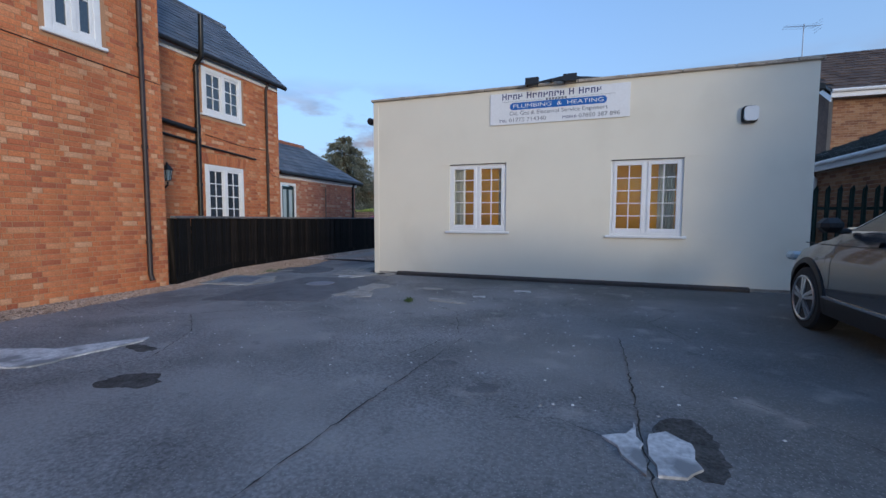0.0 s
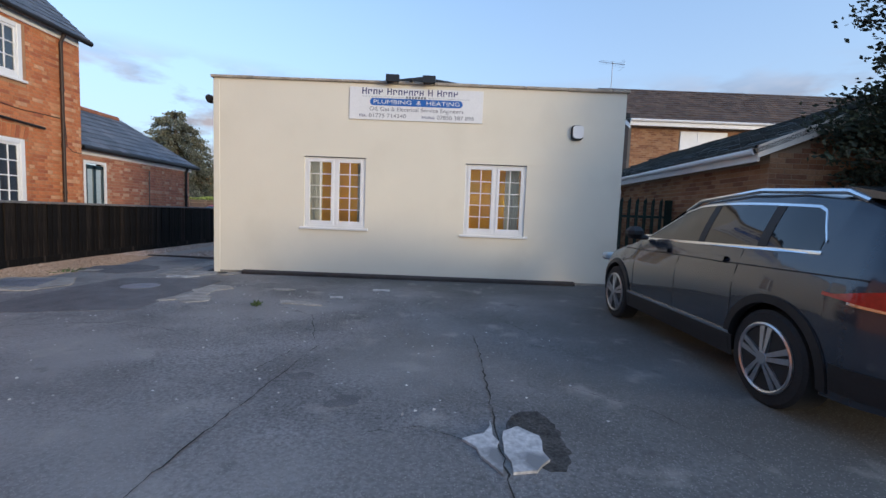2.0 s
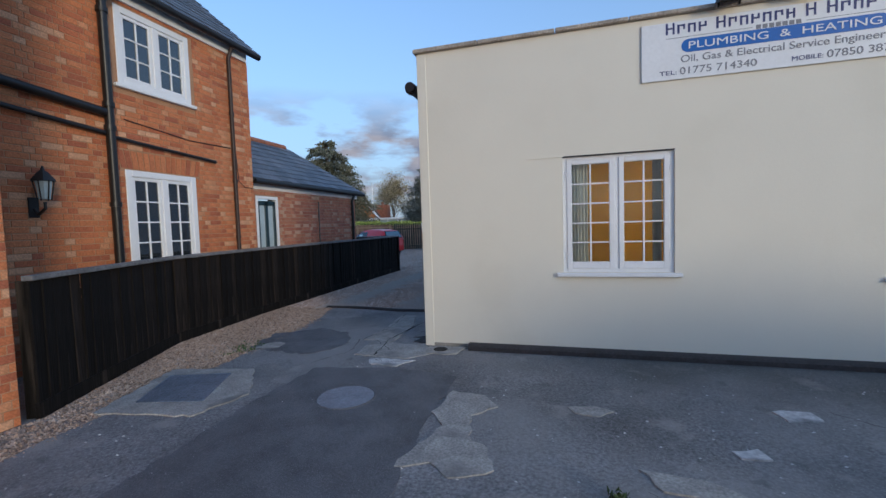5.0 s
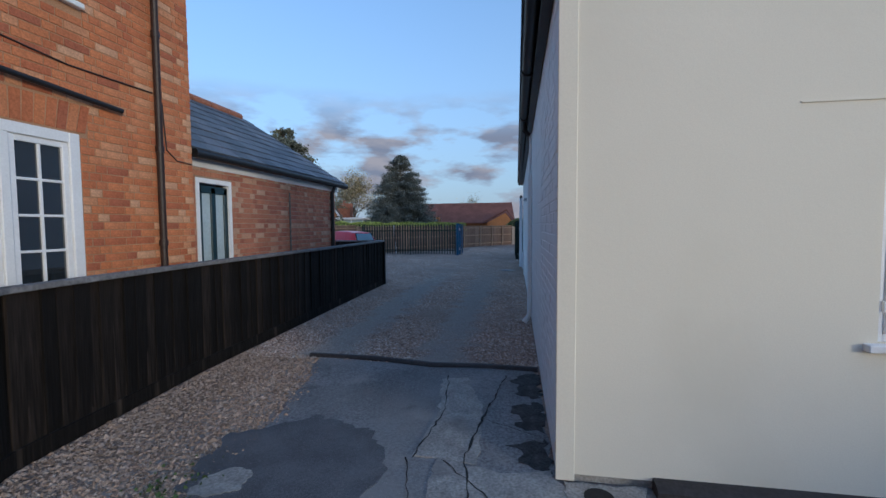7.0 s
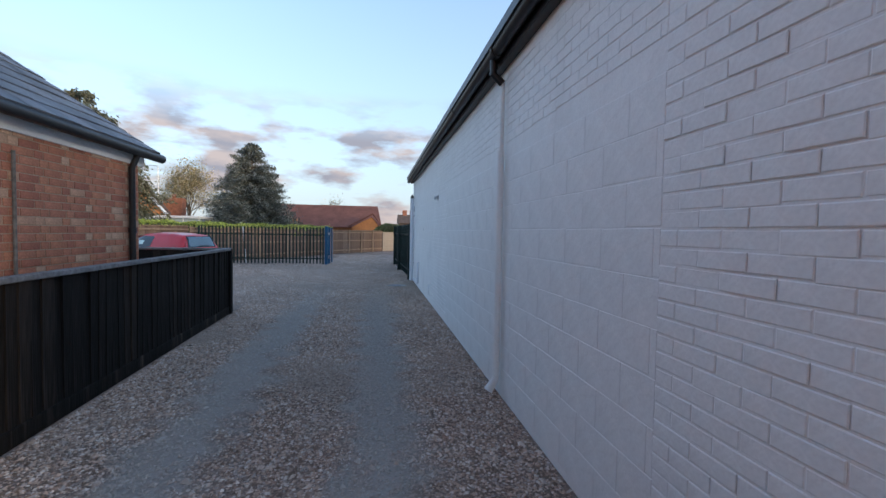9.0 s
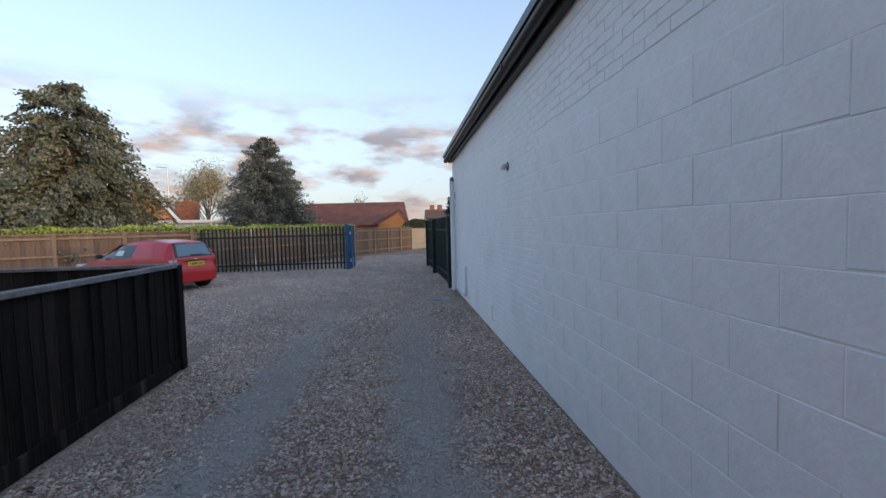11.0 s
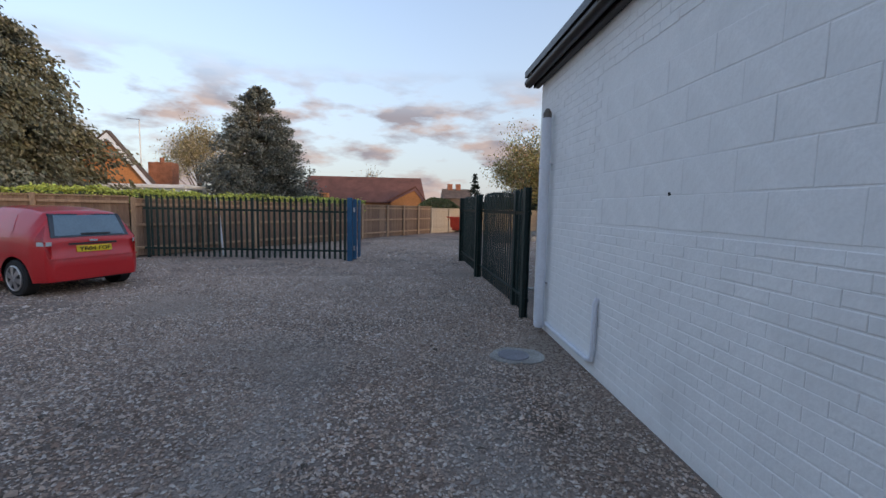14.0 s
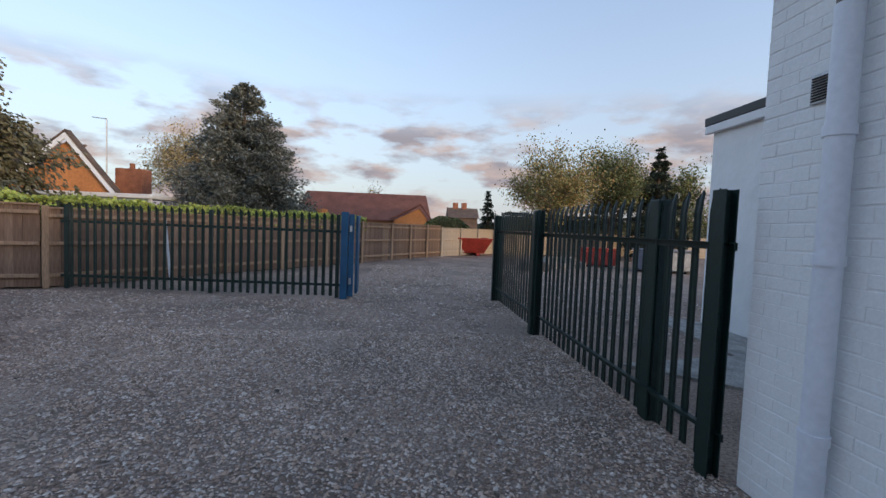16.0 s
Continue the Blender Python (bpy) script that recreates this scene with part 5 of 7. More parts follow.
def palisade(label, x0, y0, x1, y1, h, posts, m=m_green, gate=False, base_lift=0.0):
    n, a = math.hypot(x1 - x0, y1 - y0), math.degrees(math.atan2(y1 - y0, x1 - x0))
    f = thing("palisade_gate" if gate else "palisade_fence", label, "gate" if gate else "fence", (x0, y0, 0))
    t = pose(x0, y0, base_lift, 0, 0, a)
    pm = pale_mesh(h - base_lift)
    put = lambda mesh: Mesh().add([t @ Vector(p) for p in mesh.v], mesh.f)
    m_ = int(n / 0.148)
    for i in range(m_):
        u = (i + 0.5) / m_ * n
        if min(abs(u - p) for p in posts) > 0.075:
            piece("pale", pm, f, t @ pose(u, 0, 0, 0, 0, random.Random(i).uniform(-2, 2)))
    for z in (0.28, h - 0.36):
        part("rail", put(Mesh().box((0, 0.0, z), (n, 0.045, z + 0.006)).box((0, 0.0, z - 0.045), (n, 0.006, z))), m_green, f, smooth=0)
    for p in posts:
        part("post", put(Mesh().box((p - 0.055, 0.01, 0), (p + 0.055, 0.018, h - 0.03)).box((p - 0.055, 0.09, 0), (p + 0.055, 0.098, h - 0.03)).box((p - 0.006, 0.018, 0), (p + 0.006, 0.09, h - 0.03))
                     if not gate else Mesh().box((p - 0.035, 0.0, 0), (p + 0.035, 0.06, h - 0.04), 0.004)), m, f, smooth=0)
    return f


palisade("dark green steel palisade fence beside the white wall", -0.06, 14.0, -0.25, 20.45, 1.84, [0.06, 3.55, 6.38])
for y in (14.86, 17.6, 20.4):
    single("gate_post", Mesh().box((-0.30 + (y < 15) * 0.2, y - 0.06, 0), (-0.15 + (y < 15) * 0.2, y + 0.07, 1.8), 0.006), m_green, "thick dark green steel gate post", "post", (-0.2, y, 0), group="green steel posts")
palisade("dark green steel palisade gate leaf standing open", -9.0, 20.42, -3.45, 20.2, 1.72, [0.1, 2.92, 5.45], gate=True)
bp = thing("gate_post", "blue painted square steel gate post with hinges", "post", (-3.4, 20.2, 0))
part("post", Mesh().box((-3.47, 20.05, 0), (-3.33, 20.19, 1.74), 0.006), m_blue, bp)
part("flange", Mesh().box((-3.32, 20.1, 0.05), (-3.22, 20.16, 1.7), 0.005), m_blue, bp)
part("leaf_edge", Mesh().box((-3.2, 20.2, 0.1), (-3.15, 20.5, 1.68), 0.005), m_blue, bp)
for z in (0.3, 1.35):
    part("hinge", Mesh().tube([(-3.28, 20.08, z), (-3.28, 20.08, z + 0.12)], 0.025, 10), m_steel, bp)
palisade("dark green steel palisade fence closing the side gap", 7.62, 0.6, 8.9, 0.6, 1.75, [0.06, 1.22])
single("gap_post", Mesh().box((7.72, 0.5, 0), (7.79, 0.57, 1.45), 0.005), m_steel, "grey steel post in the side gap", "post", (7.75, 0.53, 0))

# ---- timber boundary fence ----
def panel_fence(x0, y0, x1, y1, h, bays, material, label, posts=m_post, first=True):
    n, a = math.hypot(x1 - x0, y1 - y0), math.degrees(math.atan2(y1 - y0, x1 - x0))
    t = pose(x0, y0, 0, 0, 0, a)
    put = lambda mesh: Mesh().add([t @ Vector(p) for p in mesh.v], mesh.f)
    rr = random.Random(int(n * 10))
    w = n / bays / max(2, int(n / bays / 0.13))
    board = Mesh().box((-w / 2 - 0.003, 0.0, 0.03), (w / 2 + 0.003, 0.018, h - 0.05), 0.003).data("board", smooth=0)
    board.materials.append(material)
    for b in range(bays):
        u0, u1 = n * b / bays, n * (b + 1) / bays
        o = t @ Vector((u0, 0, 0))
        f = thing("timber_fence", label, "fence", tuple(o), group="boundary fence panels")
        m = max(2, int((u1 - u0) / 0.13))
        for i in range(m):
            q0, q1 = u0 + (u1 - u0) * i / m, u0 + (u1 - u0) * (i + 1) / m
            piece("board", board, f, t @ pose((q0 + q1) / 2, (i % 2) * 0.006 + rr.uniform(0, 0.004), rr.uniform(-0.012, 0.004), 0, rr.uniform(-0.4, 0.4), rr.uniform(-1, 1)))
        for z in (0.22, 0.85, h - 0.22):
            part("rail", put(Mesh().box((u0, -0.055, z), (u1, -0.002, z + 0.07), 0.004)), posts, f)
        part("cap", put(Mesh().box((u0, -0.04, h - 0.05), (u1, 0.04, h - 0.015), 0.004)), posts, f)
        if b or first:
            part("post", put(Mesh().box((u0 - 0.055, -0.09, 0), (u0 + 0.055, -0.0565, h + 0.01), 0.005)), posts, f)


FL = "brown timber fence panel with weathered posts and rails"
panel_fence(-22.5, 16.1, -9.28, 20.3, 1.68, 7, m_fence, FL)
panel_fence(-9.25, 20.35, -3.02, 29.7, 1.62, 6, m_fence, FL)
panel_fence(-3.0, 29.75, -0.65, 33.2, 1.62, 3, m_fence, FL)
panel_fence(-0.63, 33.25, 2.8, 37.3, 1.52, 3, m_fence_pale, "paler new timber fence panel", m_fence_pale)
panel_fence(2.85, 37.35, 24, 41.5, 1.5, 9, m_fence_pale, "paler new timber fence panel", m_fence_pale)
single("loose_batten", Mesh().tube([(-7.0, 20.62, 0.05), (-7.08, 20.5, 1.66)], 0.03, 4), m_pvc, "pale batten leaning behind the green gate", "batten", (-7, 20.6, 0), smooth=0)
kr = thing("knee_rail", "low silvered timber knee rail beside the car", "rail", (-8.45, 14.85, 0))
part("top_rail", Mesh().box((-0.05, -0.05, 0.50), (4.6, 0.05, 0.58), 0.01), m_old_wood, kr)
for o in kr.children:
    o.data.transform(pose(0, 0, 0, 0, 0, 145) @ Matrix.Translation(BASE[kr.name]))
for u in (0.15, 2.2, 4.4):
    q = pose(0, 0, 0, 0, 0, 145) @ Vector((u, 0, 0)) + Vector((-8.45, 14.85, 0))
    part("post", Mesh().box((q.x - 0.05, q.y - 0.05, 0), (q.x + 0.05, q.y + 0.05, 0.5), 0.008), m_old_wood, kr)

# ---- cars ----
def interp(table, s):
    return float(np.interp(s, [p[0] for p in table], [p[1] for p in table]))


def car(name, label, c, paint, place):
    """A car, nose towards +x, rear bumper at x = 0, built from side profile and widths."""
    ob = thing(name, label, "car", (0, 0, 0))
    L_ = c["length"]
    top, belt, wid, roofw = c["top"], c["belt"], c["width"], c["roof_half"]
    R = c["wheel"]

    def low(s):
        z = c["sill"] + 0.06 * max(0, (0.5 - s)) + 0.08 * max(0, s - L_ + 0.6)
        for wx in c["axles"]:
            d = abs(s - wx)
            r = R + 0.055
            if d < r:
                z = max(z, R + math.sqrt(r * r - d * d))
        return z

    def zt(s):
        return interp(top, s)

    def zb(s):
        return min(interp(belt, s), zt(s) - 0.035)

    def side_y(s, z):
        w, b, t = interp(wid, s), zb(s), zt(s)
        if z <= b:
            f = (z - 0.2) / max(b - 0.2, 0.1)
            return w - 0.05 * (1 - f) ** 2 - c["tuck"] * max(0.0, (f - 0.62) / 0.38) ** 1.6 + 0.010 * math.sin(f * 7)
        f = min(1.0, (z - b) / max(t - 0.05 - b, 0.02))
        y0 = w - c["tuck"]
        rw = min(y0, roofw + (y0 - roofw) * max(0.0, 1 - (t - b) / 0.35))
        return y0 - (y0 - rw) * f ** 1.25

    stations = sorted({round(x, 3) for x in np.linspace(0, L_, 64)} | {round(wx + k * (R + 0.055), 3) for wx in c["axles"] for k in (-1, -0.97, -0.9, -0.75, -0.5, 0, 0.5, 0.75, 0.9, 0.97, 1)} | set(round(p[0], 3) for p in top))
    rows = []
    for s in stations:
        b, t, l = zb(s), zt(s), low(s)
        l = min(l, b - 0.03)
        half = [(s, side_y(s, l + (b - l) * k / 8), l + (b - l) * k / 8) for k in range(9)]
        e = max(t - 0.05, b + 0.01)
        half += [(s, side_y(s, b + (e - b) * k / 6), b + (e - b) * k / 6) for k in range(1, 7)]
        yr = half[-1][1]
        half += [(s, yr * math.cos(w), e + (t - e) * math.sin(w)) for w in (0.35, 0.75, 1.1, 1.4)]
        rows.append(half + [(s, 0, t)] + [(x, -y, z) for x, y, z in reversed(half)])
    body = Mesh().grid(rows)
    n = len(rows[0])
    body.f += [tuple(range(n)), tuple(range(len(body.v) - n, len(body.v)))[::-1]]
    part("body", body, paint, ob, smooth=38)
    ub = Mesh().box((0.12, -0.62, 0.2), (L_ - 0.12, 0.62, 0.55))
    part("underbody", ub, m_trim, ob, smooth=0)

    def patch(nm, s0, s1, lo, hi, material, off=0.004, k=14, sides=(1, -1), lab="", parent=ob):
        """A panel laid on the flank between two heights."""
        for sg in sides:
            g = []
            for i in range(k + 1):
                s = s0 + (s1 - s0) * i / k
                a, b = (lo(s) if callable(lo) else lo), (hi(s) if callable(hi) else hi)
                col = [(s, sg * (side_y(s, a + (b - a) * j / 4) + off), a + (b - a) * j / 4) for j in range(5)]
                col = [(col[0][0], col[0][1] - sg * (off + 0.004), col[0][2])] + col + [(col[-1][0], col[-1][1] - sg * (off + 0.004), col[-1][2])]
                g.append(col)
            part(nm, Mesh().grid(g), material, parent, lab)

    def s_at(z, front):
        """Where the centre line has the height z, on the rear or the front slope."""
        ss = np.linspace(0, c["peak"], 200) if not front else np.linspace(L_, c["peak"], 200)
        zz = [zt(s) for s in ss]
        return float(np.interp(z, zz, ss))

    def cross(nm, z0, z1, y0, y1, material, front=False, off=0.008, lab="", parent=ob, inset=0.0):
        """A panel laid across the nose or the tail."""
        g = []
        for i in range(9):
            z = z0 + (z1 - z0) * i / 8
            s = s_at(z, front) + (off if front else -off)
            g.append([(s + (0.06 * abs(q) ** 3 if not front else -0.06 * abs(q) ** 3) * 0, (y0 + (y1 - y0) * (q + 1) / 2) * (1 - inset * i / 8), z + 0.0) for q in np.linspace(-1, 1, 9)])
        back = [[(x - (0.012 if front else -0.012), y, z) for x, y, z in r] for r in reversed(g)]
        return part(nm, Mesh().grid(g + back + [g[0]]), material, parent, lab)

    c["detail"](ob, patch, cross, side_y, zt, zb, s_at)
    for wx in c["axles"]:
        for sg in (1, -1):
            y = sg * (interp(wid, wx) - 0.02)
            w = part("wheel", Mesh().tube([(wx, y - sg * 0.2, R), (wx, y - sg * 0.19, R), (wx, y - sg * 0.02, R), (wx, y, R)], [R * 0.9, R, R, R * 0.93], 36), m_tyre, ob, "black tyre and silver wheel")
            rim = Mesh()
            rr = R * c["rim"]
            rim.tube([(wx + rr * math.cos(q), y + sg * 0.004, R + rr * math.sin(q)) for q in [i * math.pi / 18 for i in range(37)]], 0.014, 6)
            for i in range(c["spokes"]):
                q = 2 * math.pi * i / c["spokes"] + 0.3
                d, p = Vector((math.cos(q), 0, math.sin(q))), Vector((-math.sin(q), 0, math.cos(q)))
                o = Vector((wx, y + sg * 0.006, R))
                a, b, e = o + d * 0.03, o + d * rr * 0.98, Vector((0, sg * 0.018, 0))
                sp = c["spread"]
                for h in (-1, 1):
                    rim.add([a + p * (h * 0.012 - 0.012) + e, a + p * (h * 0.012 + 0.012) + e, b + p * (h * sp + 0.022), b + p * (h * sp - 0.022),
                             a + p * (h * 0.012 - 0.012) - e, a + p * (h * 0.012 + 0.012) - e, b + p * (h * sp + 0.022) - e, b + p * (h * sp - 0.022) - e],
                            [(0, 1, 2, 3), (4, 7, 6, 5), (0, 4, 5, 1), (1, 5, 6, 2), (2, 6, 7, 3), (3, 7, 4, 0)])
            rim.tube([(wx, y + sg * 0.0, R), (wx, y + sg * 0.028, R)], 0.045, 14)
            part("rim", rim, m_alloy, w, "silver spoked alloy")
            part("hub_disc", Mesh().tube([(wx, y - sg * 0.03, R), (wx, y + sg * 0.0015, R)], rr, 28), m_trim, w)
            g = []
            if c["arch"]:
                for k in range(25):
                    q = math.pi * (k / 24) * 1.1 - 0.05 * math.pi
                    r0, r1 = R + 0.05, R + 0.11
                    pts2 = []
                    for r_ in (r0, r1):
                        s, z = wx + r_ * math.cos(q), max(0.22, R + r_ * math.sin(q))
                        pts2.append((s, sg * (side_y(s, z) + 0.012), z))
                    g.append([(pts2[0][0], pts2[0][1] - sg * 0.06, pts2[0][2])] + pts2 + [(pts2[1][0], pts2[1][1] - sg * 0.02, pts2[1][2])])
                part("arch_trim", Mesh().grid(g), m_trim, ob, "black plastic arch trim")
    ob.matrix_basis = place
    return ob


def suv_detail(ob, patch, cross, side_y, zt, zb, s_at):
    hi = lambda s: min(zb(s) + 0.37, zt(s) - 0.075)
    roof_edge = lambda s: min(1.44, zt(s) - 0.08)
    wlo = lambda s: 1.10 - 0.012 * (s - 1.0)
    whi = lambda s: max(wlo(s) + 0.015, min(roof_edge(s), 1.425 - 0.05 * abs(s - 1.7) ** 1.6, wlo(s) + 0.02 + max(0, s - 0.62) * 1.7))
    patch("side_glass", 0.66, 2.98, wlo, whi, m_car_glass, 0.004, 40, lab="dark tinted side glass")
    patch("chrome_line", 0.64, 3.02, lambda s: wlo(s) - 0.022, wlo, m_chrome, 0.008, 40, lab="chrome waist strip")
    patch("chrome_line", 0.64, 2.98, whi, lambda s: whi(s) + 0.018, m_chrome, 0.008, 40, lab="chrome window strip")
    for s in (1.12, 1.86):
        patch("pillar", s - 0.045, s + 0.045, wlo, lambda q: whi(q) - 0.004, m_trim, 0.007, 4, lab="black window pillar")
    for s in (1.28, 2.10, 2.98):
        patch("door_gap", s - 0.004, s + 0.004, 0.42, lambda q: wlo(q) - 0.02, m_ink, 0.0025, 2, lab="dark door gap")
    # Thin dark strip laid on the flank to draw the crease's shade.
    patch("crease", 0.30, 3.9, lambda s: 0.965 - 0.012 * s, lambda s: 0.974 - 0.012 * s, m_trim, 0.002, 40, lab="shadowed body crease")
    for s in (1.42, 2.3):
        patch("door_handle", s, s + 0.2, 0.955, 0.995, m_car_grey, 0.028, 8, lab="dark door handle")
    patch("sill_trim", 1.22, 3.1, 0.24, 0.40, m_trim, 0.010, 24, lab="black sill trim")
    patch("sill_strip", 1.25, 3.08, 0.405, 0.428, m_chrome, 0.013, 24, lab="bright sill strip")
    patch("rear_trim", 0.02, 0.42, 0.30, 0.46, m_trim, 0.01, 8, lab="black bumper trim")
    patch("tail_lamp", 0.05, 0.52, lambda s: 0.80 + 0.10 * s, lambda s: max(0.82 + 0.1 * s, 0.965 - 0.22 * s), m_lamp_red, 0.012, 12, lab="red wraparound tail lamp")
    patch("lamp_strip", 0.06, 0.36, lambda s: 0.785 + 0.1 * s, lambda s: 0.80 + 0.1 * s, m_chrome, 0.014, 8)
    cross("tail_lamp", 0.80, 0.97, -0.74, -0.36, m_lamp_red, lab="red tail lamp")
    cross("tail_lamp", 0.80, 0.97, 0.36, 0.74, m_lamp_red, lab="red tail lamp")
    cross("rear_glass", 1.05, 1.37, -0.66, 0.66, m_car_glass, lab="dark rear window", inset=0.14)
    cross("windscreen", 1.02, 1.42, -0.68, 0.68, m_car_glass, True, lab="dark windscreen", inset=0.16)
    cross("bumper", 0.36, 0.52, -0.74, 0.74, m_trim, lab="black lower bumper")
    cross("rear_plate", 0.60, 0.71, -0.26, 0.26, m_plate, lab="yellow number plate", off=0.016)
    for sg in (1, -1):
        part("roof_rail", Mesh().tube([(0.55, sg * 0.575, 1.425), (0.68, sg * 0.585, 1.485), (1.4, sg * 0.60, 1.53), (2.2, sg * 0.585, 1.475), (2.45, sg * 0.575, 1.38)], 0.02, 8), m_chrome, ob, "silver roof rail")
        m = part("door_mirror", Mesh().box((2.74, sg * 0.86, 1.06), (2.92, sg * 1.04, 1.20), 0.05), m_trim, ob, "dark door mirror")
        part("mirror_stalk", Mesh().box((2.8, sg * 0.79, 1.05), (2.88, sg * 0.90, 1.10), 0.015), m_trim, m)
        part("headlamp", Mesh().box((4.02, sg * 0.5, 0.70), (4.2, sg * 0.79, 0.80), 0.03), m_frosted, ob, "clear headlamp")
    part("spoiler", Mesh().prism([(0.30, 1.43), (0.36, 1.405), (0.75, 1.48), (0.72, 1.525)], 1.16, lambda u, v, w: (u, -0.58 + w, v)), m_car_grey, ob)


suv = dict(tuck=0.11, length=4.28, sill=0.24, axles=(0.88, 3.48), wheel=0.335, rim=0.70, spokes=5, spread=0.035, arch=True, roof_half=0.60, peak=1.5,
           top=[(0, 0.56), (0.015, 0.70), (0.05, 0.80), (0.10, 1.0), (0.16, 1.06), (0.42, 1.40), (0.6, 1.47), (1.0, 1.525), (1.5, 1.545), (2.1, 1.50), (2.4, 1.43), (3.10, 1.045), (3.25, 1.00), (3.8, 0.91), (4.1, 0.82), (4.22, 0.70), (4.28, 0.50)],
           belt=[(0, 0.97), (0.3, 1.06), (1.0, 1.09), (3.0, 1.04), (3.3, 0.96), (3.9, 0.83), (4.28, 0.6)],
           width=[(0, 0.66), (0.08, 0.76), (0.3, 0.855), (0.9, 0.885), (3.4, 0.885), (3.85, 0.85), (4.15, 0.74), (4.28, 0.60)], detail=suv_detail)
car("parked_car", "dark grey metallic family car with chrome strips, parked", suv, m_car_grey, pose(6.54 + 0.885, -5.97, 0.0, 0, 0, 90))


def hatch_detail(ob, patch, cross, side_y, zt, zb, s_at):
    wlo = lambda s: 0.93 - 0.012 * s
    whi = lambda s: max(wlo(s) + 0.02, min(zt(s) - 0.085, 1.27))
    patch("side_glass", 1.42, 2.62, wlo, whi, m_car_glass, 0.004, 26, lab="dark side window")
    qhi = lambda s: min(whi(s), wlo(s) + 0.05 + max(0, s - 0.62) * 1.5)
    patch("blanked_window", 0.66, 1.34, wlo, qhi, m_car_red, 0.006, 16, lab="red panel in place of the rear side window")
    for s in (1.38, 2.58):
        patch("door_gap", s - 0.004, s + 0.004, 0.35, lambda q: wlo(q) - 0.01, m_ink, 0.0025, 2, lab="dark door gap")
    patch("rub_strip", 1.1, 2.55, 0.50, 0.535, m_trim, 0.012, 24, lab="black rubbing strip")
    patch("door_handle", 1.5, 1.68, 0.80, 0.84, m_car_red, 0.025, 6, lab="red door handle")
    patch("paper_notice", 1.78, 2.08, 1.0, 1.13, m_paper, 0.008, 4, (1,), "pale notice inside the window")
    patch("tail_lamp", 0.02, 0.17, lambda s: 0.86, lambda s: min(1.27, zt(s) - 0.04), m_lamp_red, 0.010, 8, lab="tall red tail lamp")
    patch("lamp_base", 0.015, 0.15, 0.80, 0.86, m_frosted, 0.011, 6, lab="clear lower lamp")
    cross("rear_glass", 0.95, 1.27, -0.52, 0.52, m_car_glass_l, lab="pale reflecting rear window", inset=0.12)
    cross("rear_glass_edge", 0.92, 1.29, -0.58, 0.58, m_car_glass, off=0.004, lab="dark window edge", inset=0.10)
    cross("windscreen", 0.95, 1.28, -0.6, 0.6, m_car_glass, True, lab="dark windscreen", inset=0.12)
    cross("plate_recess", 0.80, 0.83, -0.36, 0.36, m_trim, lab="dark grip strip", off=0.014)
    cross("badge", 0.845, 0.875, -0.06, 0.06, m_chrome, lab="small oval badge", off=0.014)
    p = cross("rear_plate", 0.68, 0.785, -0.26, 0.26, m_plate, lab="yellow number plate", off=0.018)
    s = min(s_at(0.68, False), s_at(0.785, False)) - 0.026
    lettering("plate_letters", "YB04 FGF", 0.09, pose(s, 0.23, 0.70, 90, 0, -90), m_ink, p, 0.46)
    cross("wiper", 0.955, 0.985, -0.28, 0.16, m_trim, lab="black rear wiper", off=0.02)
    cross("bumper_strip", 0.585, 0.60, -0.66, 0.66, m_car_red, off=0.02)
    for sg in (1, -1):
        part("door_mirror", Mesh().box((2.42, sg * 0.80, 0.93), (2.56, sg * 0.96, 1.05), 0.04), m_trim, ob, "black door mirror")
        part("headlamp", Mesh().box((3.55, sg * 0.42, 0.62), (3.75, sg * 0.72, 0.76), 0.04), m_frosted, ob, "clear headlamp")


hatch = dict(tuck=0.04, length=3.85, sill=0.21, axles=(0.62, 3.06), wheel=0.285, rim=0.66, spokes=6, spread=0.02, arch=False, roof_half=0.53, peak=1.4,
             top=[(0, 0.48), (0.01, 0.60), (0.04, 0.66), (0.07, 0.90), (0.22, 1.26), (0.34, 1.34), (0.8, 1.40), (1.4, 1.415), (1.9, 1.37), (2.15, 1.29), (2.8, 0.93), (2.95, 0.89), (3.45, 0.78), (3.72, 0.66), (3.82, 0.52), (3.85, 0.40)],
             belt=[(0, 0.9), (0.4, 0.95), (1.5, 0.93), (2.7, 0.88), (3.0, 0.82), (3.5, 0.70), (3.85, 0.5)],
             width=[(0, 0.62), (0.06, 0.70), (0.25, 0.785), (0.7, 0.82), (3.0, 0.82), (3.45, 0.77), (3.72, 0.64), (3.85, 0.48)], detail=hatch_detail)
hd = Vector((-0.917, 0.4, 0)).normalized()
rear = Vector((-7.5, 15.98, 0)) - hd * 0.62
car("parked_car", "bright red three-door hatchback with yellow plate, parked", hatch, m_car_red, pose(rear.x, rear.y, 0.0, 0, 0, math.degrees(math.atan2(hd.y, hd.x))))

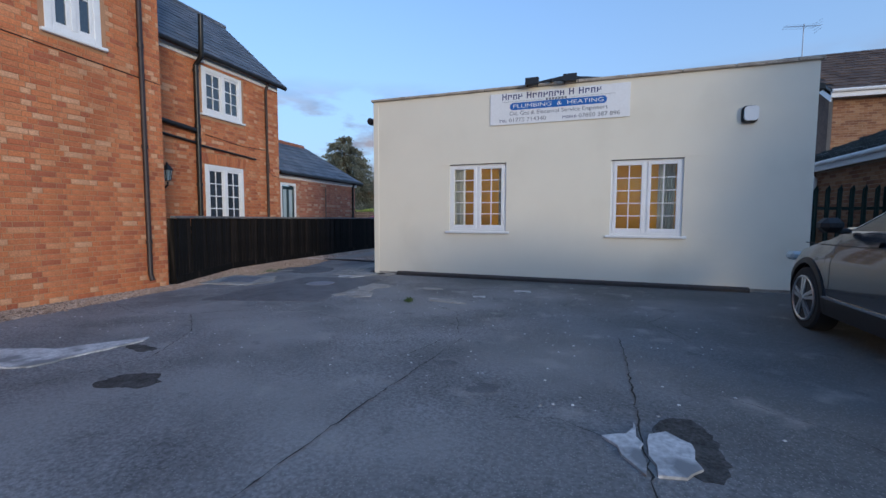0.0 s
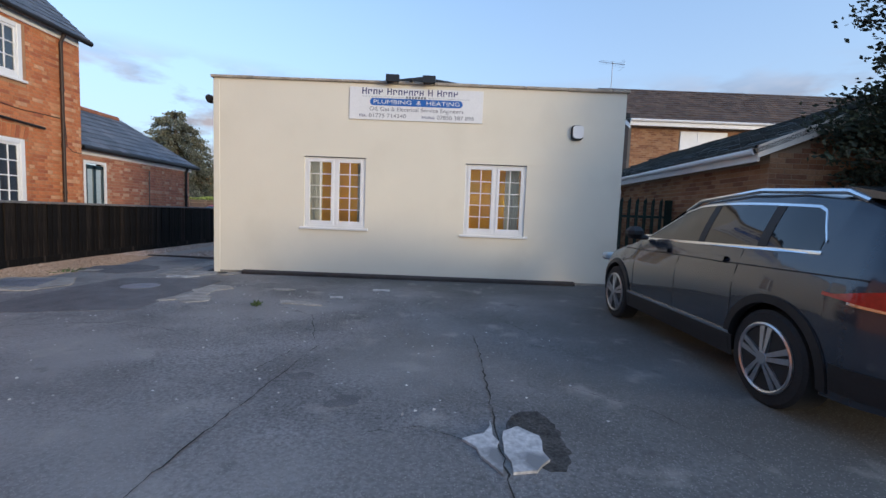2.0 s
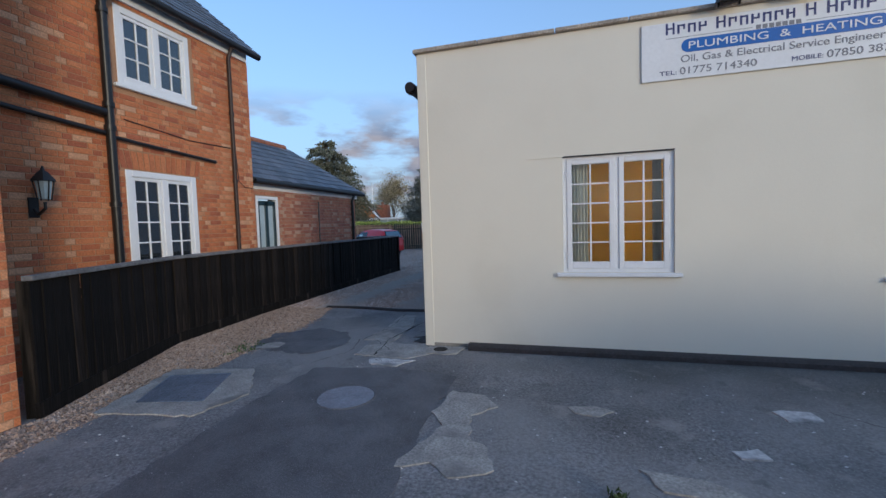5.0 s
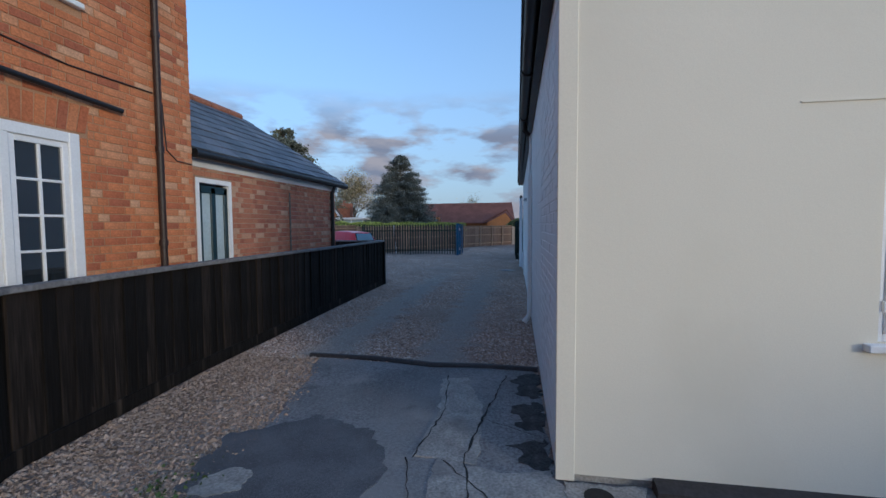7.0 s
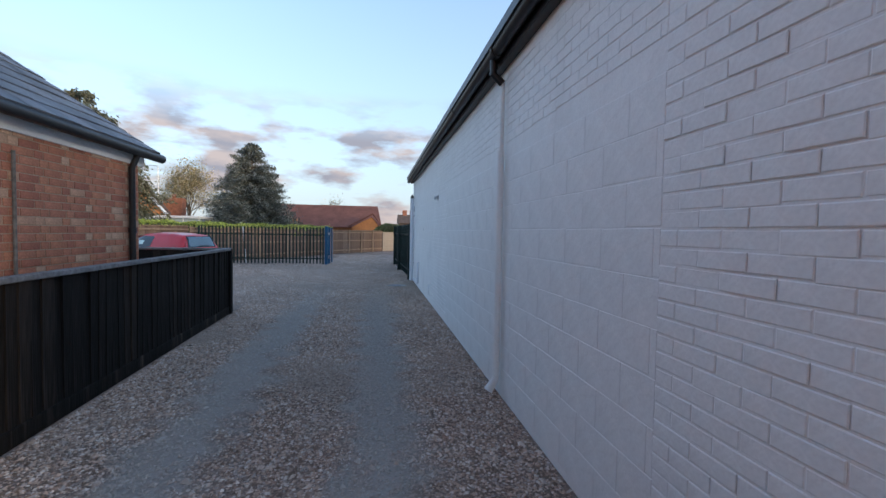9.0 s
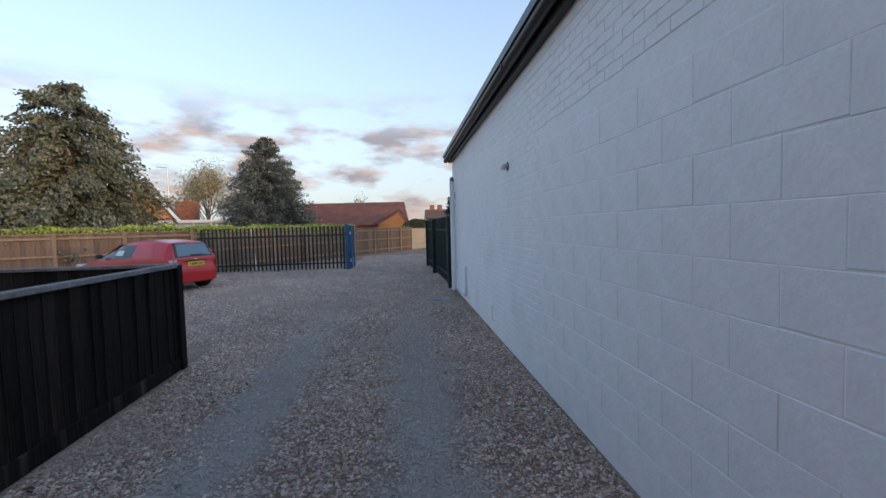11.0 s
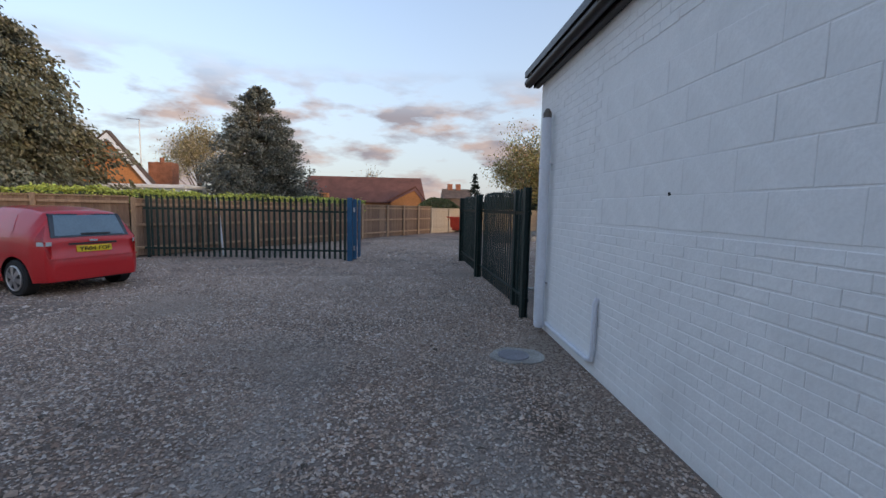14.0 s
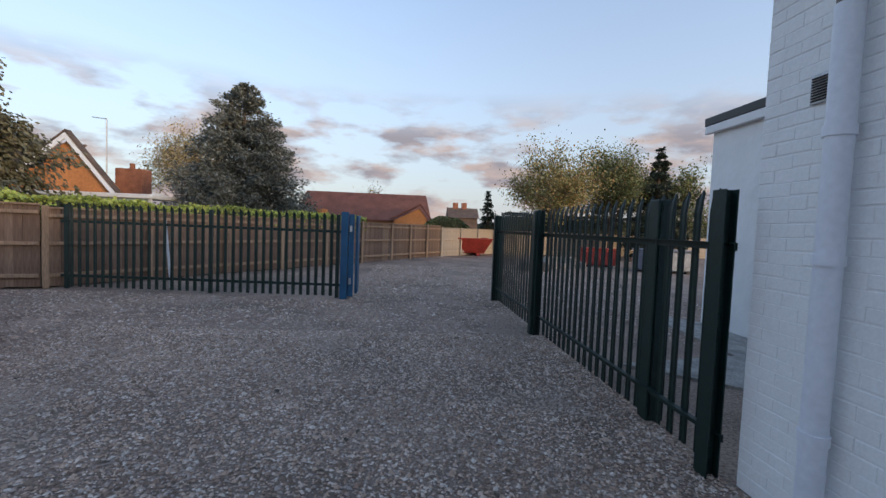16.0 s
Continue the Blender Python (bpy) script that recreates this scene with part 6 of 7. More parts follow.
# ---- trees and hedges ----
def leaves(points, dirs, size, rng, ratio=0.35, jitter=0.5, tip=True):
    """Many small leaf sprays, each a bent pair of triangles."""
    n = len(points)
    d = dirs + rng.normal(0, jitter, (n, 3))
    d /= np.linalg.norm(d, axis=1)[:, None] + 1e-9
    s = np.cross(d, rng.normal(0, 1, (n, 3)))
    s /= np.linalg.norm(s, axis=1)[:, None] + 1e-9
    u = np.cross(d, s)
    l = (size * rng.uniform(0.6, 1.4, n))[:, None]
    a, b = points - d * l * 0.5, points + d * l * 0.5
    c, e = points + s * l * ratio + u * l * 0.12, points - s * l * ratio + u * l * 0.12
    v = np.stack([a, c, b, e], 1).reshape(-1, 3)
    k = np.arange(n) * 4
    f = np.concatenate([np.stack([k, k + 1, k + 2], 1), np.stack([k, k + 2, k + 3], 1)])
    return v, f


def leaf_mesh(v, f, base):
    me = Mesh()
    me.v, me.f = v.tolist(), f.tolist()
    return me


def conifer(name, label, x, y, h, r, material, seed, droop=0.3, density=1.0, base=0.4, size=0.2, shape=1.0, levels=34):
    rng = np.random.default_rng(seed)
    t = thing(name, label, "tree", (x, y, 0))
    part("trunk", Mesh().tube([(x, y, 0), (x + 0.05, y, h * 0.4), (x - 0.03, y + 0.04, h * 0.75), (x, y, h * 0.97)], [h * 0.035, h * 0.028, h * 0.014, 0.015], 10), m_bark, t)
    limbs, P, Dn = Mesh(), [], []
    for k in range(levels):
        f = (k + rng.uniform(0, 0.8)) / levels
        z = base + (h - base) * f
        reach = r * min(1.0, (1 - f) ** shape * 1.08 + 0.05) * (0.75 + 0.25 * min(1, f * 6 + 0.4))
        for j in range(max(4, int(9 * (1 - f) + 4))):
            w = rng.uniform(0, 2 * math.pi)
            q = reach * rng.uniform(0.6, 1.28)
            o = np.array([x, y, z])
            tip = o + np.array([math.cos(w) * q, math.sin(w) * q, -droop * q * rng.uniform(0.3, 1.3) + 0.2 * q * (f > 0.8)])
            limbs.tube([tuple(o), tuple(o * 0.5 + tip * 0.5 + np.array([0, 0, 0.06 * q])), tuple(tip)], [0.035 * (1 - f) + 0.012, 0.02 * (1 - f) + 0.008, 0.004], 4)
            m = int((14 + 60 * q / max(r, 1)) * density)
            u = rng.uniform(0.25, 1.03, m) ** 0.7
            c = o + (tip - o) * u[:, None]
            c[:, 2] += 0.06 * q * (1 - (2 * u - 1) ** 2)
            sp = 0.05 + 0.10 * q * (1.15 - u * 0.8)
            c += rng.normal(0, 1, (m, 3)) * np.stack([sp, sp, sp * 0.75], 1)
            P.append(c)
            g = np.tile((tip - o) / (np.linalg.norm(tip - o) + 1e-6), (m, 1))
            g[:, 2] -= droop * 0.9
            Dn.append(g)
    part("limbs", limbs, m_bark, t)
    v, f = leaves(np.concatenate(P), np.concatenate(Dn), size, rng, 0.28)
    tagged(part("crown", leaf_mesh(v, f, None), material, t, smooth=0), kind="stuff")
    return t


def broadleaf(name, label, x, y, h, r, material, seed, count=5000, size=0.14, lean=0.0, trunk=0.12, sparse=0.0):
    rng = np.random.default_rng(seed)
    t = thing(name, label, "tree", (x, y, 0))
    part("trunk", Mesh().tube([(x, y, 0), (x + lean * 0.3, y, h * 0.2), (x + lean, y, h * 0.45)], [trunk, trunk * 0.8, trunk * 0.5], 8), m_bark, t)
    limbs, ends = Mesh(), []
    for k in range(14):
        w, el = rng.uniform(0, 6.28), rng.uniform(0.35, 1.35)
        o = np.array([x + lean * 0.6, y, h * rng.uniform(0.22, 0.45)])
        q = r * rng.uniform(0.6, 1.05)
        tip = np.array([x + lean + math.cos(w) * q * math.cos(el), y + math.sin(w) * q * math.cos(el), min(h * 0.98, o[2] + (h - o[2]) * math.sin(el) * rng.uniform(0.75, 1.05))])
        mid = o * 0.45 + tip * 0.55 + rng.normal(0, 0.12, 3)
        limbs.tube([tuple(o), tuple(mid), tuple(tip)], [trunk * 0.45, trunk * 0.25, 0.01], 5)
        for j in range(7):
            s2 = mid + (tip - mid) * rng.uniform(0, 1)
            e2 = s2 + rng.normal(0, 1, 3) * np.array([1, 1, 0.8]) * r * 0.25 + np.array([0, 0, 0.08 * h])
            limbs.tube([tuple(s2), tuple(e2)], [trunk * 0.15, 0.005], 4)
            ends += [e2, (s2 + e2) / 2]
    part("limbs", limbs, m_bark, t)
    E = np.array(ends)
    P = E[rng.integers(0, len(E), count)] + rng.normal(0, 1, (count, 3)) * r * 0.15
    v, f = leaves(P, rng.normal(0, 1, (count, 3)), size, rng, 0.4)
    tagged(part("crown", leaf_mesh(v, f, None), material, t, smooth=0), kind="stuff")
    return t


def shrub(name, label, x0, y0, x1, y1, depth, z0, z1, material, seed, count, size=0.07, category="hedge", round_=0.0):
    rng = np.random.default_rng(seed)
    n, a = math.hypot(x1 - x0, y1 - y0), math.atan2(y1 - y0, x1 - x0)
    u, w, z = rng.uniform(0, n, count), rng.uniform(-depth / 2, depth / 2, count), rng.uniform(z0, z1, count)
    k = rng.integers(0, 3, count)
    w = np.where(k == 0, np.sign(w) * depth / 2 + rng.normal(0, 0.03, count), w)
    z = np.where(k == 1, z1 + rng.normal(0, 0.035, count) + 0.04 * np.sin(u * 2.1) + 0.03 * np.sin(u * 5.3), z)
    if round_:
        z = z0 + (z - z0) * np.sqrt(np.clip(1 - (2 * u / n - 1) ** 2 * round_, 0.05, 1)) * (1 - 0.25 * (2 * w / depth) ** 2)
    P = np.stack([x0 + u * math.cos(a) - w * math.sin(a), y0 + u * math.sin(a) + w * math.cos(a), z], 1)
    v, f = leaves(P, rng.normal(0, 1, (count, 3)), size, rng, 0.45)
    t = thing(name, label, category, ((x0 + x1) / 2, (y0 + y1) / 2, 0))
    tagged(part("foliage", leaf_mesh(v, f, None), material, t, smooth=0), kind="stuff")
    # Solid dark filler: the shade between the leaves is put into its colour.
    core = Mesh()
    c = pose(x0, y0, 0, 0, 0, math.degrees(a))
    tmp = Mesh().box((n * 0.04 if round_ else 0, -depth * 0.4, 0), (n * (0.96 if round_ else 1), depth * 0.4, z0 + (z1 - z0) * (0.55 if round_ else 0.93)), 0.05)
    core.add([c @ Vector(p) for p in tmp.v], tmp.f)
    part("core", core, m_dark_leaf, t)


conifer("cypress_tree", "large drooping grey-green conifer behind the fence", -14.9, 22.6, 7.9, 3.5, m_cypress, 11, droop=0.5, density=4.5, size=0.15, shape=0.55, levels=44)
conifer("fir_tree", "broad blue-grey fir tree behind the fence", -9.4, 30.4, 7.2, 2.7, m_fir, 12, droop=0.0, density=2.6, size=0.12, shape=0.72, levels=70)
broadleaf("birch_tree", "pale golden weeping birch in autumn leaf", -18.0, 42, 7.4, 2.6, m_pale_leaf, 13, 11000, 0.11)
broadleaf("garden_tree", "round tree with yellowing autumn leaves", 6.0, 36, 5.9, 2.6, m_autumn, 14, 18000, 0.11)
broadleaf("garden_tree", "bushy green tree turning yellow", 9.8, 36.5, 6.1, 2.6, m_green_leaf, 15, 18000, 0.11)
broadleaf("garden_tree", "small green garden tree", 14.2, 37, 5.2, 2.2, m_green_leaf, 16, 12000, 0.11)
conifer("fir_tree", "dark slim fir among garden trees", 12.1, 35.5, 6.6, 1.5, m_dark_leaf, 17, droop=0.2, density=1.2, size=0.2, shape=0.85, levels=28)
conifer("fir_tree", "small dark fir far down the yard", 2.9, 40, 4.2, 0.8, m_dark_leaf, 18, droop=0.2, density=0.6, size=0.16, levels=18)
broadleaf("bare_tree", "thin bare tree above a far roof", -7.0, 62, 6.6, 2.4, m_pale_leaf, 19, 350, 0.14)
conifer("leylandii_tree", "feathery dark conifer beside the garage", 11.1, -2.6, 5.4, 1.45, m_dark_leaf, 20, droop=-0.25, density=3.2, size=0.075, shape=0.35, levels=36, base=0.3)
shrub("hedge", "clipped yellow-green hedge above the timber fence", -23, 16.6, -9.3, 20.9, 0.7, 1.2, 1.80, m_hedge, 1, 26000)
shrub("hedge", "clipped yellow-green hedge above the timber fence", -9.4, 20.9, -4.2, 28.6, 0.7, 1.2, 1.76, m_hedge, 2, 16000)
shrub("bush", "dark round garden bush beyond the fence", -1.6, 42, 2.2, 42.5, 1.6, 0.6, 2.3, m_green_leaf, 3, 6000, 0.12, "bush", 0.9)
shrub("bush", "dark low bush beyond the pale fence", 2.6, 44, 6.4, 44, 1.6, 0.5, 2.0, m_dark_leaf, 4, 4000, 0.12, "bush", 0.9)
shrub("hedge", "dark hedge at the back of the yard", 4, 39.6, 24, 43, 1.2, 0.2, 2.6, m_dark_leaf, 5, 14000, 0.14)
rw = np.random.default_rng(5)
P = np.array([1.95, -2.65, 0.03]) + rw.normal(0, 1, (90, 3)) * np.array([0.03, 0.03, 0.012])
wd = thing("weed_tuft", "small green weed growing in the asphalt", "weed", (1.95, -2.65, 0))
v, f = leaves(P, np.tile([0, 0, 1.0], (90, 1)), 0.04, rw, 0.2)
tagged(part("leaves", leaf_mesh(v, f, None), m_grass, wd, smooth=0), kind="stuff")
P = np.stack([-2.35 + rw.normal(0, 0.12, 90), -0.5 + rw.normal(0, 0.16, 90), np.full(90, 0.015)], 1)
wd = thing("weed_tuft", "mossy green weeds at the tarmac edge", "weed", (-2.35, -0.5, 0))
v, f = leaves(P, np.tile([0, 0, 0.6], (90, 1)), 0.03, rw, 0.4)
tagged(part("leaves", leaf_mesh(v, f, None), m_grass, wd, smooth=0), kind="stuff")

# ---- gravel, stone by stone ----
def gravel(name, label, poly_test, box_, count, size, material, seed, z=0.0):
    rng = np.random.default_rng(seed)
    x0, x1, y0, y1 = box_
    p = np.stack([rng.uniform(x0, x1, count * 3), rng.uniform(y0, y1, count * 3)], 1)
    p = p[[poly_test(a, b) for a, b in p]][:count]
    n = len(p)
    s = size * rng.lognormal(0, 0.35, n)
    oct_ = np.array([(1, 0, 0), (0, 1, 0), (-1, 0, 0), (0, -1, 0), (0, 0, 1), (0, 0, -1)], float)
    tri = np.array([(0, 1, 4), (1, 2, 4), (2, 3, 4), (3, 0, 4)])
    w = rng.uniform(0, 6.28, n)
    sc = np.stack([s * rng.uniform(0.8, 1.5, n), s * rng.uniform(0.6, 1.0, n), s * rng.uniform(0.35, 0.8, n)], 1)
    v = oct_[None, :5] * sc[:, None] * rng.uniform(0.8, 1.2, (n, 5, 1))
    c, q = np.cos(w)[:, None], np.sin(w)[:, None]
    vx, vy = v[:, :, 0] * c - v[:, :, 1] * q, v[:, :, 0] * q + v[:, :, 1] * c
    v = np.stack([vx + p[:, 0:1], vy + p[:, 1:2], v[:, :, 2] + z + rng.uniform(-0.002, 0.004, (n, 1))], 2).reshape(-1, 3)
    f = (tri[None] + (np.arange(n) * 5)[:, None, None]).reshape(-1, 3)
    me = Mesh()
    me.v, me.f = v.tolist(), f.tolist()
    single(name, me, material, label, "gravel", ((x0 + x1) / 2, (y0 + y1) / 2, 0), kind="stuff", smooth=0)


def fence_x(y):
    return float(np.interp(y, [-2.6, -0.45, 1.5, 8.65, 8.7, 30], [-2.58, -3.5, -3.68, -3.82, -12, -12]))


yard_x = lambda y: float(np.interp(y, [-12, -5.5, -2.6, -1.0, 0.2, 1.2, 2.1], [-1.85, -1.85, -2.1, -2.15, -2.2, -2.35, -2.62]))
track = lambda x, y: 0.34 + 0.66 * (1 - math.exp(-((x + 1.15 + 0.05 * math.sin(y)) / 0.24) ** 2) - math.exp(-((x + 2.55 + 0.05 * math.sin(y)) / 0.26) ** 2)) if y < 11 else 0.8
rg = random.Random(77)
gravel("gravel_strip", "golden gravel strip along the fence foot", lambda x, y: fence_x(y) + 0.03 < x < yard_x(y) + rg.uniform(-0.12, 0.12), (-3.8, -2.0, -2.6, 2.2), 24000, 0.011, m_stone_w, 1)
gravel("gravel_strip", "golden gravel strip at the house wall", lambda x, y: PX + 0.02 < x < yard_x(y) + rg.uniform(-0.15, 0.12), (-2.62, -1.7, -8.0, -2.6), 18000, 0.011, m_stone_w, 2)
gravel("gravel_lane", "loose mixed gravel on the lane", lambda x, y: fence_x(y) + 0.03 < x < -0.02 and rg.random() < track(x, y), (-3.85, -0.02, 2.05, 9.5), 100000, 0.0105, m_stone, 3)
gravel("gravel_yard", "loose mixed gravel on the rear yard", lambda x, y: rg.random() < (0.9 if x > -5 else 0.7) and not (x > -0.03 and y < 14), (-6.5, -0.02, 9.5, 17.5), 125000, 0.0105, m_stone, 4)
gravel("gravel_far", "loose gravel farther down the yard", lambda x, y: (x < -6.5 or y > 17.2) and not (x < -3.4 and y > 20.2 + (0.318 if x < -9 else -0.04) * (x + 9)) and not (x > 0 and y < 14) and not (x > 2.9 and y < 19), (-12, 4.5, 8.8, 28), 64000, 0.015, m_stone, 5)
P = [(rg.uniform(-2.0, 5.5), rg.uniform(-5.5, -0.6)) for _ in range(520)]
me = Mesh()
for x, y in P:
    s = rg.uniform(0.004, 0.012)
    me.add([(x - s, y, 0.006), (x, y - s, 0.006), (x + s * 1.4, y, 0.006), (x, y + s, 0.006), (x, y, 0.006 + s * 0.7)], [(0, 1, 4), (1, 2, 4), (2, 3, 4), (3, 0, 4)])
single("loose_chippings", me, m_pale, "scattered pale stone chips on the asphalt", "stones", kind="stuff", smooth=0)
me = Mesh()
for _ in range(70):
    x, y = rg.uniform(-6, -0.4), rg.uniform(5, 18)
    s, w = rg.uniform(0.02, 0.045), rg.uniform(0, 6.28)
    c, q = math.cos(w) * s, math.sin(w) * s
    me.add([(x - c, y - q, 0.018), (x + q * 0.5, y - c * 0.5, 0.03), (x + c, y + q, 0.02), (x - q * 0.5, y + c * 0.5, 0.024)], [(0, 1, 2), (0, 2, 3)])
single("fallen_leaves", me, m_bark, "brown fallen leaves scattered on gravel", "leaves", kind="stuff", smooth=0)

# ---- neighbours ----
GX, GY = 8.95, -1.8
gh = thing("garage", "brown brick garage with dark tiled gable roof", "garage", (11.4, 0, 0))
tmp = Mesh().box((GX, GY + 0.22, 0), (GX + 0.22, 6.0, 2.25))
part("side_wall", tmp, m_mortar2, gh, smooth=0)
tmp = Mesh().prism([(GX, 0), (GX + 5, 0), (GX + 5, 2.3), (GX + 2.5, 3.32), (GX, 2.3)], 0.22, lambda u, v, w: (u, GY + w, v))
gfw = part("gable_wall", tmp, m_mortar2, gh, smooth=0)
lay_bricks(gfw, pose(0, GY, 0, 0, 0, -90), GX + 0.002, GX + 5, 0.0, 3.2, [], m_tan_j, m_tan_j, lambda u, z: False, skip=lambda u, z: z > 2.22 + (2.5 - abs(u - GX - 2.5)) * 0.408, flemish=False)
gsw = gh.children[0]
lay_bricks(gsw, pose(GX, 0, 0, 0, 0, 180), -5.9, -GY - 0.002, 0.0, 2.2, [], m_tan_j, m_tan_j, lambda u, z: False, flemish=False)
part("bargeboard", Mesh().prism([(GX - 0.25, 2.22), (GX + 2.5, 3.34), (GX + 5.25, 2.22), (GX + 5.25, 2.40), (GX + 2.5, 3.52), (GX - 0.25, 2.40)], 0.03, lambda u, v, w: (u, GY - 0.10 + w, v)), m_cream_trim, gh, "cream bargeboard", smooth=0)
part("fascia", Mesh().box((GX - 0.22, GY - 0.05, 2.18), (GX - 0.18, 6.0, 2.33), 0.004), m_white, gh, "white fascia")
part("gutter", Mesh().tube([(GX - 0.27, GY - 0.05, 2.32), (GX - 0.27, 6, 2.32)], 0.05, 10), m_white, gh, "white gutter")
part("downpipe", Mesh().tube([(GX - 0.27, 3.2, 2.3), (GX - 0.06, 3.2, 2.05), (GX - 0.06, 3.2, 0)], 0.034, 8), m_white, gh, "white downpipe")


def tiles(name, label, material, e0, e1, r0, r1, gauge, tile, parent_cat="roof"):
    return slates(name, 0, label, material, e0, e1, r0, r1, tile=tile, gauge=gauge, lift=0.035)


tiles("roof_garage", "dark interlocking tile roof of the garage", m_tile_g, (GX - 0.3, GY - 0.1, 2.36), (GX - 0.3, 6.0, 2.36), (GX + 2.5, GY - 0.1, 3.5), (GX + 2.5, 6.0, 3.5), 0.30, 0.28)
tiles("roof_garage_far", "dark interlocking tile roof of the garage", m_tile_g, (GX + 5.3, GY - 0.1, 2.36), (GX + 5.3, 6.0, 2.36), (GX + 2.5, GY - 0.1, 3.5), (GX + 2.5, 6.0, 3.5), 0.6, 0.6)
nh = thing("neighbour_house", "brown brick two-storey house with tiled roof", "house", (17, 12, 0))
HX, HY = 11.55, 9.0
nw = part("front_wall", Mesh().box((HX, HY, 0), (24, HY + 0.25, 5.1)), m_mortar2, nh, smooth=0)
lay_bricks(nw, pose(0, HY, 0, 0, 0, -90), HX + 0.002, 22, 2.6, 5.05, [(13.45, 15.35, 3.4, 4.92)], m_tan_j, m_tan_j, lambda u, z: False, flemish=False)
part("gable_wall", Mesh().prism([(HY + 0.25, 0), (HY + 7, 0), (HY + 7, 5.1), (HY + 3.5, 7.3), (HY + 0.25, 5.2)], 0.25, lambda u, v, w: (HX + w, u, v)), m_tile, nh, "dark tile-hung gable", smooth=0)
part("white_panel", Mesh().box((13.48, HY - 0.04, 3.4), (15.33, HY - 0.002, 4.9), 0.01).box((14.15, HY - 0.055, 3.4), (14.2, HY - 0.04, 4.9)), m_white, nh, "white boarded panel")
part("fascia", Mesh().box((HX - 0.2, HY - 0.34, 5.0), (24.2, HY - 0.30, 5.2), 0.004), m_white, nh, "white fascia")
part("gutter", Mesh().tube([(HX - 0.2, HY - 0.38, 5.2), (24.2, HY - 0.38, 5.2)], 0.055, 8), m_white, nh, "white gutter")
part("verge_board", Mesh().prism([(HY - 0.3, 5.05), (HY + 3.5, 7.42), (HY + 3.5, 7.25), (HY - 0.3, 4.88)], 0.03, lambda u, v, w: (HX - 0.2 + w, u, v)), m_white, nh, "white verge board", smooth=0)
tiles("roof_neighbour", "brown concrete tile roof of the neighbour house", m_tile, (HX - 0.2, HY - 0.4, 5.22), (24.2, HY - 0.4, 5.22), (HX - 0.2, HY + 3.5, 7.52), (24.2, HY + 3.5, 7.52), 0.32, 0.30)
tiles("roof_neighbour_rear", "brown concrete tile roof of the neighbour house", m_tile, (HX - 0.2, HY + 7.4, 5.22), (24.2, HY + 7.4, 5.22), (HX - 0.2, HY + 3.5, 7.52), (24.2, HY + 3.5, 7.52), 0.8, 0.8)
an = thing("tv_aerial", "thin metal television aerial on a roof", "aerial", (11.95, 12.5, 7.4))
part("mast", Mesh().tube([(11.95, 12.5, 7.3), (11.95, 12.5, 8.75)], 0.018, 6), m_steel, an)
part("boom", Mesh().tube([(11.3, 12.5, 8.72), (12.45, 12.45, 8.6)], 0.012, 5), m_steel, an)
for i in range(9):
    u = 11.35 + i * 0.115
    part("element", Mesh().tube([(u, 12.25, 8.71 - i * 0.012), (u, 12.75, 8.71 - i * 0.012)], 0.006, 4), m_steel, an)
for i in range(4):
    part("reflector_rod", Mesh().tube([(12.4, 12.15, 8.42 + i * 0.11), (12.36, 12.75, 8.44 + i * 0.11)], 0.006, 4), m_steel, an)

# bungalow with orange gable and garden room
bg_ = thing("bungalow", "bungalow with orange brick gable and white garden room", "bungalow", (-17, 33, 0))
AX, AY = -16.15, 30.0
part("gable_wall", Mesh().prism([(AX - 2.6, 0), (AX + 1.75, 0), (AX + 1.75, 2.6), (AX, 4.5), (AX - 2.6, 2.35)], 0.3, lambda u, v, w: (u, AY + w, v)), m_orange, bg_, smooth=0)
for q in (((AX - 2.9, 2.28), (AX, 4.72), (AX, 4.48), (AX - 2.9, 2.05)), ((AX + 1.95, 2.35), (AX, 4.72), (AX, 4.48), (AX + 1.95, 2.12))):
    part("bargeboard", Mesh().prism(list(q), 0.06, lambda u, v, w: (u, AY - 0.26 + w, v)), m_white, bg_, "white bargeboard", smooth=0)
    part("roof_slope", Mesh().prism([(a, b + 0.03) for a, b in q[:2]] + [(q[1][0], q[1][1] + 0.14), (q[0][0], q[0][1] + 0.14)], 0.3, lambda u, v, w: (u, AY - 0.24 + w, v)), m_tile, bg_, "brown tiled roof", smooth=0)
part("roof_left", Mesh().prism([(AX - 9, 2.2), (AX - 2.2, 2.3), (AX - 2.5, 4.95), (AX - 11, 4.95)], 0.2, lambda u, v, w: (u, AY + 0.9 + (v - 2.2) * 1.2 + w, v)), m_tile, bg_, "brown tiled roof", smooth=0)
part("garden_room_roof", Mesh().box((AX - 4.5, AY - 2.4, 2.12), (AX + 4.6, AY - 0.3, 2.28), 0.02), m_white, bg_, "white flat roof edge")
gr = part("garden_room_wall", Mesh().box((AX - 4.4, AY - 2.3, 0), (AX + 4.5, AY - 2.2, 1.45)), m_white, bg_, smooth=0)
for i in range(11):
    u = AX - 4.4 + i * 0.89
    part("mullion", Mesh().box((u - 0.04, AY - 2.3, 1.45), (u + 0.04, AY - 2.2, 2.12)), m_white, bg_, smooth=0)
part("garden_room_glass", Mesh().box((AX - 4.4, AY - 2.26, 1.45), (AX + 4.5, AY - 2.24, 2.12)), m_frosted, bg_, "pale glazing", smooth=0)
ch = part("chimney", Mesh().box((AX + 0.95, AY + 1.2, 1.5), (AX + 2.1, AY + 1.9, 3.55), 0.02), m_ridge, bg_, "red brick chimney")
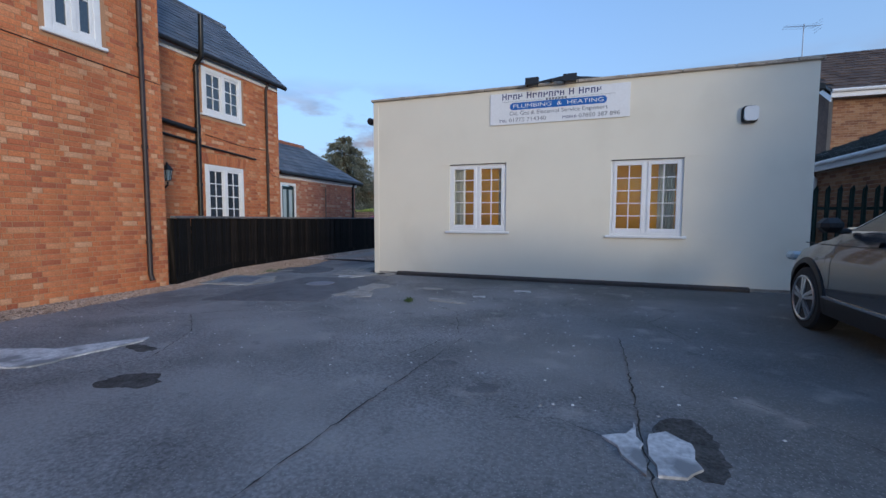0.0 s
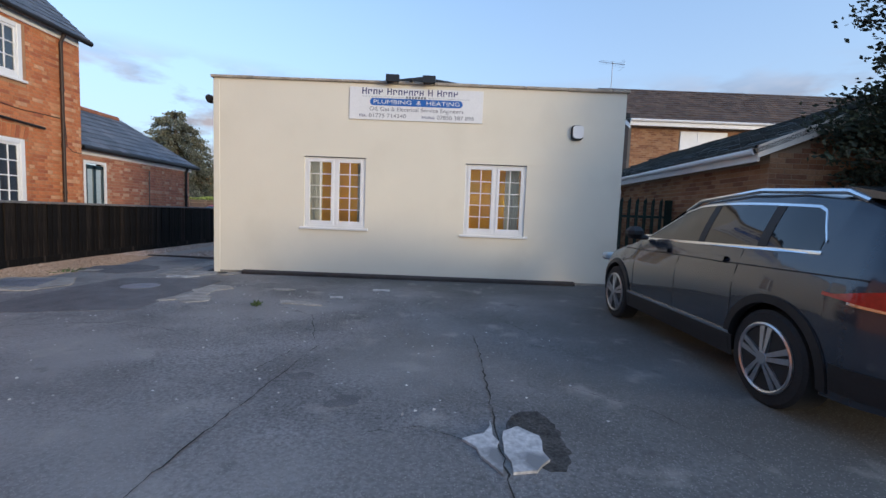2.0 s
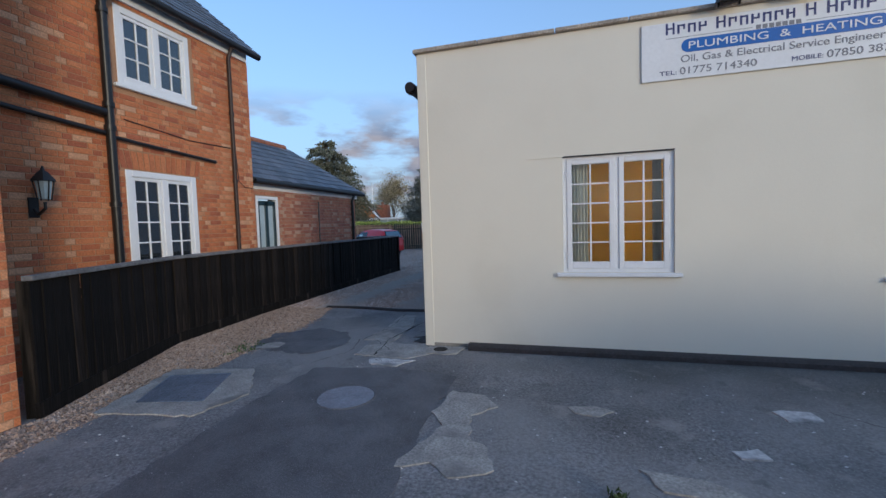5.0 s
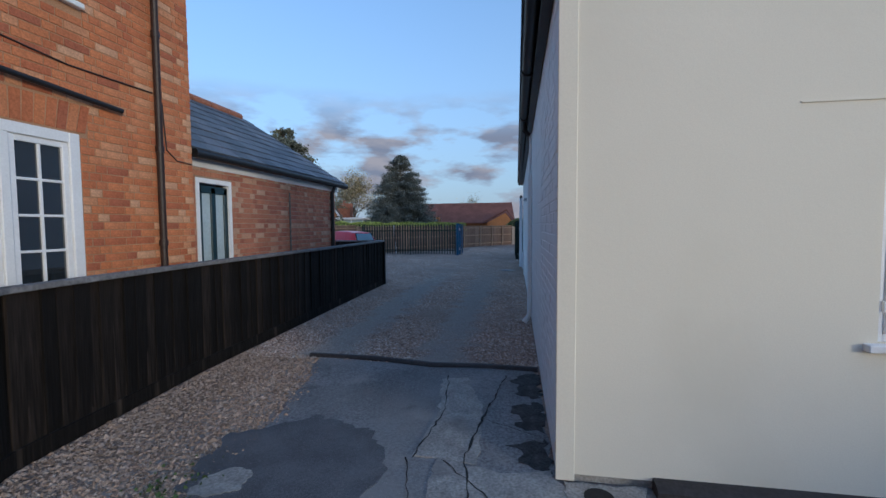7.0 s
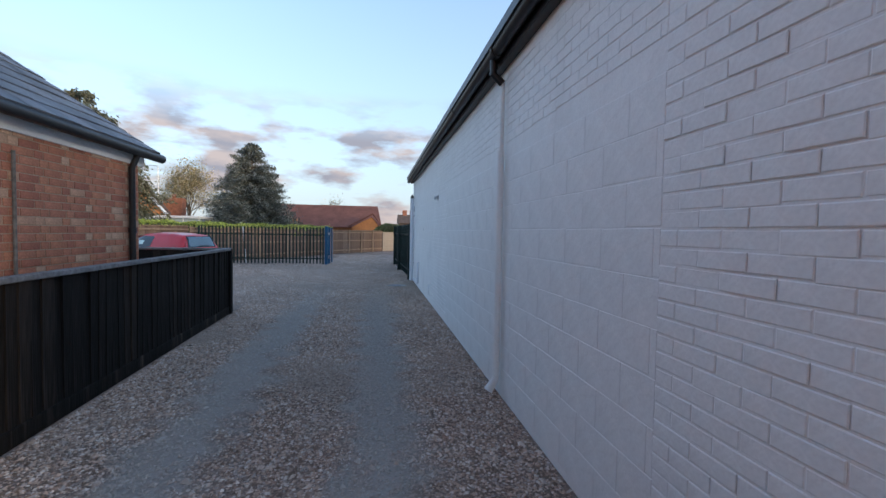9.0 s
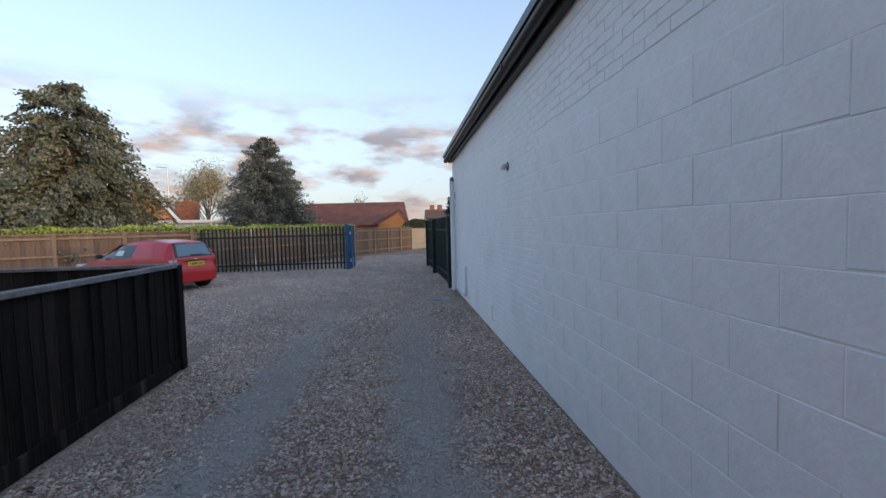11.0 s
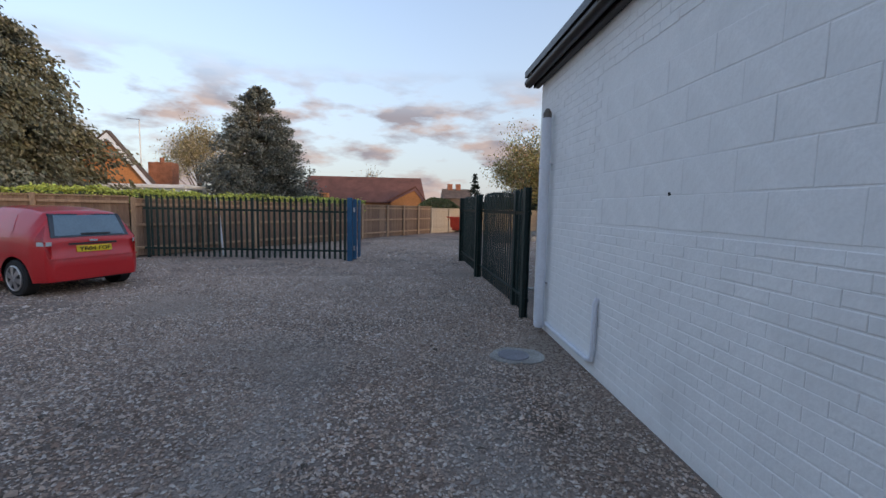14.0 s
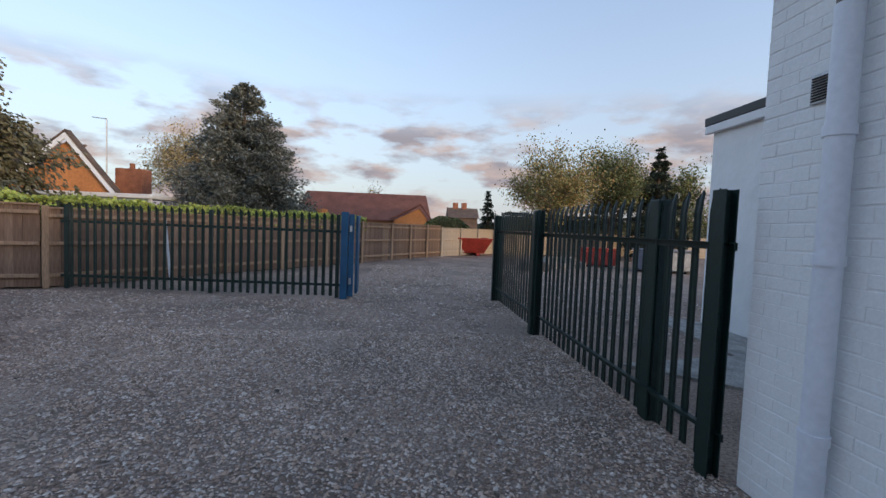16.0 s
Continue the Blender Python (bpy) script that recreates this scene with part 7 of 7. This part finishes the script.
part("chimney_pot", Mesh().tube([(AX + 1.5, AY + 1.5, 3.55), (AX + 1.5, AY + 1.5, 3.8)], 0.11, 10), m_ridge, ch)
pl = thing("mast_pole", "tall thin grey aerial pole", "pole", (-15.4, 31, 0))
part("pole", Mesh().tube([(-15.4, 31, 0), (-15.4, 31, 5.6)], 0.025, 6), m_steel, pl)
part("arm", Mesh().tube([(-15.4, 31, 5.6), (-16.0, 31, 5.65)], 0.02, 5), m_steel, pl)

# far bungalow
fb = thing("bungalow", "far brick bungalow under a long red-brown roof", "bungalow", (-7, 55, 0))
part("wall", Mesh().box((-12.5, 52.5, 0), (-1.2, 52.8, 2.2)), m_orange, fb, smooth=0)
part("roof", Mesh().add([(-13.2, 51.8, 2.0), (-0.4, 51.8, 2.0), (-0.9, 56, 4.75), (-13.1, 56, 4.75), (-13.2, 51.8, 1.9), (-0.4, 51.8, 1.9), (-13.2, 60, 2.0), (-0.4, 60, 2.0)], [(0, 1, 2, 3), (4, 5, 1, 0), (3, 2, 7, 6), (1, 7, 2)]), m_red_tile, fb, smooth=0)
part("porch_gable", Mesh().prism([(-3.9, 0), (-0.9, 0), (-0.9, 2.3), (-1.6, 3.2), (-3.9, 2.0)], 0.3, lambda u, v, w: (u, 51.2 + w, v)), m_orange, fb, "orange brick end gable", smooth=0)
part("gable_edge", Mesh().prism([(-4.3, 1.95), (-1.5, 3.45), (-0.5, 2.2), (-0.5, 2.35), (-1.5, 3.65), (-4.3, 2.15)], 0.8, lambda u, v, w: (u, 50.9 + w, v)), m_red_tile, fb, "red tiled gable edge", smooth=0)
part("chimney", Mesh().box((-10.9, 50.5, 1.5), (-10.0, 51.3, 2.75), 0.02), m_orange, fb, "orange brick chimney")
fh = thing("distant_house", "distant brown house with two chimneys", "house", (4, 68, 0))
part("wall", Mesh().box((2.6, 68, 0), (6.4, 72, 3.0)), m_tile, fh, smooth=0)
part("roof", Mesh().prism([(67.7, 2.9), (70, 4.3), (72.3, 2.9)], 4.2, lambda u, v, w: (2.4 + w, u, v)), m_tile, fh, smooth=0)
for x in (3.2, 4.4):
    part("chimney", Mesh().box((x, 69.7, 3.8), (x + 0.7, 70.3, 5.0), 0.02), m_ridge, fh)
single("far_treeline", Mesh().grid([[(-160 + i * 8, 130 + 10 * math.sin(i), z if k == 0 else 2.0 + 1.4 * abs(math.sin(i * 1.7)) + 0.9 * math.sin(i * 0.6)) for i in range(41)] for k, z in ((0, 0), (1, 3))]), m_dark_leaf, "dark line of distant trees on the horizon", "backdrop", kind="structure", smooth=0)

# clutter behind the green fence
sk = thing("skip_bin", "red steel builders skip at the far fence", "skip", (1.2, 35.6, 0))
part("hull", Mesh().add([(0.1, 34.9, 0.15), (1.9, 34.9, 0.15), (2.3, 34.5, 0.95), (-0.3, 34.5, 0.95), (0.1, 36, 0.15), (1.9, 36, 0.15), (2.3, 36.3, 0.95), (-0.3, 36.3, 0.95)], [(0, 1, 2, 3), (5, 4, 7, 6), (4, 0, 3, 7), (1, 5, 6, 2), (0, 4, 5, 1)]), m_skip, sk, smooth=0)
part("rim", Mesh().box((-0.35, 34.44, 0.93), (2.35, 34.52, 1.0), 0.01).box((-0.35, 36.28, 0.93), (2.35, 36.36, 1.0), 0.01), m_skip, sk)
for x in (0.4, 1.5):
    part("foot", Mesh().box((x, 34.9, 0), (x + 0.2, 36, 0.15)), m_skip, sk, smooth=0)
for x, y, w, d, h, mt, nm, lab in ((4.3, 29, 1.7, 1.0, 0.55, m_concrete, "rubble_pile", "low pile of pale rubble behind the fence"), (6.4, 30.5, 1.5, 0.9, 0.8, m_skip, "oil_tank", "red painted tank behind the fence"),
                                   (2.6, 27.5, 1.1, 0.8, 0.35, m_old_wood, "timber_stack", "stack of old grey timber on the ground"), (8.4, 28.5, 2.2, 1.0, 0.9, m_cover, "storage_crate", "grey storage crate behind the fence")):
    t = thing(nm, lab, nm.split("_")[-1], (x, y, 0))
    if nm == "timber_stack":
        for i in range(4):
            part("plank", Mesh().box((x - w / 2 + 0.05 * i, y - d / 2, i * 0.085), (x + w / 2 - 0.03 * i, y + d / 2, i * 0.085 + 0.07), 0.008), mt, t)
    elif nm == "rubble_pile":
        r9 = random.Random(9)
        for i in range(16):
            q = (x + r9.uniform(-w, w) / 2, y + r9.uniform(-d, d) / 2)
            s = r9.uniform(0.1, 0.22)
            part("stone", Mesh().prism(blob(q[0], q[1], s, s, 8, 0.3, i), r9.uniform(0.15, 0.5), lambda u, v, w_: (u, v, w_)), mt, t, smooth=0)
    else:
        part("body", Mesh().box((x - w / 2, y - d / 2, 0.08), (x + w / 2, y + d / 2, h), 0.05), mt, t)
        part("lid", Mesh().box((x - w / 2 - 0.03, y - d / 2 - 0.03, h), (x + w / 2 + 0.03, y + d / 2 + 0.03, h + 0.06), 0.02), mt, t)
        for k in (-0.35, 0.35):
            part("foot", Mesh().box((x + k * w - 0.06, y - d / 2, 0), (x + k * w + 0.06, y + d / 2, 0.08)), m_trim, t, smooth=0)


# ---- brickwork, piece by piece ----
HA = (-0.64, 0.65, 2.42, 2.69)
lay_bricks(h_wall, pose(PX, 0, 0), -8.0, PY - 0.002, 0.0, 6.55, [(PW[0] - 0.07, PW[1] + 0.07, PW[2] - 0.06, PW[3] + 0.02)], m_brick, m_brick_j, lambda u, z: u > -4.6 and z < 2.1)
lay_bricks(h_set, pose(SX, 0, 0), PY, SY - 0.002, 0.0, 4.75, [(UW[0] - 0.07, UW[1] + 0.07, UW[2] - 0.06, UW[3] + 0.01), (LW[0] - 0.01, LW[1] + 0.01, 0, LW[3] + 0.01), HA], m_brick, m_brick_j, lambda u, z: u > 0.6 and 1.1 < z)
lay_bricks(h_ext, pose(EX, 0, 0), SY + 0.01, EY - 0.002, 0.0, 2.4, [(DW[0] - 0.01, DW[1] + 0.01, 0, DW[3] + 0.01)], m_brick2, m_brick2_j, lambda u, z: u > 4.0 and z > 0.9)
lay_bricks(h_exn, pose(0, EY, 0, 0, 0, 90), -EX + 0.0, -EX + 2.6, 0.0, 2.4, [], m_brick2, m_brick2_j, lambda u, z: False)
lay_bricks(west, side, -1.9, -0.004, 0.03, HS - 0.05, [], m_white_wall, m_white_wall, lambda u, z: z < 2.6, flemish=False, proud=0.0038, joint=0.008, perp=0.004, fill=0.15, wob=0.003)
lay_bricks(west, side, -D, -1.9, 0.03, HS - 0.05, [], m_white_wall, m_white_wall, lambda u, z: False, flemish=False, proud=0.0045, joint=0.008, perp=0.0012, fill=0.45, skip=lambda u, z: not brick_area(-u, z), wob=0.0006)
lay_bricks(west, side, -7.45, -1.9, 0.06, 2.46, [], m_white_wall, m_white_wall, lambda u, z: u > -9, course=0.222, length=0.44, joint=0.006, perp=0.0005, fill=0.62, flemish=False, proud=0.0028, wob=0.0004, word="block")
lay_bricks(west, side, -12.2, -9.32, 1.40, 2.7, [], m_white_wall, m_white_wall, lambda u, z: True, course=0.222, length=0.44, joint=0.006, perp=0.0005, fill=0.35, flemish=False, proud=0.0028, wob=0.0004, word="block")
